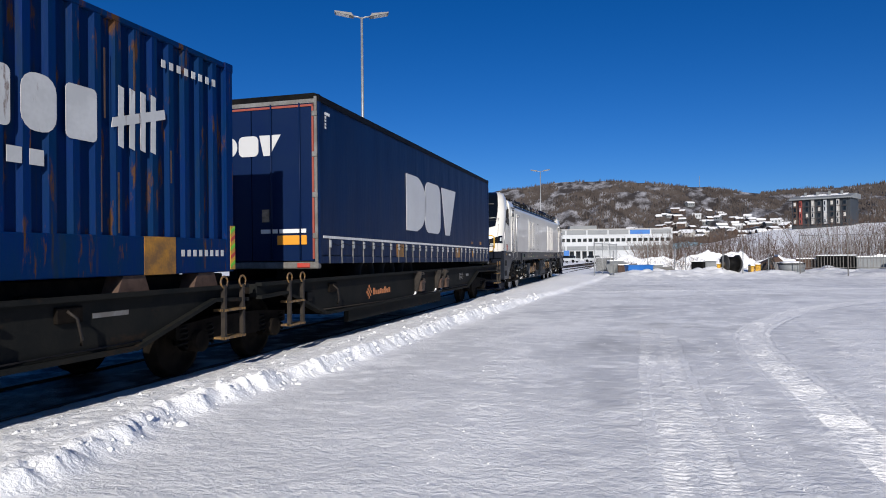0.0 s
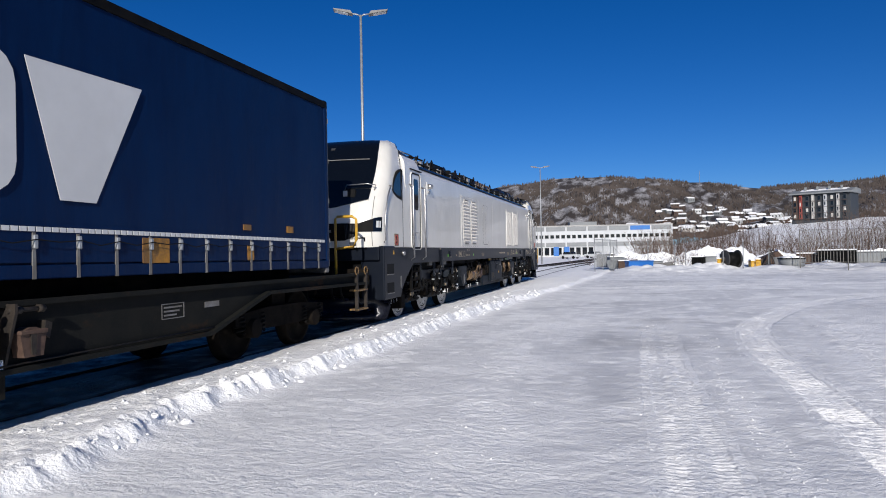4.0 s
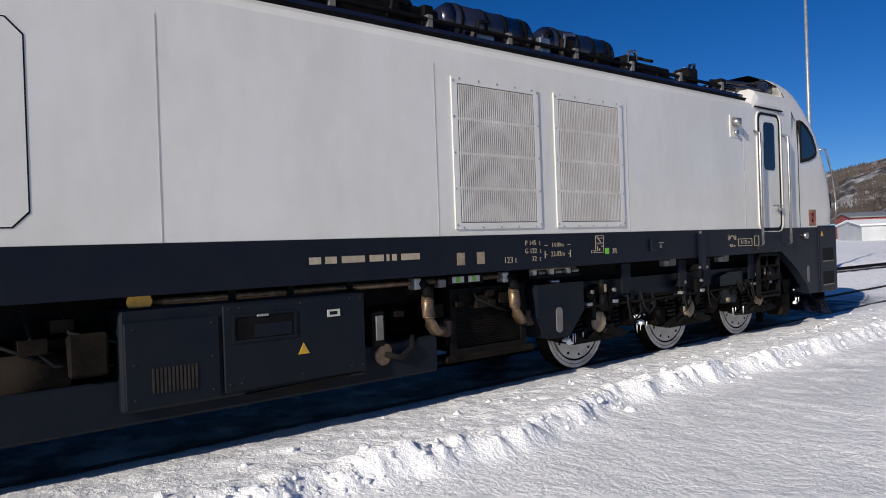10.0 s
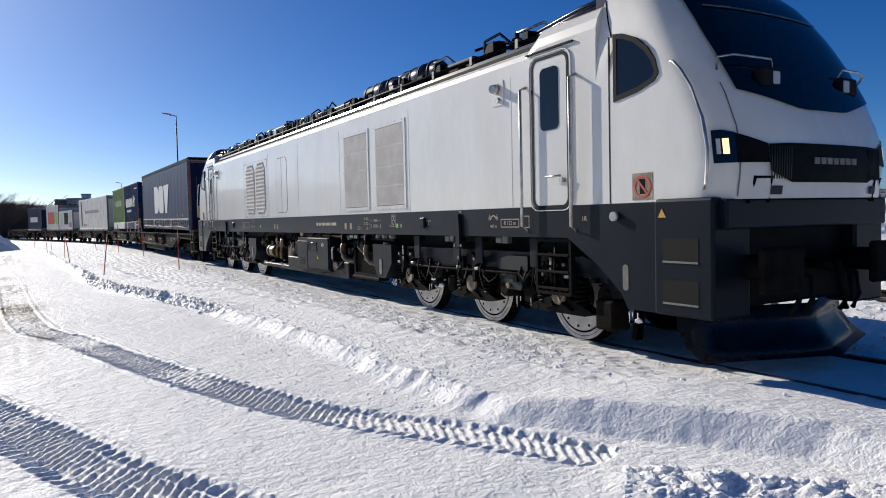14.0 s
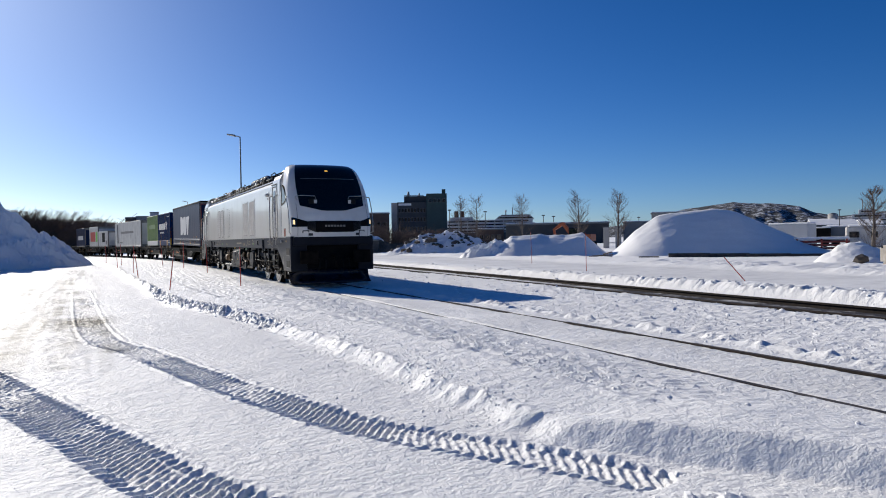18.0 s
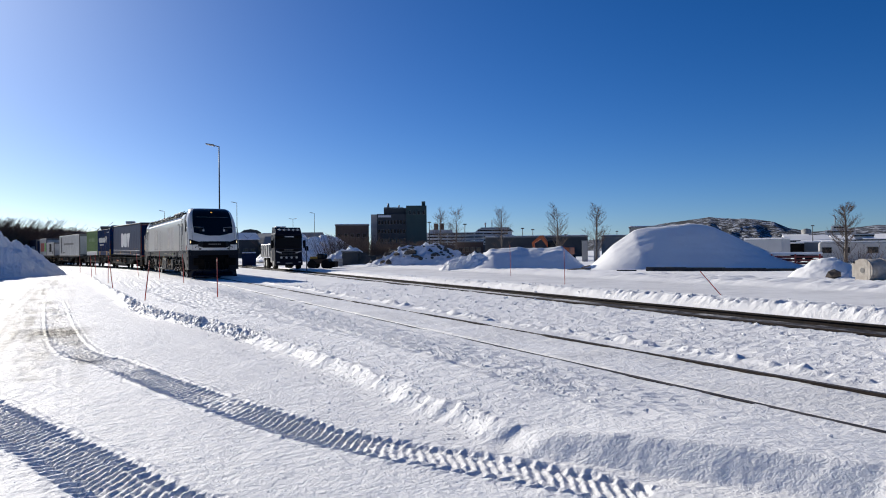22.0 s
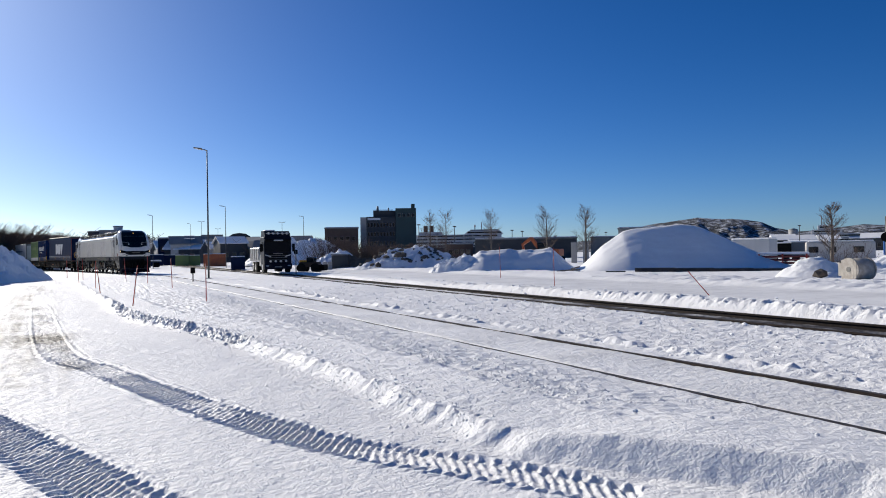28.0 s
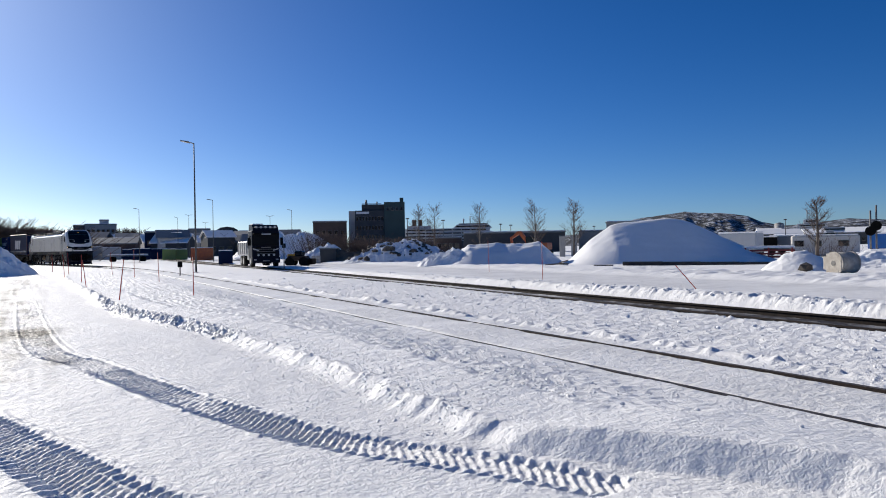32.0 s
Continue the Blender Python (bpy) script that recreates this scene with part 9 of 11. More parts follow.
far_woods()
hill("snow_slope", "smooth snowy slope below the houses", -40, 8, 340, [(-40, 15), (-14, 13), (-8, 11), (-4, 6), (0, 2), (8, -1)], [(-40, -0.4), (8, -0.4)], 210, "snow", 5.0, 60, 16, 0.3)
rnd0 = random.Random(21)
for k in range(120):
    a = rnd0.uniform(-9.5, 2.6) if k < 100 else rnd0.uniform(-14, 9)
    q = 0.04 + (0.62 if k < 100 else 0.2) * rnd0.random() * max(0.2, 1 - abs(a + 3.5) / 8)
    zc = float(np.interp(a, [c[0] for c in CREST], [c[1] for c in CREST]))
    zf = float(np.interp(a, [-40, 45], [14, 6]))
    d = HD - 520 * (1 - q)
    nz = noise.fractal(Vector((a * 0.35 + 3.0, q * 3.0, 3.0)), 1.0, 2.0, 6)
    z = zf + (zc - zf) * q ** 1.25 + nz * (math.sin(math.pi * min(q * 1.1, 1)) + 0.2) * (zc - zf) * 0.16
    plain_house("house", facing(a, d - 6, z, rnd0.uniform(-40, 40)), rnd0.uniform(5, 10), rnd0.uniform(5, 7), rnd0.uniform(2.2, 4.0), rnd0.uniform(0.9, 1.8),
                rnd0.choice(["cladding", "greyclad", "brick", "caravan", "brick", "office", "rust", "rust"]), "small snow-roofed house on the hillside", 1, 3)

# white two-storey warehouse with grey bands
wb = thing("warehouse", "long white warehouse with grey bands and blue doors", "building", facing(3.2, 205, 0, 9.0), group="buildings round the yard")
part("wall", bevel_box(-32, 16, 0, 30, -1, 8.4, 0.05), "cladding", wb)
part("roof_edge", hexa(bmesh.new(), -32.1, 16.1, -0.1, 30, 8.4, 8.7), "concrete", wb)
for k in range(8):
    x = -31.5 + k * 5.95
    part("upper_band", hexa(bmesh.new(), x, x + 5.5, -0.12, 0.02, 7.1, 8.3), "greyclad" if k != 6 else "blueclad", wb)
    part("lower_band", hexa(bmesh.new(), x, x + 5.5, -0.12, 0.02, 2.6, 3.8), "greyclad", wb)
windows(wb, 1, -31, 15.5, 5.0, 3, 30, 1.1, 1.0, -0.05)
windows(wb, 1, -31, -6, 0.2, 3, 14, 1.3, 2.2, -0.05)
for x in (-17.5, -14.5):
    part("blue_door", hexa(bmesh.new(), x, x + 1.5, -0.2, 0.02, 0.0, 2.6), "blueclad", wb)
part("roof_unit", bevel_box(-12, -4, 8, 14, 8.7, 10.0, 0.1), "greyclad", wb)

# apartment block on the slope
ap = thing("apartment_building", "dark apartment block with red and white bays, snowy roof", "building", facing(-11.35, 330, 13.0, -14), group="buildings round the yard")
part("wall", bevel_box(-10.8, 11.2, 0, 14, -16.5, 10.2, 0.05), "office", ap)
part("plinth", bevel_box(-11.0, 11.4, -0.2, 14, -16.5, -0.4, 0.05), "office", ap)
part("roof", prism_x(bmesh.new(), [(-1.8, 10.2), (15, 10.2), (15, 12.2), (6, 12.4), (-1.8, 10.7)], -11.6, 12.0), "greyclad", ap)
part("roof_snow", prism_x(bmesh.new(), [(2.5, 11.5), (15, 12.3), (15, 12.6), (6, 12.65), (2.5, 11.6)], -8.4, 9.2), "snow", ap)
for k, cc in enumerate(("rust", "redclad", "office", "concrete", "office", "cladding", "office", "concrete", "office")):
    x = -10.2 + k * 2.35
    bay = part("balcony_bay", bevel_box(x, x + (1.1 if k % 2 else 1.5), -0.9 if k % 2 else -0.4, 0, -0.2, 9.9, 0.04), cc, ap)
    for r in range(4):
        for h_ in (0.2, 0.65) if k % 2 == 0 else (0.3,):
            part("window", prism_y(bmesh.new(), [(x + h_, 0.4 + r * 2.45), (x + h_ + 0.4, 0.4 + r * 2.45), (x + h_ + 0.4, 1.9 + r * 2.45), (x + h_, 1.9 + r * 2.45)], -0.96 if k % 2 else -0.46, -0.3), "caravan" if (k + r) % 3 == 0 else "glass", bay)
        part("slab", hexa(bmesh.new(), x - 0.1, x + 1.6, -1.0, -0.3, -0.25 + r * 2.45, -0.12 + r * 2.45), "brick", bay)
for k in range(4):
    part("roof_vent", bevel_box(-7 + k * 4.6, -6.2 + k * 4.6, 4, 5, 11.8, 13.6, 0.05), "greyclad", ap)

# low buildings and fence behind the line
plain_house("storage_hall", facing(15.4, 150, 0, 20), 26, 16, 2.6, 0.8, "cladding", "low white storage hall with a pale roof", 0, 0, snow=True)
plain_house("red_hall", facing(15.0, 190, 0.4, 22), 40, 12, 4.3, 0.9, "redclad", "long red hall with a low roof", 0, 0, snow=False)


def panel_fence(p0, p1, h, mat_, label, gap=0.0, bars=0.11, sheet=None):
    """A run of mesh or bar fence panels between two places."""
    p0, p1 = Vector(p0), Vector(p1)
    L = (p1 - p0).length
    ang = math.degrees(math.atan2(p1.y - p0.y, p1.x - p0.x))
    f = thing("fence", label, "fence", Matrix.Translation(p0) @ pose(0, 0, 0, 0, 0, ang), group="fences")
    n = max(1, round(L / 2.6))
    for k in range(n + 1):
        x = L * k / n
        part("post", tube(bmesh.new(), (x, 0, -0.4), (x, 0, h + 0.08), 0.032, n=8), mat_, f)
    for k in range(n):
        a, b = L * k / n + 0.06, L * (k + 1) / n - 0.06
        if sheet:
            part("panel", hexa(bmesh.new(), a, b, -0.02, 0.02, 0.05, h), sheet, f)
        else:
            part("rail", tube(bmesh.new(), (a, 0, h), (b, 0, h), 0.02, n=6), mat_, f)
            part("rail", tube(bmesh.new(), (a, 0, 0.2), (b, 0, 0.2), 0.02, n=6), mat_, f)
            for j in range(int((b - a) / bars)):
                x = a + bars * (j + 0.5)
                part("bar", hexa(bmesh.new(), x - 0.013, x + 0.013, -0.013, 0.013, 0.2, h), mat_, f)
    return f


panel_fence(at(-10.0, 46, 0.35), at(-19, 47, 0.35), 2.1, "greyframe", "galvanised bar fence standing in the snow", bars=0.16)
panel_fence(at(4.85, 46, 0.2), at(3.1, 54, 0.3), 2.0, "galv", "open galvanised bar gate panels", bars=0.34)
panel_fence(at(18.5, 66, 0), at(10.9, 96, 0), 2.2, "galv", "grey sheeted site fence", sheet="greyclad")
for az, d, c, l in ((10.6, 97, "blueclad", "small blue portable site cabin"), (10.2, 97, "redclad", "small orange-red portable site toilet"), (9.7, 98, "yellow", "small yellow site cabin")):
    b = thing("site_cabin", l, "cabin", facing(az, d, -0.2), group="site cabins")
    part("body", bevel_box(-0.6, 0.6, 0, 1.5, 0, 2.1, 0.06), c, b)
    part("door", hexa(bmesh.new(), -0.4, 0.4, -0.03, 0.01, 0.1, 1.9), "greyframe", b)
for az, d in ((6.1, 150), (4.2, 155)):
    cr = thing("parked_car", "small white car parked before the warehouse", "car", facing(az, d, -0.25, 60))
    part("body", bevel_box(-0.85, 0.85, 0, 4.2, 0.3, 0.95, 0.15, 2), "cladding", cr)
    part("cabin", bevel_box(-0.75, 0.75, 1.0, 3.4, 0.9, 1.45, 0.2, 2), "glass", cr)
    for x in (-0.8, 0.8):
        for y in (0.8, 3.3):
            part("wheel", tube(bmesh.new(), (x - 0.1, y, 0.32), (x + 0.1, y, 0.32), 0.32, n=14), "rubber", cr)


def snow_heap(name, az, d, wx, wy, h, seed, mat_="snow", rough=0.25, peak=0.0, label="rough heap of ploughed snow", n=44, power=1.0, z=0.0, turn=0.0, shape=None, steep=1.6):
    """A mound with an uneven outline."""
    bm = bmesh.new()
    grid = []
    for i in range(n + 1):
        row = []
        for j in range(n + 1):
            u, v = -1 + 2 * i / n, -1 + 2 * j / n
            r = math.hypot(u - peak * (1 - abs(u)), v)
            k = noise.fractal(Vector((u * 2.2 + seed, v * 2.2, seed * 1.7)), 1.0, 2.0, 5)
            k2 = noise.fractal(Vector((u * 7 + seed, v * 7, seed * 0.7)), 1.0, 2.0, 4)
            if shape:
                zz = float(np.interp(u, *shape)) * max(0, 1 - abs(v) ** steep) * h * (1 + rough * k) + rough * 0.18 * h * k2 * min(1, max(0, 1.08 - r) * 3)
                row.append(bm.verts.new((u * wx / 2, v * wy / 2, zz - 0.12)))
                continue
            k3 = noise.fractal(Vector((u * wx * 1.6 + seed, v * wy * 1.6, seed * 0.3)), 1.0, 2.0, 3)
            zz = max(0, 1 - r ** 1.5) ** power * h * (1 + rough * k) + (rough * 0.18 * h * k2 + rough * 0.3 * k3) * min(1, max(0, 1.08 - r) * 3)
            row.append(bm.verts.new((u * wx / 2, v * wy / 2, zz - 0.12)))
        grid.append(row)
    for i in range(n):
        for j in range(n):
            bm.faces.new((grid[i][j], grid[i + 1][j], grid[i + 1][j + 1], grid[i][j + 1])).smooth = rough < 0.3
    ob = mesh_ob(name, bm, mat_)
    ob.matrix_basis = facing(az, d, z, turn)
    return tagged(ob, label, "snow heap", group="snow heaps")


M["dirtysnow"] = mat("dirty_snow", (0.1, 0.085, 0.075), 0.9, col2=(0.8, 0.81, 0.83), scale=0.5, amount=1.25, bump=0.5, bscale=4)
for az, d, wx, h in ((0.0, 66, 9, 1.3), (-3.5, 70, 7, 1.7), (-5.6, 64, 5, 1.6), (-8.5, 62, 6, 1.2), (2.4, 74, 8, 1.2), (-12, 58, 10, 1.1), (-16, 56, 9, 1.3)):
    snow_heap("snow_mound", az, d, wx, 6, h, az + 7.3, rough=0.35)


def bush(az, d, w, h, seed, count=90, z=0.0):
    """A bare shrub: many thin branching stems."""
    f_ = max(0.6, d / 90) if d < 125 or az < 100 else d / 48
    rnd = random.Random(seed)
    bm = bmesh.new()
    for k in range(count):
        x, y = rnd.gauss(0, w * 0.25), rnd.gauss(0, 0.6)
        lean = Vector((x * 0.5 + rnd.gauss(0, 0.3), rnd.gauss(0, 0.4), h * rnd.uniform(0.6, 1.0)))
        p0 = Vector((x, y, -0.2))
        p1 = p0 + lean
        tube(bm, p0, p1, 0.022 * f_, 0.01 * f_, 3, False)
        for q in range(5):
            f = rnd.uniform(0.3, 0.95)
            b = p0.lerp(p1, f)
            tube(bm, b, b + Vector((rnd.gauss(0, 0.3), rnd.gauss(0, 0.3), rnd.uniform(0.15, 0.5))) * max(1, h / 4), 0.012 * f_, 0.007 * f_, 3, False)
    ob = mesh_ob("bare_bush", bm, "twig")
    ob.matrix_basis = facing(az, d, z)
    return tagged(ob, "bare brown leafless bushes above the snow", "bush", kind="stuff")


for k, (az, d, w, h) in enumerate(((-8.8, 66, 5, 2.2), (-11, 68, 6, 2.6), (-13.5, 70, 7, 2.8), (-16, 66, 6, 5.0), (-0.5, 78, 3, 1.8), (-2.8, 90, 5, 2.4), (1.8, 74, 3, 1.6), (-5.3, 92, 6, 2.8), (3.4, 62, 4, 1.2), (-1.6, 64, 3, 1.6), (-18.5, 62, 5, 5.5), (-10, 110, 9, 3.5), (-14, 120, 12, 4), (-1.0, 150, 12, 6.5), (-3.2, 155, 11, 6), (-4.6, 150, 9, 7), (0.6, 175, 8, 5), (-7.4, 120, 9, 5.5), (-12.6, 110, 12, 7), (-17.2, 60, 4, 6.5))):
    bush(az, d, w, h, 50 + k, 42 if d < 100 and h < 4 else 120)

# clutter along the berm
sk = thing("blue_skip", "low bright blue plastic skip in the snow", "skip", facing(1.3, 45, 0.25, 12))
part("tub", prism_x(bmesh.new(), [(0, 0), (1.0, 0), (1.15, 0.5), (-0.15, 0.5)], -0.75, 0.75), "blueclad", sk)
part("rim", bevel_box(-0.8, 0.8, -0.2, 1.2, 0.5, 0.55, 0.015), "blueclad", sk)


def cable_drum(m, r, w, face, coil_mat, label, lag=0.72):
    d = thing("cable_drum", label, "cable drum", m, group="cable drums")
    part("barrel", tube(bmesh.new(), (-w / 2, 0, r), (w / 2, 0, r), r * lag, n=28), coil_mat, d)
    for s in (-1, 1):
        x = s * w / 2
        fl = part("flange", tube(bmesh.new(), (x - 0.04, 0, r), (x + 0.04, 0, r), r, n=36), face, d)
        for k in range(6):
            y = -r * 0.8 + k * r * 0.32
            hh = math.sqrt(max(0.01, r * r - y * y)) * 0.96
            part("flange_board", hexa(bmesh.new(), *sorted((x + s * 0.04, x + s * 0.055)), y - 0.005, y + r * 0.3, r - hh, r + hh), face, fl)
        part("hub_plate", tube(bmesh.new(), (x, 0, r), (x + s * 0.07, 0, r), 0.12, n=14), "greyframe", fl)
    return d


cable_drum(facing(-5.35, 47, 0.25, 28), 0.55, 0.8, "mesh", "black", "large black cable drum standing in the snow", 0.8)
cable_drum(facing(121.0, 36.8, -0.06, 46), 0.52, 0.95, "palewood", "palewood", "pale wooden cable drum standing in the snow", 0.96)
for k, (az, d, w, h, c, l) in enumerate(((-3.0, 49, 0.75, 0.62, "black", "black plastic crate under snow"), (-3.85, 49.5, 0.7, 0.66, "greyclad", "grey plastic crate under snow"), (-4.5, 47, 0.2, 0.5, "yellow", "yellow canister standing in snow"), (-6.75, 48, 0.22, 0.35, "yellow", "yellow equipment case under snow"),
                                         (-7.2, 48.5, 0.3, 0.42, "yellow", "yellow equipment case under snow"), (3.2, 50, 1.0, 0.7, "greyclad", "grey crate of metal fittings"), (2.6, 47.5, 0.7, 0.45, "rust", "rusty scrap crate under snow"),
                                         (-12.3, 52, 2.2, 0.9, "black", "dark tarpaulined stack under snow"), (-14.5, 52, 1.8, 0.8, "greyclad", "grey stack under snow"), (4.0, 52, 1.2, 0.9, "greyframe", "grey metal cage under snow"), (-16.3, 51, 1.3, 0.6, "black", "black plastic crate under snow"), (-10.4, 53, 1.2, 0.7, "rust", "rusty scrap crate under snow"), (0.2, 50, 0.9, 0.4, "greyclad", "grey crate of metal fittings"))):
    c_ = thing("yard_crate", l, "crate", facing(az, d, 0.25, 23 * k % 40 - 15), group="crates by the fence")
    part("box", bevel_box(-w / 2, w / 2, -0.3, 0.4, 0, h, 0.04), c, c_)
    for q in range(int(w / 0.25)):
        part("rib", hexa(bmesh.new(), -w / 2 + 0.1 + q * 0.25, -w / 2 + 0.15 + q * 0.25, -0.33, -0.29, 0.04, h - 0.03), c, c_)
    part("lid", bevel_box(-w / 2 - 0.03, w / 2 + 0.03, -0.33, 0.43, h, h + 0.05, 0.02), c, c_)
    part("snow_cap", bevel_box(-w / 2, w / 2, -0.26, 0.4, h + 0.04, h + 0.13, 0.045, 3), "softsnow", c_)
for k, (az, d, ln, h, lean, c) in enumerate(((2.9, 48.5, 1.5, 0.75, 34, "galv"), (2.2, 49, 1.2, 0.6, -28, "greyframe"), (1.9, 47.6, 1.0, 0.5, 20, "alu"), (-0.4, 48, 1.4, 0.35, 12, "greyframe"), (-8.9, 49.5, 0.9, 0.8, 38, "concrete"), (-9.6, 50, 1.1, 0.6, -30, "greyclad"))):
    sc = thing("sheet_scrap", "bent metal sheets heaped in the snow", "scrap", facing(az, d, 0.25, 17 * k % 50 - 25), group="scrap heaps")
    for q in range(4):
        b = part("sheet", bevel_box(-ln / 2 + 0.08 * q, ln / 2 - 0.1 * q, -0.02, 0.02, 0, h - 0.09 * q, 0.006), c, sc)
        b.matrix_basis = pose(0.12 * q, 0.16 * q, 0.0, lean + 6 * q, 4 * q - 6, 9 * q)
for az, d, h in ((-1.25, 48, 1.5), (-2.05, 47, 1.3), (-4.75, 46.6, 1.55), (-6.15, 46.6, 1.6), (0.75, 49, 1.9), (3.4, 47.5, 1.5), (-7.9, 47.8, 1.2)):
    ps = thing("slim_post", "thin grey steel post standing in the snow", "post", facing(az, d, 0.2, 0), group="slim posts")
    part("post", tube(bmesh.new(), (0, 0, -0.3), (0.03, 0, h), 0.028, n=8), "greyclad", ps)
    part("cap", tube(bmesh.new(), (0.03, 0, h), (0.03, 0, h + 0.02), 0.034, n=8), "greyframe", ps)
tb = thing("plastic_tub", "round dark grey plastic tub in the snow", "tub", facing(-9.45, 47.2, 0.25, 0))
part("shell", tube(bmesh.new(), (0, 0.4, 0), (0, 0.4, 0.5), 0.7, 0.76, 24), "greyclad", tb)
part("rim", tube(bmesh.new(), (0, 0.4, 0.5), (0, 0.4, 0.56), 0.8, n=24), "black", tb)
part("snow_cap", tube(bmesh.new(), (0, 0.4, 0.56), (0, 0.4, 0.68), 0.72, 0.4, 24), "softsnow", tb)
tl = thing("tarpaulin_heap", "brown tarpaulin drawn over a heap of timber", "tarpaulin", facing(-8.3, 51, 0.2, 12))
part("sheet", prism_y(bmesh.new(), [(-1.3, 0), (1.2, 0), (0.9, 0.35), (0.25, 1.0), (-0.15, 0.85), (-0.7, 0.6), (-1.15, 0.2)], 0, 1.2), "rust", tl)
part("fold", prism_y(bmesh.new(), [(-1.0, 0.0), (-0.2, 0.0), (-0.3, 0.62), (-0.75, 0.5)], -0.12, 0.02), "darkwood", tl)
part("snow_cap", prism_y(bmesh.new(), [(0.25, 1.02), (0.9, 0.37), (0.95, 0.45), (0.3, 1.12)], 0.1, 1.1), "softsnow", tl)
tp = thing("pole_pile", "brown pointed pile of poles and netting", "pile", facing(-8.1, 50, 0.2))
for k in range(12):
    part("pole", tube(bmesh.new(), (-0.55 + k * 0.1, -0.2, 0), (0.15 * math.sin(k * 2.3), 0.1, 1.0 + 0.2 * math.sin(k * 1.7)), 0.025), "darkwood" if k % 3 else "rust", tp)
mast = thing("radio_mast", "thin radio mast on the hill's crest", "mast", facing(-3.2, HD - 8, 98))
part("mast", tube(bmesh.new(), (0, 0, -5), (0, 0, 22), 0.5, 0.25, 6), "greyclad", mast)


# -- away from the hill --
snow_heap("snow_mound", 190.6, 58.0, 20, 11, 4.3, 4.1, rough=0.75, label="high grey heap of ploughed snow", n=150, power=0.8)
snow_heap("snow_mound", 132.8, 57.5, 17.3, 8.6, 3.5, 9.9, "softsnow", rough=0.035, label="large smooth snow-covered gravel mound", n=110, steep=1.05, turn=15.0, shape=([-1, -0.9, -0.72, -0.53, -0.4, -0.05, 0.08, 0.18, 0.92, 1], [0, 0.12, 0.55, 0.87, 0.94, 1.0, 0.99, 0.92, 0.06, 0]))
snow_heap("snow_mound", 145.8, 56, 9.6, 6, 1.95, 5.5, "softsnow", rough=0.1, label="low smooth drift of snow", n=60, steep=1.25, turn=12.0, shape=([-1, -0.85, -0.6, 0, 0.6, 0.9, 1], [0, 0.5, 0.95, 0.9, 1.0, 0.3, 0]))
rubble = snow_heap("rubble_mound", 154.4, 72, 12.0, 7, 2.5, 2.2, "dirtysnow", rough=0.4, label="mound of soil and snow with dark stones", n=64, power=0.85, peak=0.25)


def mound_stones(heap, n, seed):
    """Dark clods and stones half sunk in a mound."""
    rnd = random.Random(seed)
    bm = bmesh.new()
    vs = [v.co for v in heap.data.vertices if v.co.z > 0.3]
    for _ in range(n):
        p = rnd.choice(vs)
        lump_mesh(bm, (p.x, p.y, p.z), rnd.uniform(0.08, 0.32) * (1.5 if p.x < 0 else 1.0), rnd)
    ob = mesh_ob("clods", bm, "soil")
    ob.matrix_basis = heap.matrix_basis.copy()
    tagged(ob, "dark clods and stones lying on a snowy mound", "stones", kind="stuff")


mound_stones(rubble, 150, 6)
snow_heap("rubble_mound", 150.1, 55, 5.5, 3, 1.25, 8.2, "snow", rough=0.4, power=0.7, label="rough broken heap of snow", n=44)
snow_heap("soil_mound", 159.0, 82, 9, 5, 1.4, 6.2, "soil", rough=0.5, label="dark heap of frozen soil", n=40)
snow_heap("snow_mound", 163.4, 125, 19, 12, 4.5, 3.3, rough=0.4, power=0.7, label="high heap of dumped snow", n=70)
snow_heap("snow_mound", 160.3, 85, 6.5, 4, 1.9, 1.3, "snow", rough=0.3, power=0.7, label="heap of snow beside the dark cabin", n=36)
snow_heap("snow_mound", 123.6, 40, 4.2, 3, 1.05, 7.7, rough=0.2, label="small snow heap beside the cable drum", n=36)
snow_heap("snow_mound", 119.0, 46, 9, 5, 1.0, 2.9, rough=0.3, label="low bank of drifted snow", n=36)
bmr = thing("timber_beams", "dark tarred beams lying before the mound", "beam", facing(131.0, 49.2, 0.0, 2.5))
for k in range(4):
    part("beam", bevel_box(-4.6 + k * 2.4, -2.0 + k * 2.4, -0.1 + 0.1 * (k % 2), 0.2 + 0.1 * (k % 2), 0.0 - 0.03 * k, 0.26 - 0.03 * k, 0.02), "darkwood", bmr)
part("loose_board", bevel_box(-6.5, -5.2, -0.4, -0.2, 0, 0.08, 0.01), "darkwood", bmr)

lb_ = thing("loose_planks", "weathered grey planks lying at the mound's foot", "plank", facing(141.5, 48.5, 0.05, 8))
for x0, x1, y0, z0, tilt in ((-0.8, 0.75, 0.0, 0.02, 1), (-0.6, 0.8, 0.28, 0.08, -3), (0.15, 0.75, 0.1, 0.14, -14)):
    part("plank", bevel_box(x0, x1, y0, y0 + 0.2, z0, z0 + 0.08, 0.01), "wood", lb_).matrix_basis = pose(0, 0, 0, 0, tilt, tilt * 2)
for az, h in ((141.1, 2.75), (140.17, 2.85)):
    gp = thing("gate_pillar", "pale square concrete pillar behind the mounds", "pillar", facing(az, 95, -0.2), group="concrete pillars")
    part("pillar", bevel_box(-0.38, 0.38, 0, 0.7, 0, h, 0.03), "concrete", gp)
    part("cap", bevel_box(-0.44, 0.44, -0.06, 0.76, h, h + 0.12, 0.03), "greyclad", gp)
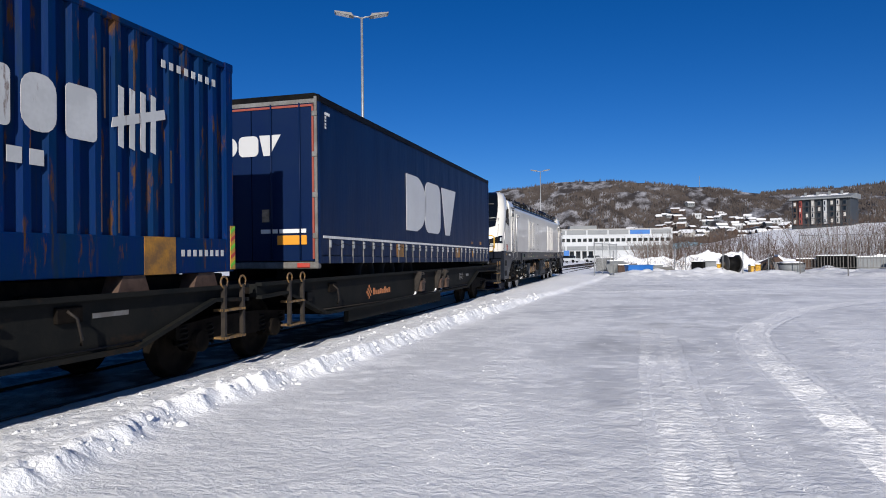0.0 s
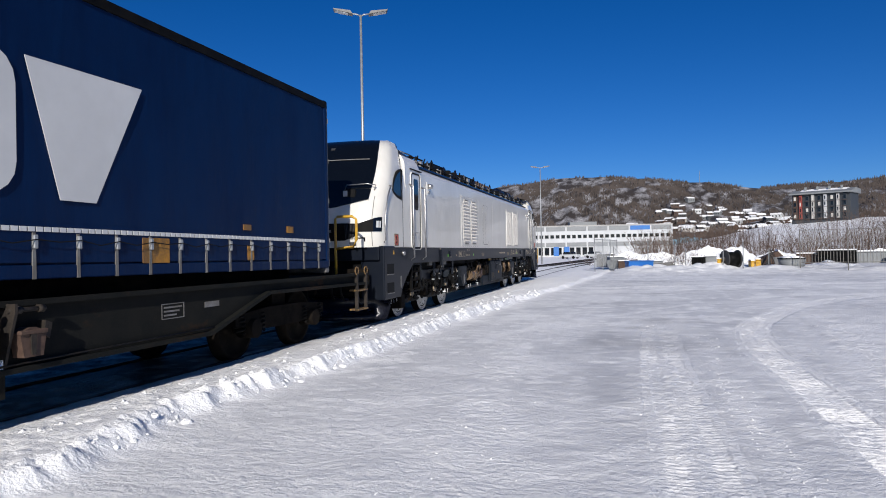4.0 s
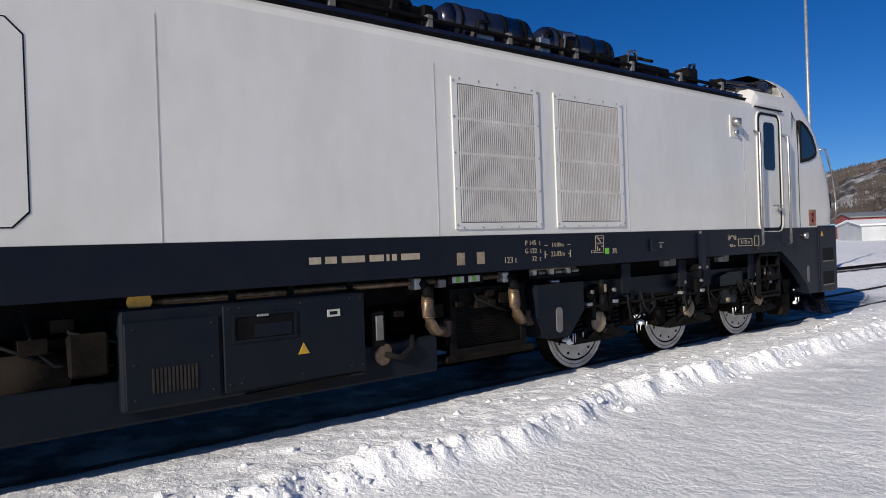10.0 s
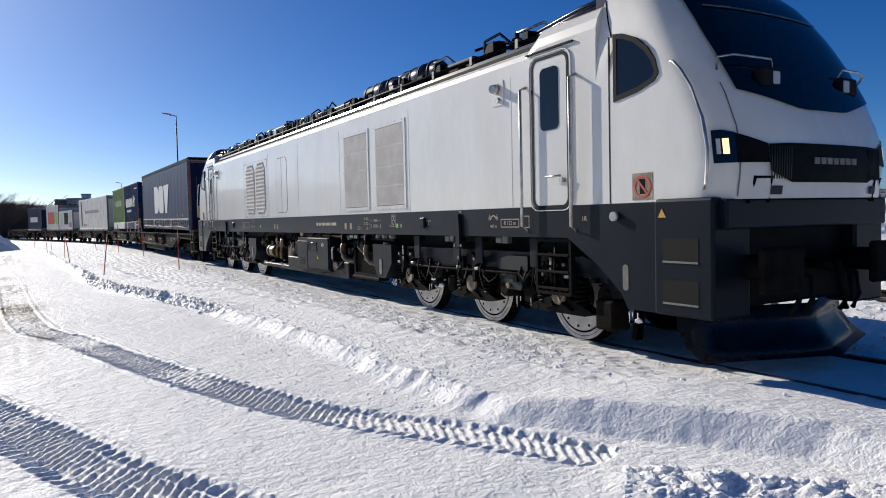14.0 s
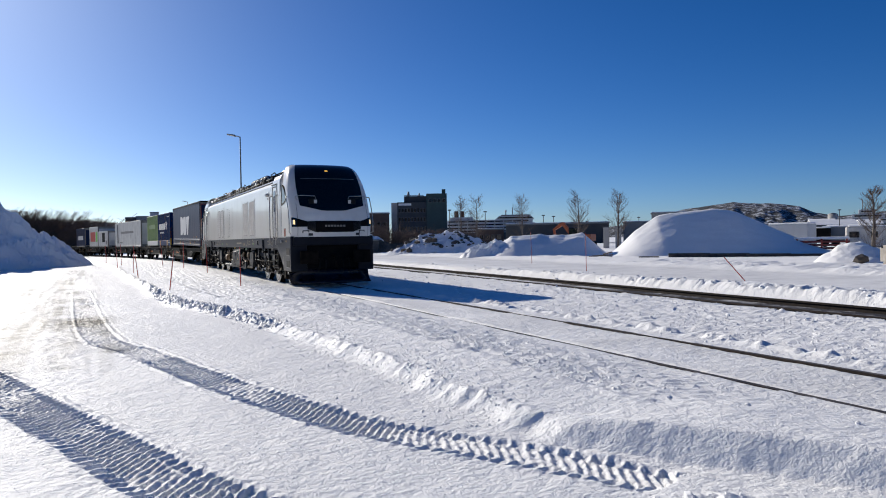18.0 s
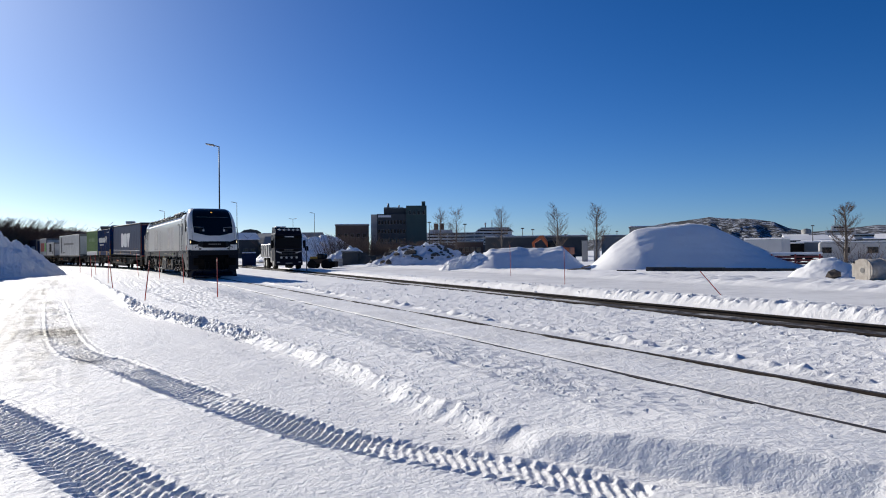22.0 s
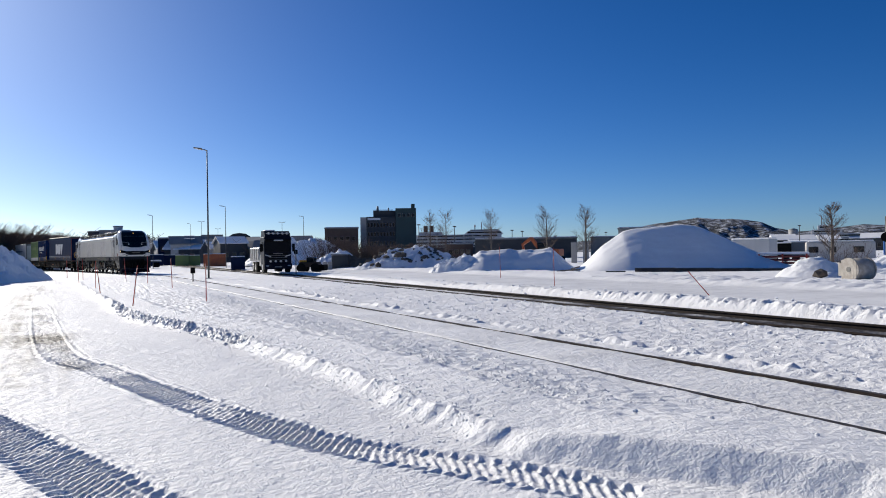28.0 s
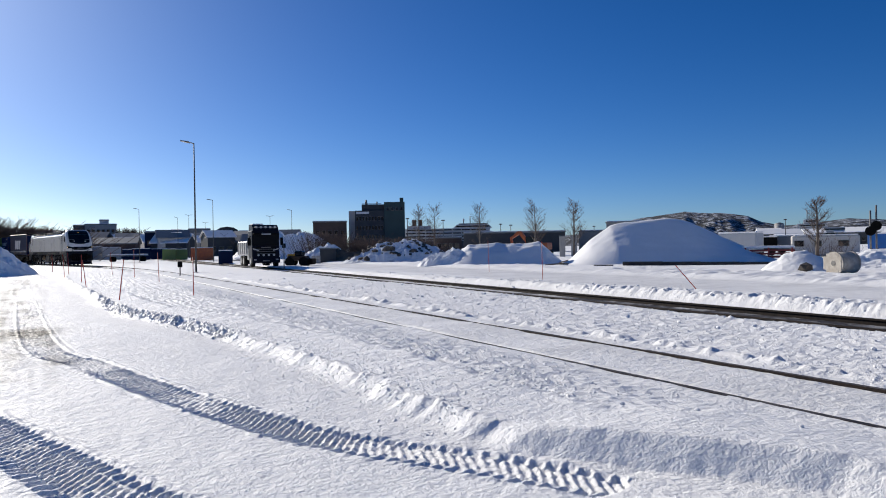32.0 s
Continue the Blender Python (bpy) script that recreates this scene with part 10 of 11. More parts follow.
for az, el, d in ((153.71, 2.45, 200), (150.79, 2.26, 200), (146.08, 1.85, 220), (145.26, 1.75, 220), (124.69, 1.65, 250), (142.6, 1.3, 240), (138.6, 1.5, 260)):
    ms = thing("harbour_mast", "slim grey mast over the harbour roofs", "mast", facing(az, d, -0.3), group="harbour masts")
    top = 1.5 + d * math.tan(radians(el))
    part("mast", tube(bmesh.new(), (0, 0, 0), (0, 0, top), 0.16, 0.09, 8), "darkmast", ms)
    part("lamp_head", bevel_box(-0.5, 0.5, -0.15, 0.15, top - 0.35, top - 0.05, 0.04), "darkmast", ms)


def stake(x, y, h, lean, yaw, z=0.05):
    s_ = thing("marker_stake", "thin red plastic snow marker stake", "marker stake", Matrix.Translation((x, y, z)) @ pose(0, 0, 0, lean, 0, yaw), group="snow marker stakes")
    part("stake", tube(bmesh.new(), (0, 0, -0.2), (0, 0, h), 0.016, 0.014, 8), "red", s_)
    part("tip", tube(bmesh.new(), (0, 0, h), (0, 0, h + 0.05), 0.016, 0.004, 8), "red", s_)


for x, y, h, lean, yaw in ((-1.7, -21.9, 1.2, 8, 300), (-3.9, -22.9, 1.25, 1, 0), (-4.2, -33.5, 1.35, 2, 90), (-3.9, -41.3, 1.5, 2, 0), (-1.2, -31.0, 1.1, 6, 90), (-1.2, -36.6, 1.3, 2, 200), (-0.9, -50, 1.4, 3, 30),
                           (-0.6, -44, 1.3, 3, 100), (0.0, -57, 1.3, 2, 30), (-3.2, -47, 1.4, 4, 80), (-19.4, -25.4, 1.55, 1, 30), (-22.8, -35.1, 1.7, 2, 100), (-18.1, -15.7, 0.9, 40, 60)):
    stake(x, y, h, lean, yaw, 0.08)


def build_truck():
    """Dark tipper lorry, seen from the front."""
    t = thing("tipper_truck", "dark blue tipper lorry with roof lamps parked on the road", "lorry", facing(165.0, 60, 0.05, 10.5) @ Matrix.Diagonal((0.94, 1, 0.94, 1)))
    part("cab", bevel_box(-1.2, 1.2, 0, 2.1, 0.75, 3.25, 0.1, 2), "truckblue", t)
    part("windscreen", hexa(bmesh.new(), -1.08, 1.08, -0.02, 0.1, 1.95, 2.8), "truckglass", t)
    part("sun_visor", bevel_box(-1.15, 1.15, -0.25, 0.1, 2.82, 3.0, 0.03), "black", t)
    part("spoiler", prism_x(bmesh.new(), [(0.05, 3.22), (0.12, 3.5), (0.55, 3.74), (1.9, 3.8), (2.08, 3.22)], -1.12, 1.12), "truckblue", t)
    part("lamp_bar", tube(bmesh.new(), (-1.0, 0.0, 3.52), (1.0, 0.0, 3.52), 0.03), "alu", t)
    part("badge_strip", hexa(bmesh.new(), -0.42, 0.42, -0.06, -0.03, 1.7, 1.76), "logo_grey", t)
    part("bumper_plate", hexa(bmesh.new(), -0.3, 0.3, -0.14, -0.11, 0.5, 0.6), "logo_grey", t)
    part("screen_frame", frame_x(bmesh.new(), [(0, 0), (1, 0), (1, 1), (0, 1)], [(0.03, 0.05), (0.97, 0.05), (0.97, 0.95), (0.03, 0.95)], 0, 1), "black", t).matrix_basis = Matrix(((0, 2.24, 0, -1.12), (0.03, 0, 0, -0.04), (0, 0, 0.95, 1.9), (0, 0, 0, 1)))
    part("snow_cap", bevel_box(-1.0, -0.1, 0.6, 1.8, 3.76, 3.86, 0.04, 2), "softsnow", t)
    part("name_bar", hexa(bmesh.new(), -0.4, 0.4, -0.27, -0.25, 2.86, 2.95), "logo", t)
    part("grille", hexa(bmesh.new(), -0.85, 0.85, -0.03, 0.05, 1.0, 1.8), "black", t)
    for z in (1.15, 1.35, 1.55):
        part("grille_slat", hexa(bmesh.new(), -0.8, 0.8, -0.05, -0.02, z, z + 0.04), "greyframe", t)
    part("bumper", bevel_box(-1.22, 1.22, -0.12, 0.5, 0.35, 0.85, 0.05, 2), "truckblue", t)
    for x in (-0.8, -0.4, 0.0, 0.4, 0.8):
        part("roof_lamp", tube(bmesh.new(), (x, -0.08, 3.52), (x, 0.06, 3.52), 0.1, n=14), "lens", t)
    for x in (-0.75, -0.25, 0.25, 0.75):
        part("spot_lamp", tube(bmesh.new(), (x * 0.9, -0.16, 1.05), (x * 0.9, -0.06, 1.05), 0.1, n=14), "lens", t)
    for s in (-1, 1):
        part("headlight", prism_y(bmesh.new(), [(s * 0.6, 1.5), (s * 1.12, 1.66), (s * 1.14, 1.58), (s * 0.66, 1.42)][::s], -0.08, 0.02), "lens", t)
        part("fog_lamp", bevel_box(s * 0.95 - 0.12, s * 0.95 + 0.12, -0.15, -0.1, 0.6, 0.7, 0.02), "lens", t)
        part("door_glass", hexa(bmesh.new(), *sorted((s * 1.19, s * 1.215)), 0.35, 1.3, 1.95, 2.75), "truckglass", t)
        part("cab_fairing", bevel_box(*sorted((s * 0.95, s * 1.2)), 1.6, 2.5, 0.6, 1.7, 0.05), "alu", t)
        part("door_step", bevel_box(*sorted((s * 1.0, s * 1.24)), 0.1, 0.45, 0.45, 0.52, 0.02), "black", t)
        part("mirror", bevel_box(s * 1.42 - 0.12, s * 1.42 + 0.12, 0.05, 0.2, 1.9, 2.6, 0.03), "black", t)
        for y in (0.9, 4.6, 5.9):
            w = part("wheel", tube(bmesh.new(), (s * 0.85, y, 0.5), (s * 1.2, y, 0.5), 0.5, n=22), "rubber", t)
            part("rim", tube(bmesh.new(), (s * 1.19, y, 0.5), (s * 1.22, y, 0.5), 0.28, n=16), "alu", w)
        part("mud_flap", hexa(bmesh.new(), *sorted((s * 0.8, s * 1.2)), 3.6, 3.64, 0.2, 0.9), "rubber", t)
    bd = part("tipper_body", bevel_box(-1.25, 1.25, 2.4, 7.6, 1.05, 2.3, 0.05), "alu", t, "dull grey tipper body")
    for k in range(5):
        for s in (-1, 1):
            part("body_rib", hexa(bmesh.new(), *sorted((s * 1.25, s * 1.3)), 2.5 + k * 1.1, 2.62 + k * 1.1, 1.15, 2.25), "alu", bd)
    part("chassis", hexa(bmesh.new(), -0.45, 0.45, 0.5, 7.0, 0.55, 1.05), "black", t)
    bm = bmesh.new()
    rn = random.Random(2)
    for k in range(26):
        lump_mesh(bm, (rn.uniform(-0.9, 0.9), rn.uniform(2.8, 7.2), 2.2 + rn.uniform(0, 0.12)), rn.uniform(0.2, 0.4), rn)
    tagged(mesh_ob("snow_load", bm, "snow", t), kind="stuff")
    part("side_tank", bevel_box(0.7, 1.2, 2.4, 3.4, 0.45, 1.0, 0.08, 2), "alu", t)


build_truck()
# buildings behind
of = thing("office_building", "dark office block with a taller green-clad tower", "building", facing(155.69, 230, 0, 0), group="buildings round the yard")
part("wing", bevel_box(-9.2, 0.36, 0, 16, -1, 13.6, 0.05), "office", of)
part("tower", bevel_box(0.36, 7.1, -0.5, 15, -1, 16.3, 0.05), "teal", of)
part("upper_floor", bevel_box(-7.0, 0.36, 2, 14, 13.6, 15.7, 0.05), "office", of)
part("side_wall", prism_x(bmesh.new(), [(0.4, -1), (16, -1), (16, 13.5), (0.4, 13.5)], -11.2, -9.2), "concrete", of)
part("lift_house", bevel_box(5.6, 6.8, 3, 6, 16.3, 17.9, 0.05), "teal", of)
part("roof_dish", tube(bmesh.new(), (-5.6, 5, 15.6), (-5.6, 5, 17.4), 0.5, 0.3), "greyclad", of)
part("roof_rail", hexa(bmesh.new(), -7.0, -0.5, 2.0, 2.1, 15.8, 16.0), "greyclad", of)
part("flue", tube(bmesh.new(), (-2.0, 5, 15.6), (-2.0, 5, 16.8), 0.25), "greyclad", of)
part("sign_bar", hexa(bmesh.new(), -8.8, -4.6, -0.1, 0.02, 12.5, 13.2), "print", of)
windows(of, 4, -9.0, 0.2, 1.2, 3.0, 9, 0.75, 1.4, -0.02)
windows(of, 1, 0.8, 6.8, 13.4, 3, 4, 1.0, 1.2, -0.52)
lb = plain_house("brick_block", facing(160.0, 225), 10.6, 10, 9.7, 1, "brick", "low dark brick block beside the office", 2, 5, flat=True, wz=2.2, dz=3.6)
plain_house("brick_annex", facing(150.4, 190), 7.4, 8, 3.6, 1, "brick", "low dark brick annexe building", 1, 4, flat=True)
plain_house("dark_shed", facing(145.0, 170), 24.5, 12, 4.4, 1, "office", "long dark flat-roofed shed", 0, 0, flat=True)
plain_house("dark_shed", facing(137.5, 175), 14, 12, 4.4, 1, "greyclad", "long dark flat-roofed shed", 0, 0, flat=True)
plain_house("site_shed", facing(136.2, 160), 8, 6, 6.0, 1, "greyclad", "grey shed with roof aerials", 0, 0, flat=True)

# cruise ship at its berth
sh = thing("cruise_ship", "white and dark cruise ship moored behind the yard", "ship", facing(150.2, 420, 0, 0))
part("hull", prism_y(bmesh.new(), [(-30, 0), (26, 0), (29, 4.5), (-31, 4.5)], 0, 10), "office", sh)
for k in range(4):
    dk = part("deck", bevel_box(-29 + k * 0.5, 27.5 - k * 1.2, 0.4, 9.6, 4.5 + k * 1.95, 6.3 + k * 1.95, 0.1), "cladding", sh)
    part("window_strip", hexa(bmesh.new(), -28 + k * 0.5, 25 - k * 1.2, 0.3, 0.5, 5.0 + k * 1.95, 5.75 + k * 1.95), "glass", dk)
    for j in range(9):
        part("balcony_screen", hexa(bmesh.new(), -26 + j * 5.4, -25.6 + j * 5.4, 0.2, 0.5, 4.7 + k * 1.95, 6.2 + k * 1.95), "cladding", dk)
part("bridge", prism_y(bmesh.new(), [(1.5, 12.2), (25.0, 12.2), (23, 14.3), (4, 14.3)], 0.5, 9), "cladding", sh)
part("window_strip", prism_y(bmesh.new(), [(3.0, 12.8), (24.0, 12.8), (23.2, 13.6), (3.6, 13.6)], 0.3, 0.6), "glass", sh)
part("top_deck", bevel_box(5, 22, 1, 8, 14.3, 15.0, 0.1), "greyclad", sh)
for x in (-23.2, -19.6):
    part("funnel", bevel_box(x, x + 2.5, 3, 6, 12.2, 17.8, 0.4, 2), "rust", sh)
part("funnel_base", bevel_box(-26, -12, 2.5, 7, 12.2, 14.0, 0.1), "cladding", sh)
part("radar_mast", tube(bmesh.new(), (8, 4, 15), (8, 4, 18), 0.3), "greyclad", sh)
part("radar_ball", bevel_box(7.4, 8.6, 3.4, 4.6, 16.6, 17.8, 0.4, 2), "cladding", sh)
part("light_mast", tube(bmesh.new(), (12, 4, 15), (12, 4, 19.5), 0.25), "greyclad", sh)
fy = thing("moored_ferry", "white stepped ferry moored in the harbour", "ship", facing(122.3, 350, 0, 0))
for k, (x0, x1) in enumerate(((-15.5, 15), (-13, 15), (-10, 2), (-7.5, -1))):
    dk = part("deck", bevel_box(x0, x1, k * 0.4, 9, 3.2 + k * 1.9, 5.0 + k * 1.9, 0.1), "cladding", fy)
    part("window_strip", hexa(bmesh.new(), x0 + 1, x1 - 1, k * 0.4 - 0.1, k * 0.4 + 0.1, 3.9 + k * 1.9, 4.5 + k * 1.9), "glass", dk)
part("hull", prism_y(bmesh.new(), [(-13, -0.5), (16, -0.5), (16, 3.2), (-17, 3.2)], -0.2, 9), "cladding", fy)
part("mast", tube(bmesh.new(), (-6, 4, 10), (-6, 4, 15), 0.2), "greyclad", fy)
tk = thing("storage_tank", "round pale storage tank by the harbour", "tank", facing(125.1, 370, 0))
part("shell", tube(bmesh.new(), (0, 2, -0.5), (0, 2, 9.6), 2.1, n=28), "concrete", tk)
part("roof", tube(bmesh.new(), (0, 2, 9.6), (0, 2, 10.2), 2.1, 0.4, 28), "greyclad", tk)


def bare_tree(az, d, h, seed, z=-0.2):
    """A leafless tree: trunk, rising limbs, and a haze of twigs."""
    rnd = random.Random(seed)
    t = thing("bare_tree", "bare leafless birch tree in snow", "tree", facing(az, d, z), group="bare trees")
    part("trunk", tube(tube(bmesh.new(), (0, 0, -0.3), (0.1, 0, h * 0.5), 0.16, 0.1, 8), (0.1, 0, h * 0.5), (0.0, 0, h), 0.1, 0.02, 8), "bark", t)
    limbs, twigs = bmesh.new(), bmesh.new()
    for k in range(42):
        f = rnd.uniform(0.16, 0.95)
        p = Vector((0.1 * f, 0, h * f))
        a = rnd.uniform(0, 2 * math.pi)
        L = h * 0.34 * (1.08 - f) ** 0.55 * rnd.uniform(0.7, 1.15)
        q = p + Vector((math.cos(a) * L * 0.72, math.sin(a) * L * 0.72, L * rnd.uniform(0.55, 0.95)))
        tube(limbs, p, q, 0.03 * (1.2 - f), 0.008, 5, False)
        for j in range(8):
            b = p.lerp(q, rnd.uniform(0.2, 1))
            out = (q - p).normalized() * 0.35
            e = b + (Vector((rnd.gauss(0, 0.28), rnd.gauss(0, 0.28), rnd.uniform(0.05, 0.45))) + out) * h / 8
            tube(twigs, b, e, 0.011, 0.006, 3, False)
            for m_ in range(2):
                c = b.lerp(e, rnd.uniform(0.4, 1))
                tube(twigs, c, c + (Vector((rnd.gauss(0, 0.2), rnd.gauss(0, 0.2), rnd.uniform(0.0, 0.3))) + out * 0.6) * h / 8, 0.008, 0.004, 3, False)
    tagged(mesh_ob("branch_work", limbs, "bark", t), kind="stuff")
    tagged(mesh_ob("twig_crown", twigs, "twig", t), kind="stuff")


for k, (az, d, h) in enumerate(((152.8, 130, 8.8), (151.5, 128, 8.8), (147.8, 130, 9.0), (143.3, 95, 7.2), (140.2, 92, 7.0), (122.65, 62, 4.7))):
    bare_tree(az, d, h, 300 + k)
for k, (az, d, w, h) in enumerate(((160.5, 100, 8, 4.5), (157.5, 98, 7, 3.2), (155.5, 105, 9, 3.5), (153.5, 108, 6, 3.5), (184.8, 150, 20, 7.0), (188.5, 140, 20, 8.2), (182.3, 170, 14, 5.6), (192.0, 135, 16, 8.6), (121.9, 58, 3, 2.2), (175.1, 330, 8, 12))):
    bush(az, d, w, h, 90 + k, 2600 if az > 180 else 45 if az < 123 else 330, -0.2)

# excavator
ex = thing("excavator", "orange tracked excavator with a folded arm", "excavator", facing(143.0, 110, -0.2, 70))
part("track", bevel_box(-1.4, -0.8, -2, 2, 0, 0.8, 0.3, 3), "rubber", ex)
part("track", bevel_box(0.8, 1.4, -2, 2, 0, 0.8, 0.3, 3), "rubber", ex)
part("house", bevel_box(-1.3, 1.3, -1.8, 1.4, 0.9, 2.0, 0.15, 2), "digger", ex)
part("cab", bevel_box(-1.3, -0.3, 0.2, 1.7, 1.9, 3.0, 0.1, 2), "glass", ex)
part("boom", prism_x(bmesh.new(), [(1.2, 1.6), (3.0, 3.9), (3.5, 3.9), (4.8, 2.9), (4.7, 2.6), (3.3, 3.4), (1.8, 1.5)], 0.1, 0.5), "digger", ex)
part("stick", prism_x(bmesh.new(), [(4.6, 3.0), (4.9, 2.9), (4.5, 0.9), (4.2, 0.9)], 0.15, 0.45), "digger", ex)
part("bucket", bevel_box(-0.2, 0.8, 3.7, 4.5, 0.3, 1.0, 0.1, 2), "grime", ex)

# trailers, caravan, red stack, machines on the far side
for az, d, wx, h, c, l, tn in ((128.0, 75, 3.6, 1.9, "cladding", "white box trailer with snowy roof", -20), (126.0, 84, 2.3, 1.5, "black", "low dark trailer with snowy roof", 0), (124.5, 86, 2.6, 1.6, "greyclad", "low grey trailer with snowy roof", 0), (124.0, 130, 8, 1.9, "cladding", "long white box trailer under snow", 0), (118.6, 95, 3.0, 1.7, "blueclad", "blue container trailer with snowy roof", 0)):
    t = thing("parked_trailer", l, "trailer", facing(az, d, -0.1, tn), group="parked trailers")
    part("body", bevel_box(-wx / 2, wx / 2, 0, 2.4, 0.5, 0.5 + h, 0.05), c, t)
    part("roof_snow", bevel_box(-wx / 2, wx / 2, 0, 2.4, 0.5 + h, 0.65 + h, 0.06), "snow", t)
    for x in (-wx * 0.25, wx * 0.25):
        part("wheel", tube(bmesh.new(), (x, 0.1, 0.4), (x, 0.4, 0.4), 0.4, n=16), "rubber", t)
cv = thing("caravan", "off-white caravan with dark windows in the snow", "caravan", facing(122.1, 75, -0.45, 4))
part("body", bevel_box(-2.85, 2.85, 0, 2.2, 0.45, 2.42, 0.2, 3), "caravan", cv)
part("roof_snow", bevel_box(-2.6, 2.7, 0.05, 2.1, 2.4, 2.5, 0.05, 2), "snow", cv)
for x, w in ((-2.2, 0.75), (-0.6, 0.5), (1.5, 0.8)):
    wd = part("window", bevel_box(x - w / 2 - 0.04, x + w / 2 + 0.04, -0.03, 0.02, 1.36, 1.94, 0.01), "greyframe", cv)
    part("pane", hexa(bmesh.new(), x - w / 2, x + w / 2, -0.04, 0.0, 1.4, 1.9), "glass", wd)
part("wheel", tube(bmesh.new(), (0.2, -0.02, 0.3), (0.2, 0.2, 0.3), 0.3, n=16), "rubber", cv)
rs = thing("red_rack", "stack of red steel racking under snow", "rack", facing(125.8, 58, -0.15, 4))
for k in range(4):
    part("red_beam", bevel_box(-1.8, 1.8, 0, 0.5, 0.15 + k * 0.24, 0.3 + k * 0.24, 0.02), "redclad", rs)
for x in (-1.6, 0, 1.6):
    part("upright", hexa(bmesh.new(), x - 0.06, x + 0.06, -0.06, 0.04, 0, 1.15), "red", rs)
part("snow_cap", bevel_box(-1.8, 1.8, 0, 0.6, 1.1, 1.3, 0.08, 2), "snow", rs)
st = thing("stump", "grey boulder dusted with snow", "boulder", facing(123.3, 37.5, 0))
bm = bmesh.new()
lump_mesh(bm, (0, 0, 0.25), 0.42, random.Random(4))
part("stone", bm, "soil", st)
for az, h in ((119.3, 3.2), (118.95, 3.5)):
    t = thing("signal_post", "slim grey post with round plate", "post", facing(az, 48, 0), group="signal posts")
    part("post", tube(bmesh.new(), (0, 0, -0.2), (0, 0, h), 0.05, n=8), "greyframe", t)
    part("plate", tube(bmesh.new(), (0, -0.05, h - 1.2), (0, 0.02, h - 1.2), 0.28, n=18), "black", t)

# town and hills on the horizon
hill("far_hill", "low rocky hill dusted with snow", 112, 141, 900, [(112, 24), (118.4, 22), (120.7, 25), (123, 20), (125, 19), (126.3, 24), (127.2, 31), (129.1, 36), (130.5, 36), (131.7, 38.5), (133.5, 35), (135.3, 31), (136.8, 24), (138.5, 16), (141, 12)], [(112, -2), (141, -2)], 300, "rock", 7.0, 320, 40, 1.5)
hill("far_hill", "low dark wooded ridge behind the town", 160, 205, 700, [(160, 14), (166, 16), (172, 15), (178, 20), (184, 24), (190, 22), (205, 20)], [(160, -2), (205, -2)], 260, "forest", 1.0, 80, 14, 1.0)
rnd1 = random.Random(33)
# mostly dark walls: the backlit facades' shade is put into their colour
for k in range(64):
    az = 163.5 + k * 0.285 + rnd1.uniform(-0.15, 0.15)
    d = rnd1.uniform(190, 360)
    plain_house("town_house", facing(az, d, (d - 190) * rnd1.uniform(0.008, 0.022), rnd1.uniform(-30, 30)), rnd1.uniform(6, 12), 8, rnd1.uniform(3.0, 5.2), rnd1.uniform(1, 2.4),
                rnd1.choice(["greyclad", "brick", "office", "brick", "office", "caravan", "greyclad", "redclad"]), "small dark house in the shaded town", 1, 3, snow=rnd1.random() < 0.4)
wbk = plain_house("town_block", facing(176.93, 340), 12.6, 12, 13.4, 1, "concrete", "pale flat-roofed town block with rows of windows", 3, 6, flat=True, wz=4.0, dz=3.0)
plain_house("town_block", facing(178.35, 338), 4.4, 10, 12.9, 1, "office", "dark wing of the pale town block", 0, 0, flat=True)
plain_house("roof_house", facing(176.7, 342, 13.5), 3.7, 5, 1.8, 1, "cladding", "white stair house on a roof", 0, 0, flat=True)
plain_house("blue_hall", facing(172.95, 200), 7.0, 10, 6.3, 1, "tarp", "blue-grey hall with a flat snowy roof", 1, 4, flat=True, wz=3.0)
plain_house("yellow_house", facing(171.7, 198), 1.8, 8, 6.2, 0.8, "caravan", "narrow yellowish gabled house", 2, 1)
plain_house("gabled_house", facing(170.8, 220), 6.0, 8, 3.8, 1.9, "caravan", "pale gabled house with a snowy roof", 1, 3)
plain_house("town_block", facing(170.05, 330), 9.2, 10, 10.8, 1, "greyclad", "grey flat-roofed town block", 2, 5, flat=True, wz=4.5)
ch = thing("curved_hall", "grey hall with a rounded dark roof", "building", facing(168.0, 300), group="buildings round the yard")
part("wall", bevel_box(-4.4, 4.4, 0, 12, -1, 8.6, 0.05), "greyclad", ch)
part("roof", prism_y(bmesh.new(), [(-4.7, 8.6), (4.7, 8.6), (4.2, 9.6), (2.6, 10.6), (0, 11.0), (-2.6, 10.6), (-4.2, 9.6)], -0.3, 12), "office", ch)
windows(ch, 2, -4, 4, 3.0, 2.6, 4, 1.2, 1.2)
for k in range(14):
    az = 117.5 + k * 0.75
    plain_house("harbour_house", facing(az, rnd1.uniform(260, 400), 0, rnd1.uniform(-15, 15)), rnd1.uniform(6, 14), 9, rnd1.uniform(2.5, 5.5), rnd1.uniform(0.6, 1.6), rnd1.choice(["caravan", "office", "brick", "greyclad", "office", "greyclad"]), "pale snow-roofed harbour building", 1, 5)
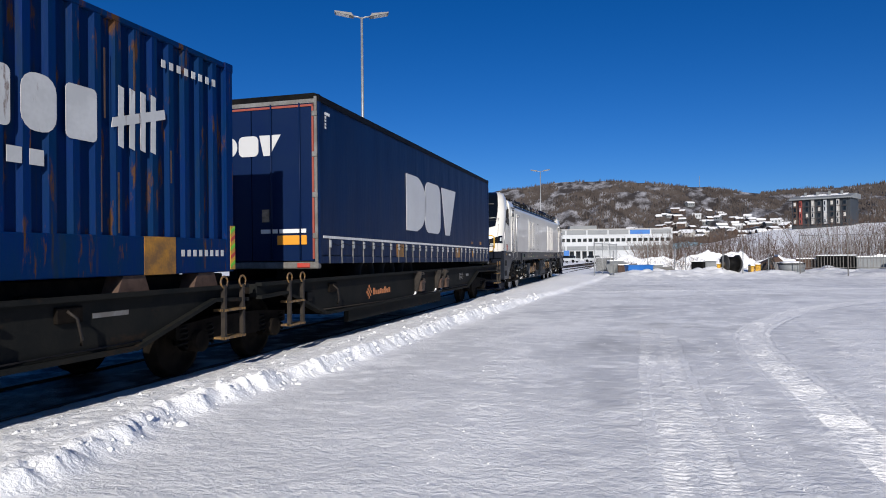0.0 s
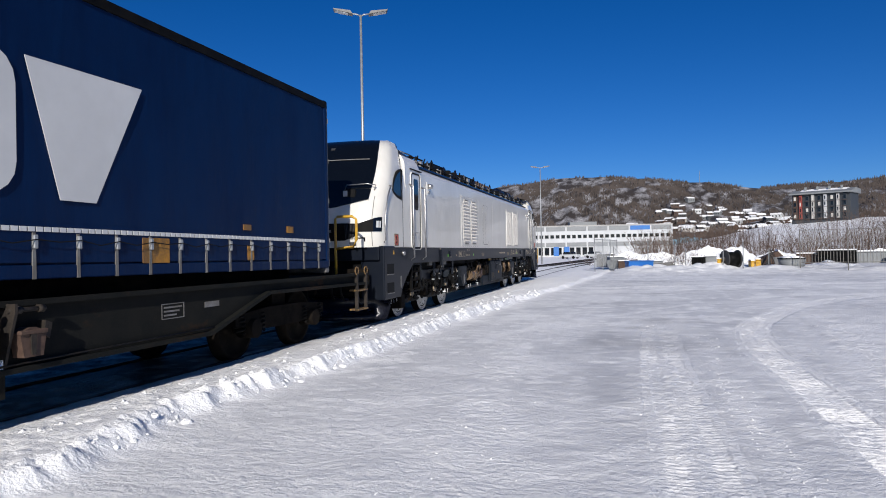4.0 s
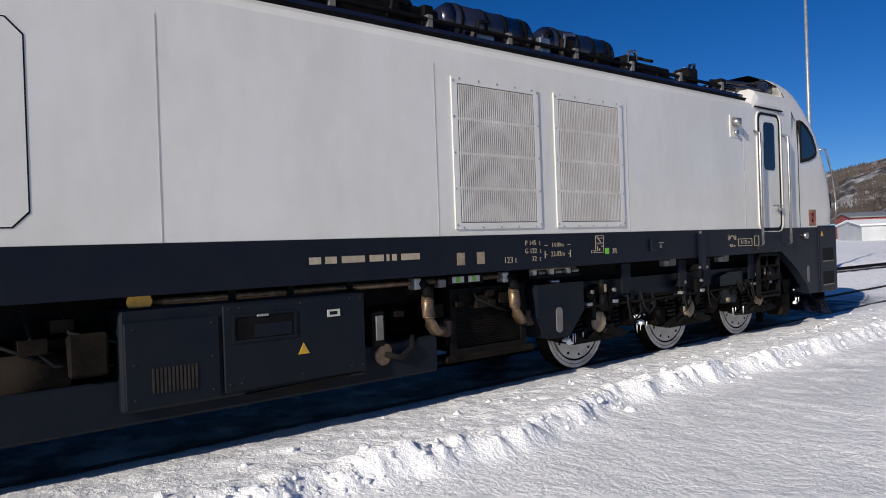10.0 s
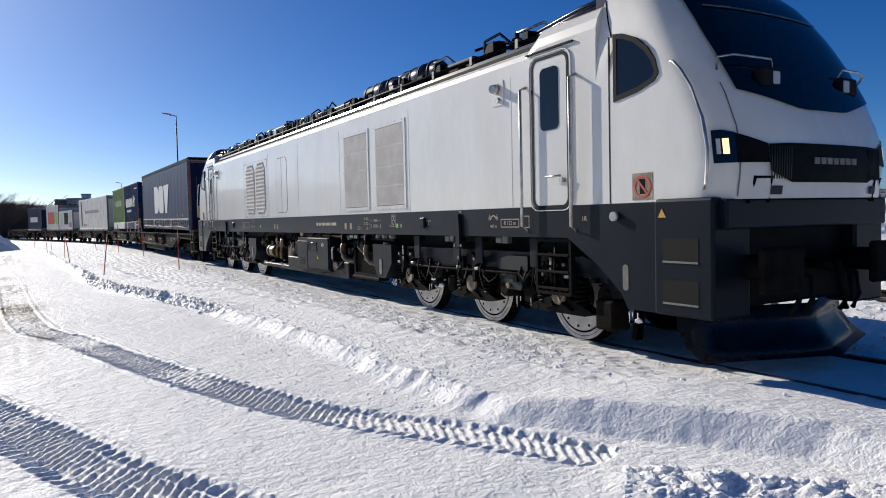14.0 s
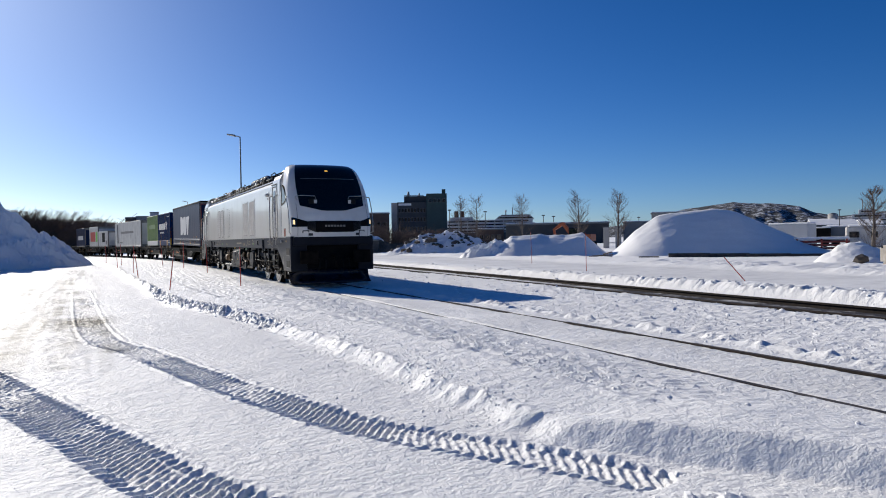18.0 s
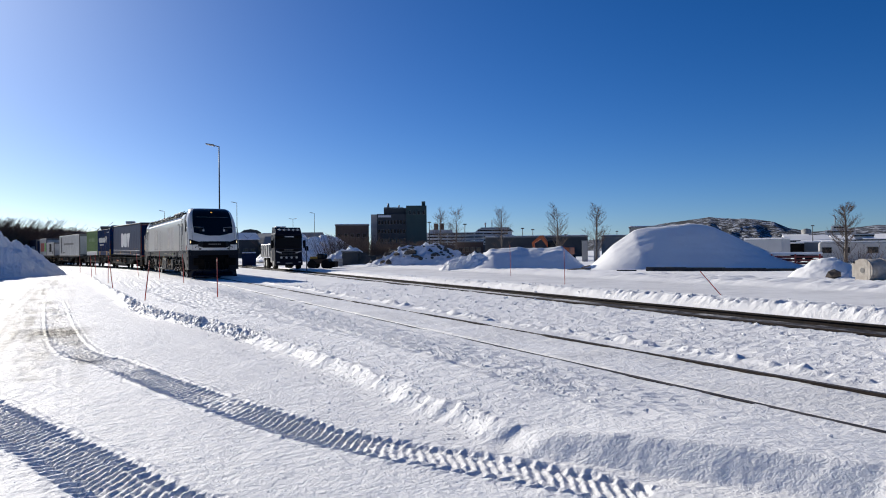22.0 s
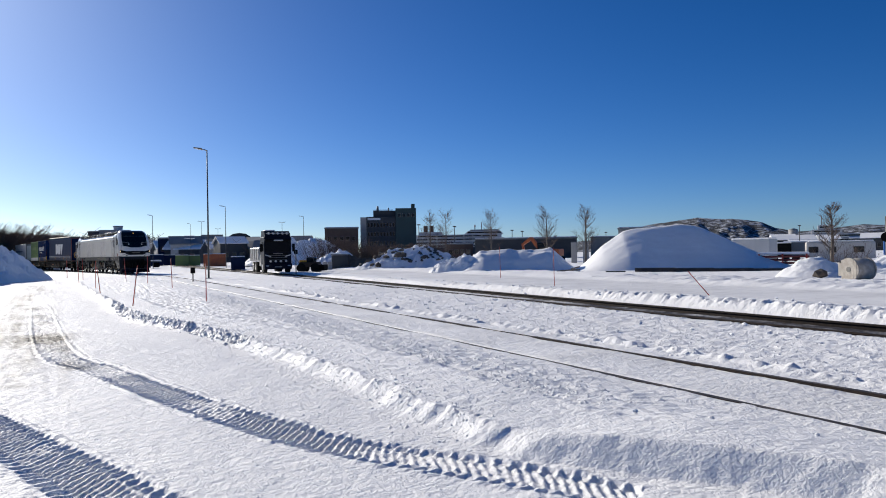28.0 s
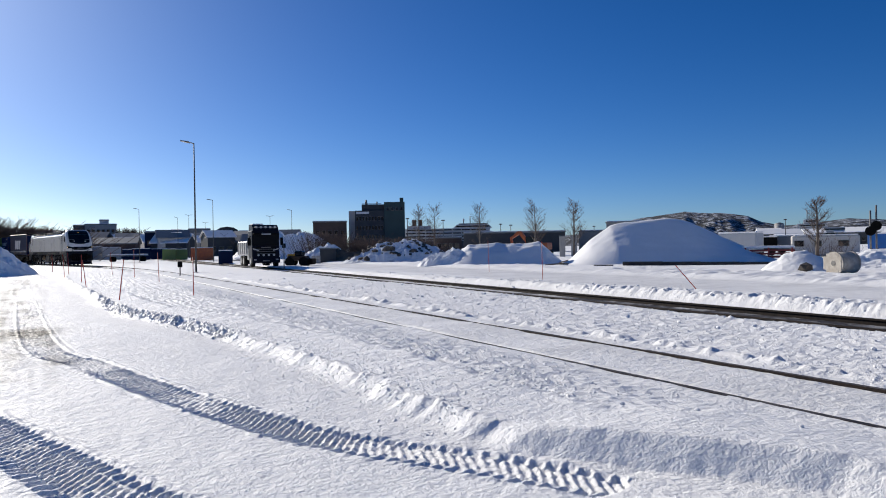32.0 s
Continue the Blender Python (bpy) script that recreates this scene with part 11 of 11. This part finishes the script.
# blue ones use the deep curtain blue, darkened for standing backlit
for az, d, wx, h, c, l in ((172.25, 138, 2.3, 2.0, "contgreen", "green ribbed skip with snow on top"), (171.35, 140, 2.1, 1.95, "contgreen", "green ribbed skip with snow on top"), (174.2, 152, 3.4, 2.2, "tarp", "dark blue ribbed storage container"),
                           (172.95, 155, 3.2, 2.1, "tarp", "blue ribbed storage container with snow"), (169.85, 126, 3.7, 2.1, "digger", "orange-red ribbed storage container with snow"), (168.1, 86, 1.6, 1.6, "tarp", "dark blue ribbed skip beside the lorry"),
                           (176.2, 165, 3.6, 2.6, "caravan", "pale ribbed storage container with snow"), (175.15, 160, 1.9, 2.1, "tarp", "dark blue ribbed storage container"), (177.2, 168, 2.4, 2.9, "concrete", "white ribbed storage container with snow"), (178.4, 170, 4, 2.4, "greyclad", "grey ribbed storage container"), (179.8, 172, 4, 2.4, "brick", "brown ribbed storage container")):
    b = thing("storage_container", l, "container", facing(az, d, -0.2), group="yard containers")
    part("body", bevel_box(-wx / 2, wx / 2, 0, 2.2, 0, h, 0.05), c, b)
    for k in range(int(wx / 0.5)):
        part("rib", hexa(bmesh.new(), -wx / 2 + 0.2 + k * 0.5, -wx / 2 + 0.32 + k * 0.5, -0.04, 0.01, 0.1, h - 0.1), c, b)
    part("roof_snow", bevel_box(-wx / 2, wx / 2, 0, 2.2, h, h + 0.12, 0.05), "snow", b)
ld = thing("wheel_loader", "small dirty yellow loader by the snow heap", "loader", facing(162.5, 66, -0.1, 75))
part("body", bevel_box(-0.6, 0.6, -0.9, 0.9, 0.5, 0.95, 0.08, 2), "rust", ld)
part("bonnet", bevel_box(-0.5, 0.5, 0.2, 0.9, 0.9, 1.15, 0.08, 2), "yellow", ld)
part("cab", bevel_box(-0.5, 0.5, -0.5, 0.2, 0.95, 1.4, 0.06, 2), "glass", ld)
part("bucket", bevel_box(-0.75, 0.75, -1.5, -1.0, 0.15, 0.7, 0.1, 2), "grime", ld)
for x in (-0.6, 0.6):
    for y in (-0.65, 0.65):
        part("wheel", tube(bmesh.new(), (x - 0.15, y, 0.42), (x + 0.15, y, 0.42), 0.42, n=18), "rubber", ld)
dk = thing("dark_cabin", "small dark cabin by the soil heap", "cabin", facing(160.15, 80, -0.1))
part("body", bevel_box(-0.9, 0.9, 0, 2, 0, 1.5, 0.05), "office", dk)
part("roof", bevel_box(-1.0, 1.0, -0.1, 2.1, 1.5, 1.65, 0.04), "greyclad", dk)
part("roof_snow", bevel_box(-1.0, 0.3, 0, 2.0, 1.65, 1.8, 0.06, 2), "snow", dk)
pb = thing("concrete_blocks", "pale concrete blocks stacked by the cabin", "block", facing(161.1, 76, -0.1))
for k in range(4):
    part("block", bevel_box(-0.5 + 0.5 * (k % 2), -0.04 + 0.5 * (k % 2), 0, 0.5, 0.42 * (k // 2), 0.4 + 0.42 * (k // 2), 0.03), "concrete", pb)
fw = thing("flat_wagon", "long low flat wagon under snow on a siding", "wagon", facing(175.1, 122, -0.1))
part("deck", bevel_box(-3.0, 3.0, 0, 2.4, 0.85, 1.05, 0.04), "greyclad", fw)
part("deck_snow", bevel_box(-2.95, 2.95, 0.05, 2.35, 1.05, 1.2, 0.06, 2), "snow", fw)
for x in (-2.2, 2.2):
    part("wheel_set", bevel_box(x - 0.5, x + 0.5, 0.2, 2.2, 0, 0.8, 0.2, 2), "grime", fw)
sg_ = thing("signal_lamp", "low dwarf signal beside the track", "signal", facing(171.4, 46, 0))
part("post", tube(bmesh.new(), (0, 0, -0.1), (0, 0, 0.5), 0.04), "greyframe", sg_)
part("head", bevel_box(-0.14, 0.14, -0.1, 0.1, 0.5, 0.85, 0.02), "black", sg_)
ps = thing("road_post", "dark road sign post beside the lorry", "post", facing(163.6, 56, 0))
part("post", tube(bmesh.new(), (0, 0, -0.1), (0, 0, 1.9), 0.04), "greyframe", ps)
part("plate", bevel_box(-0.14, 0.14, -0.03, 0.03, 1.6, 1.95, 0.01), "black", ps)


motions()
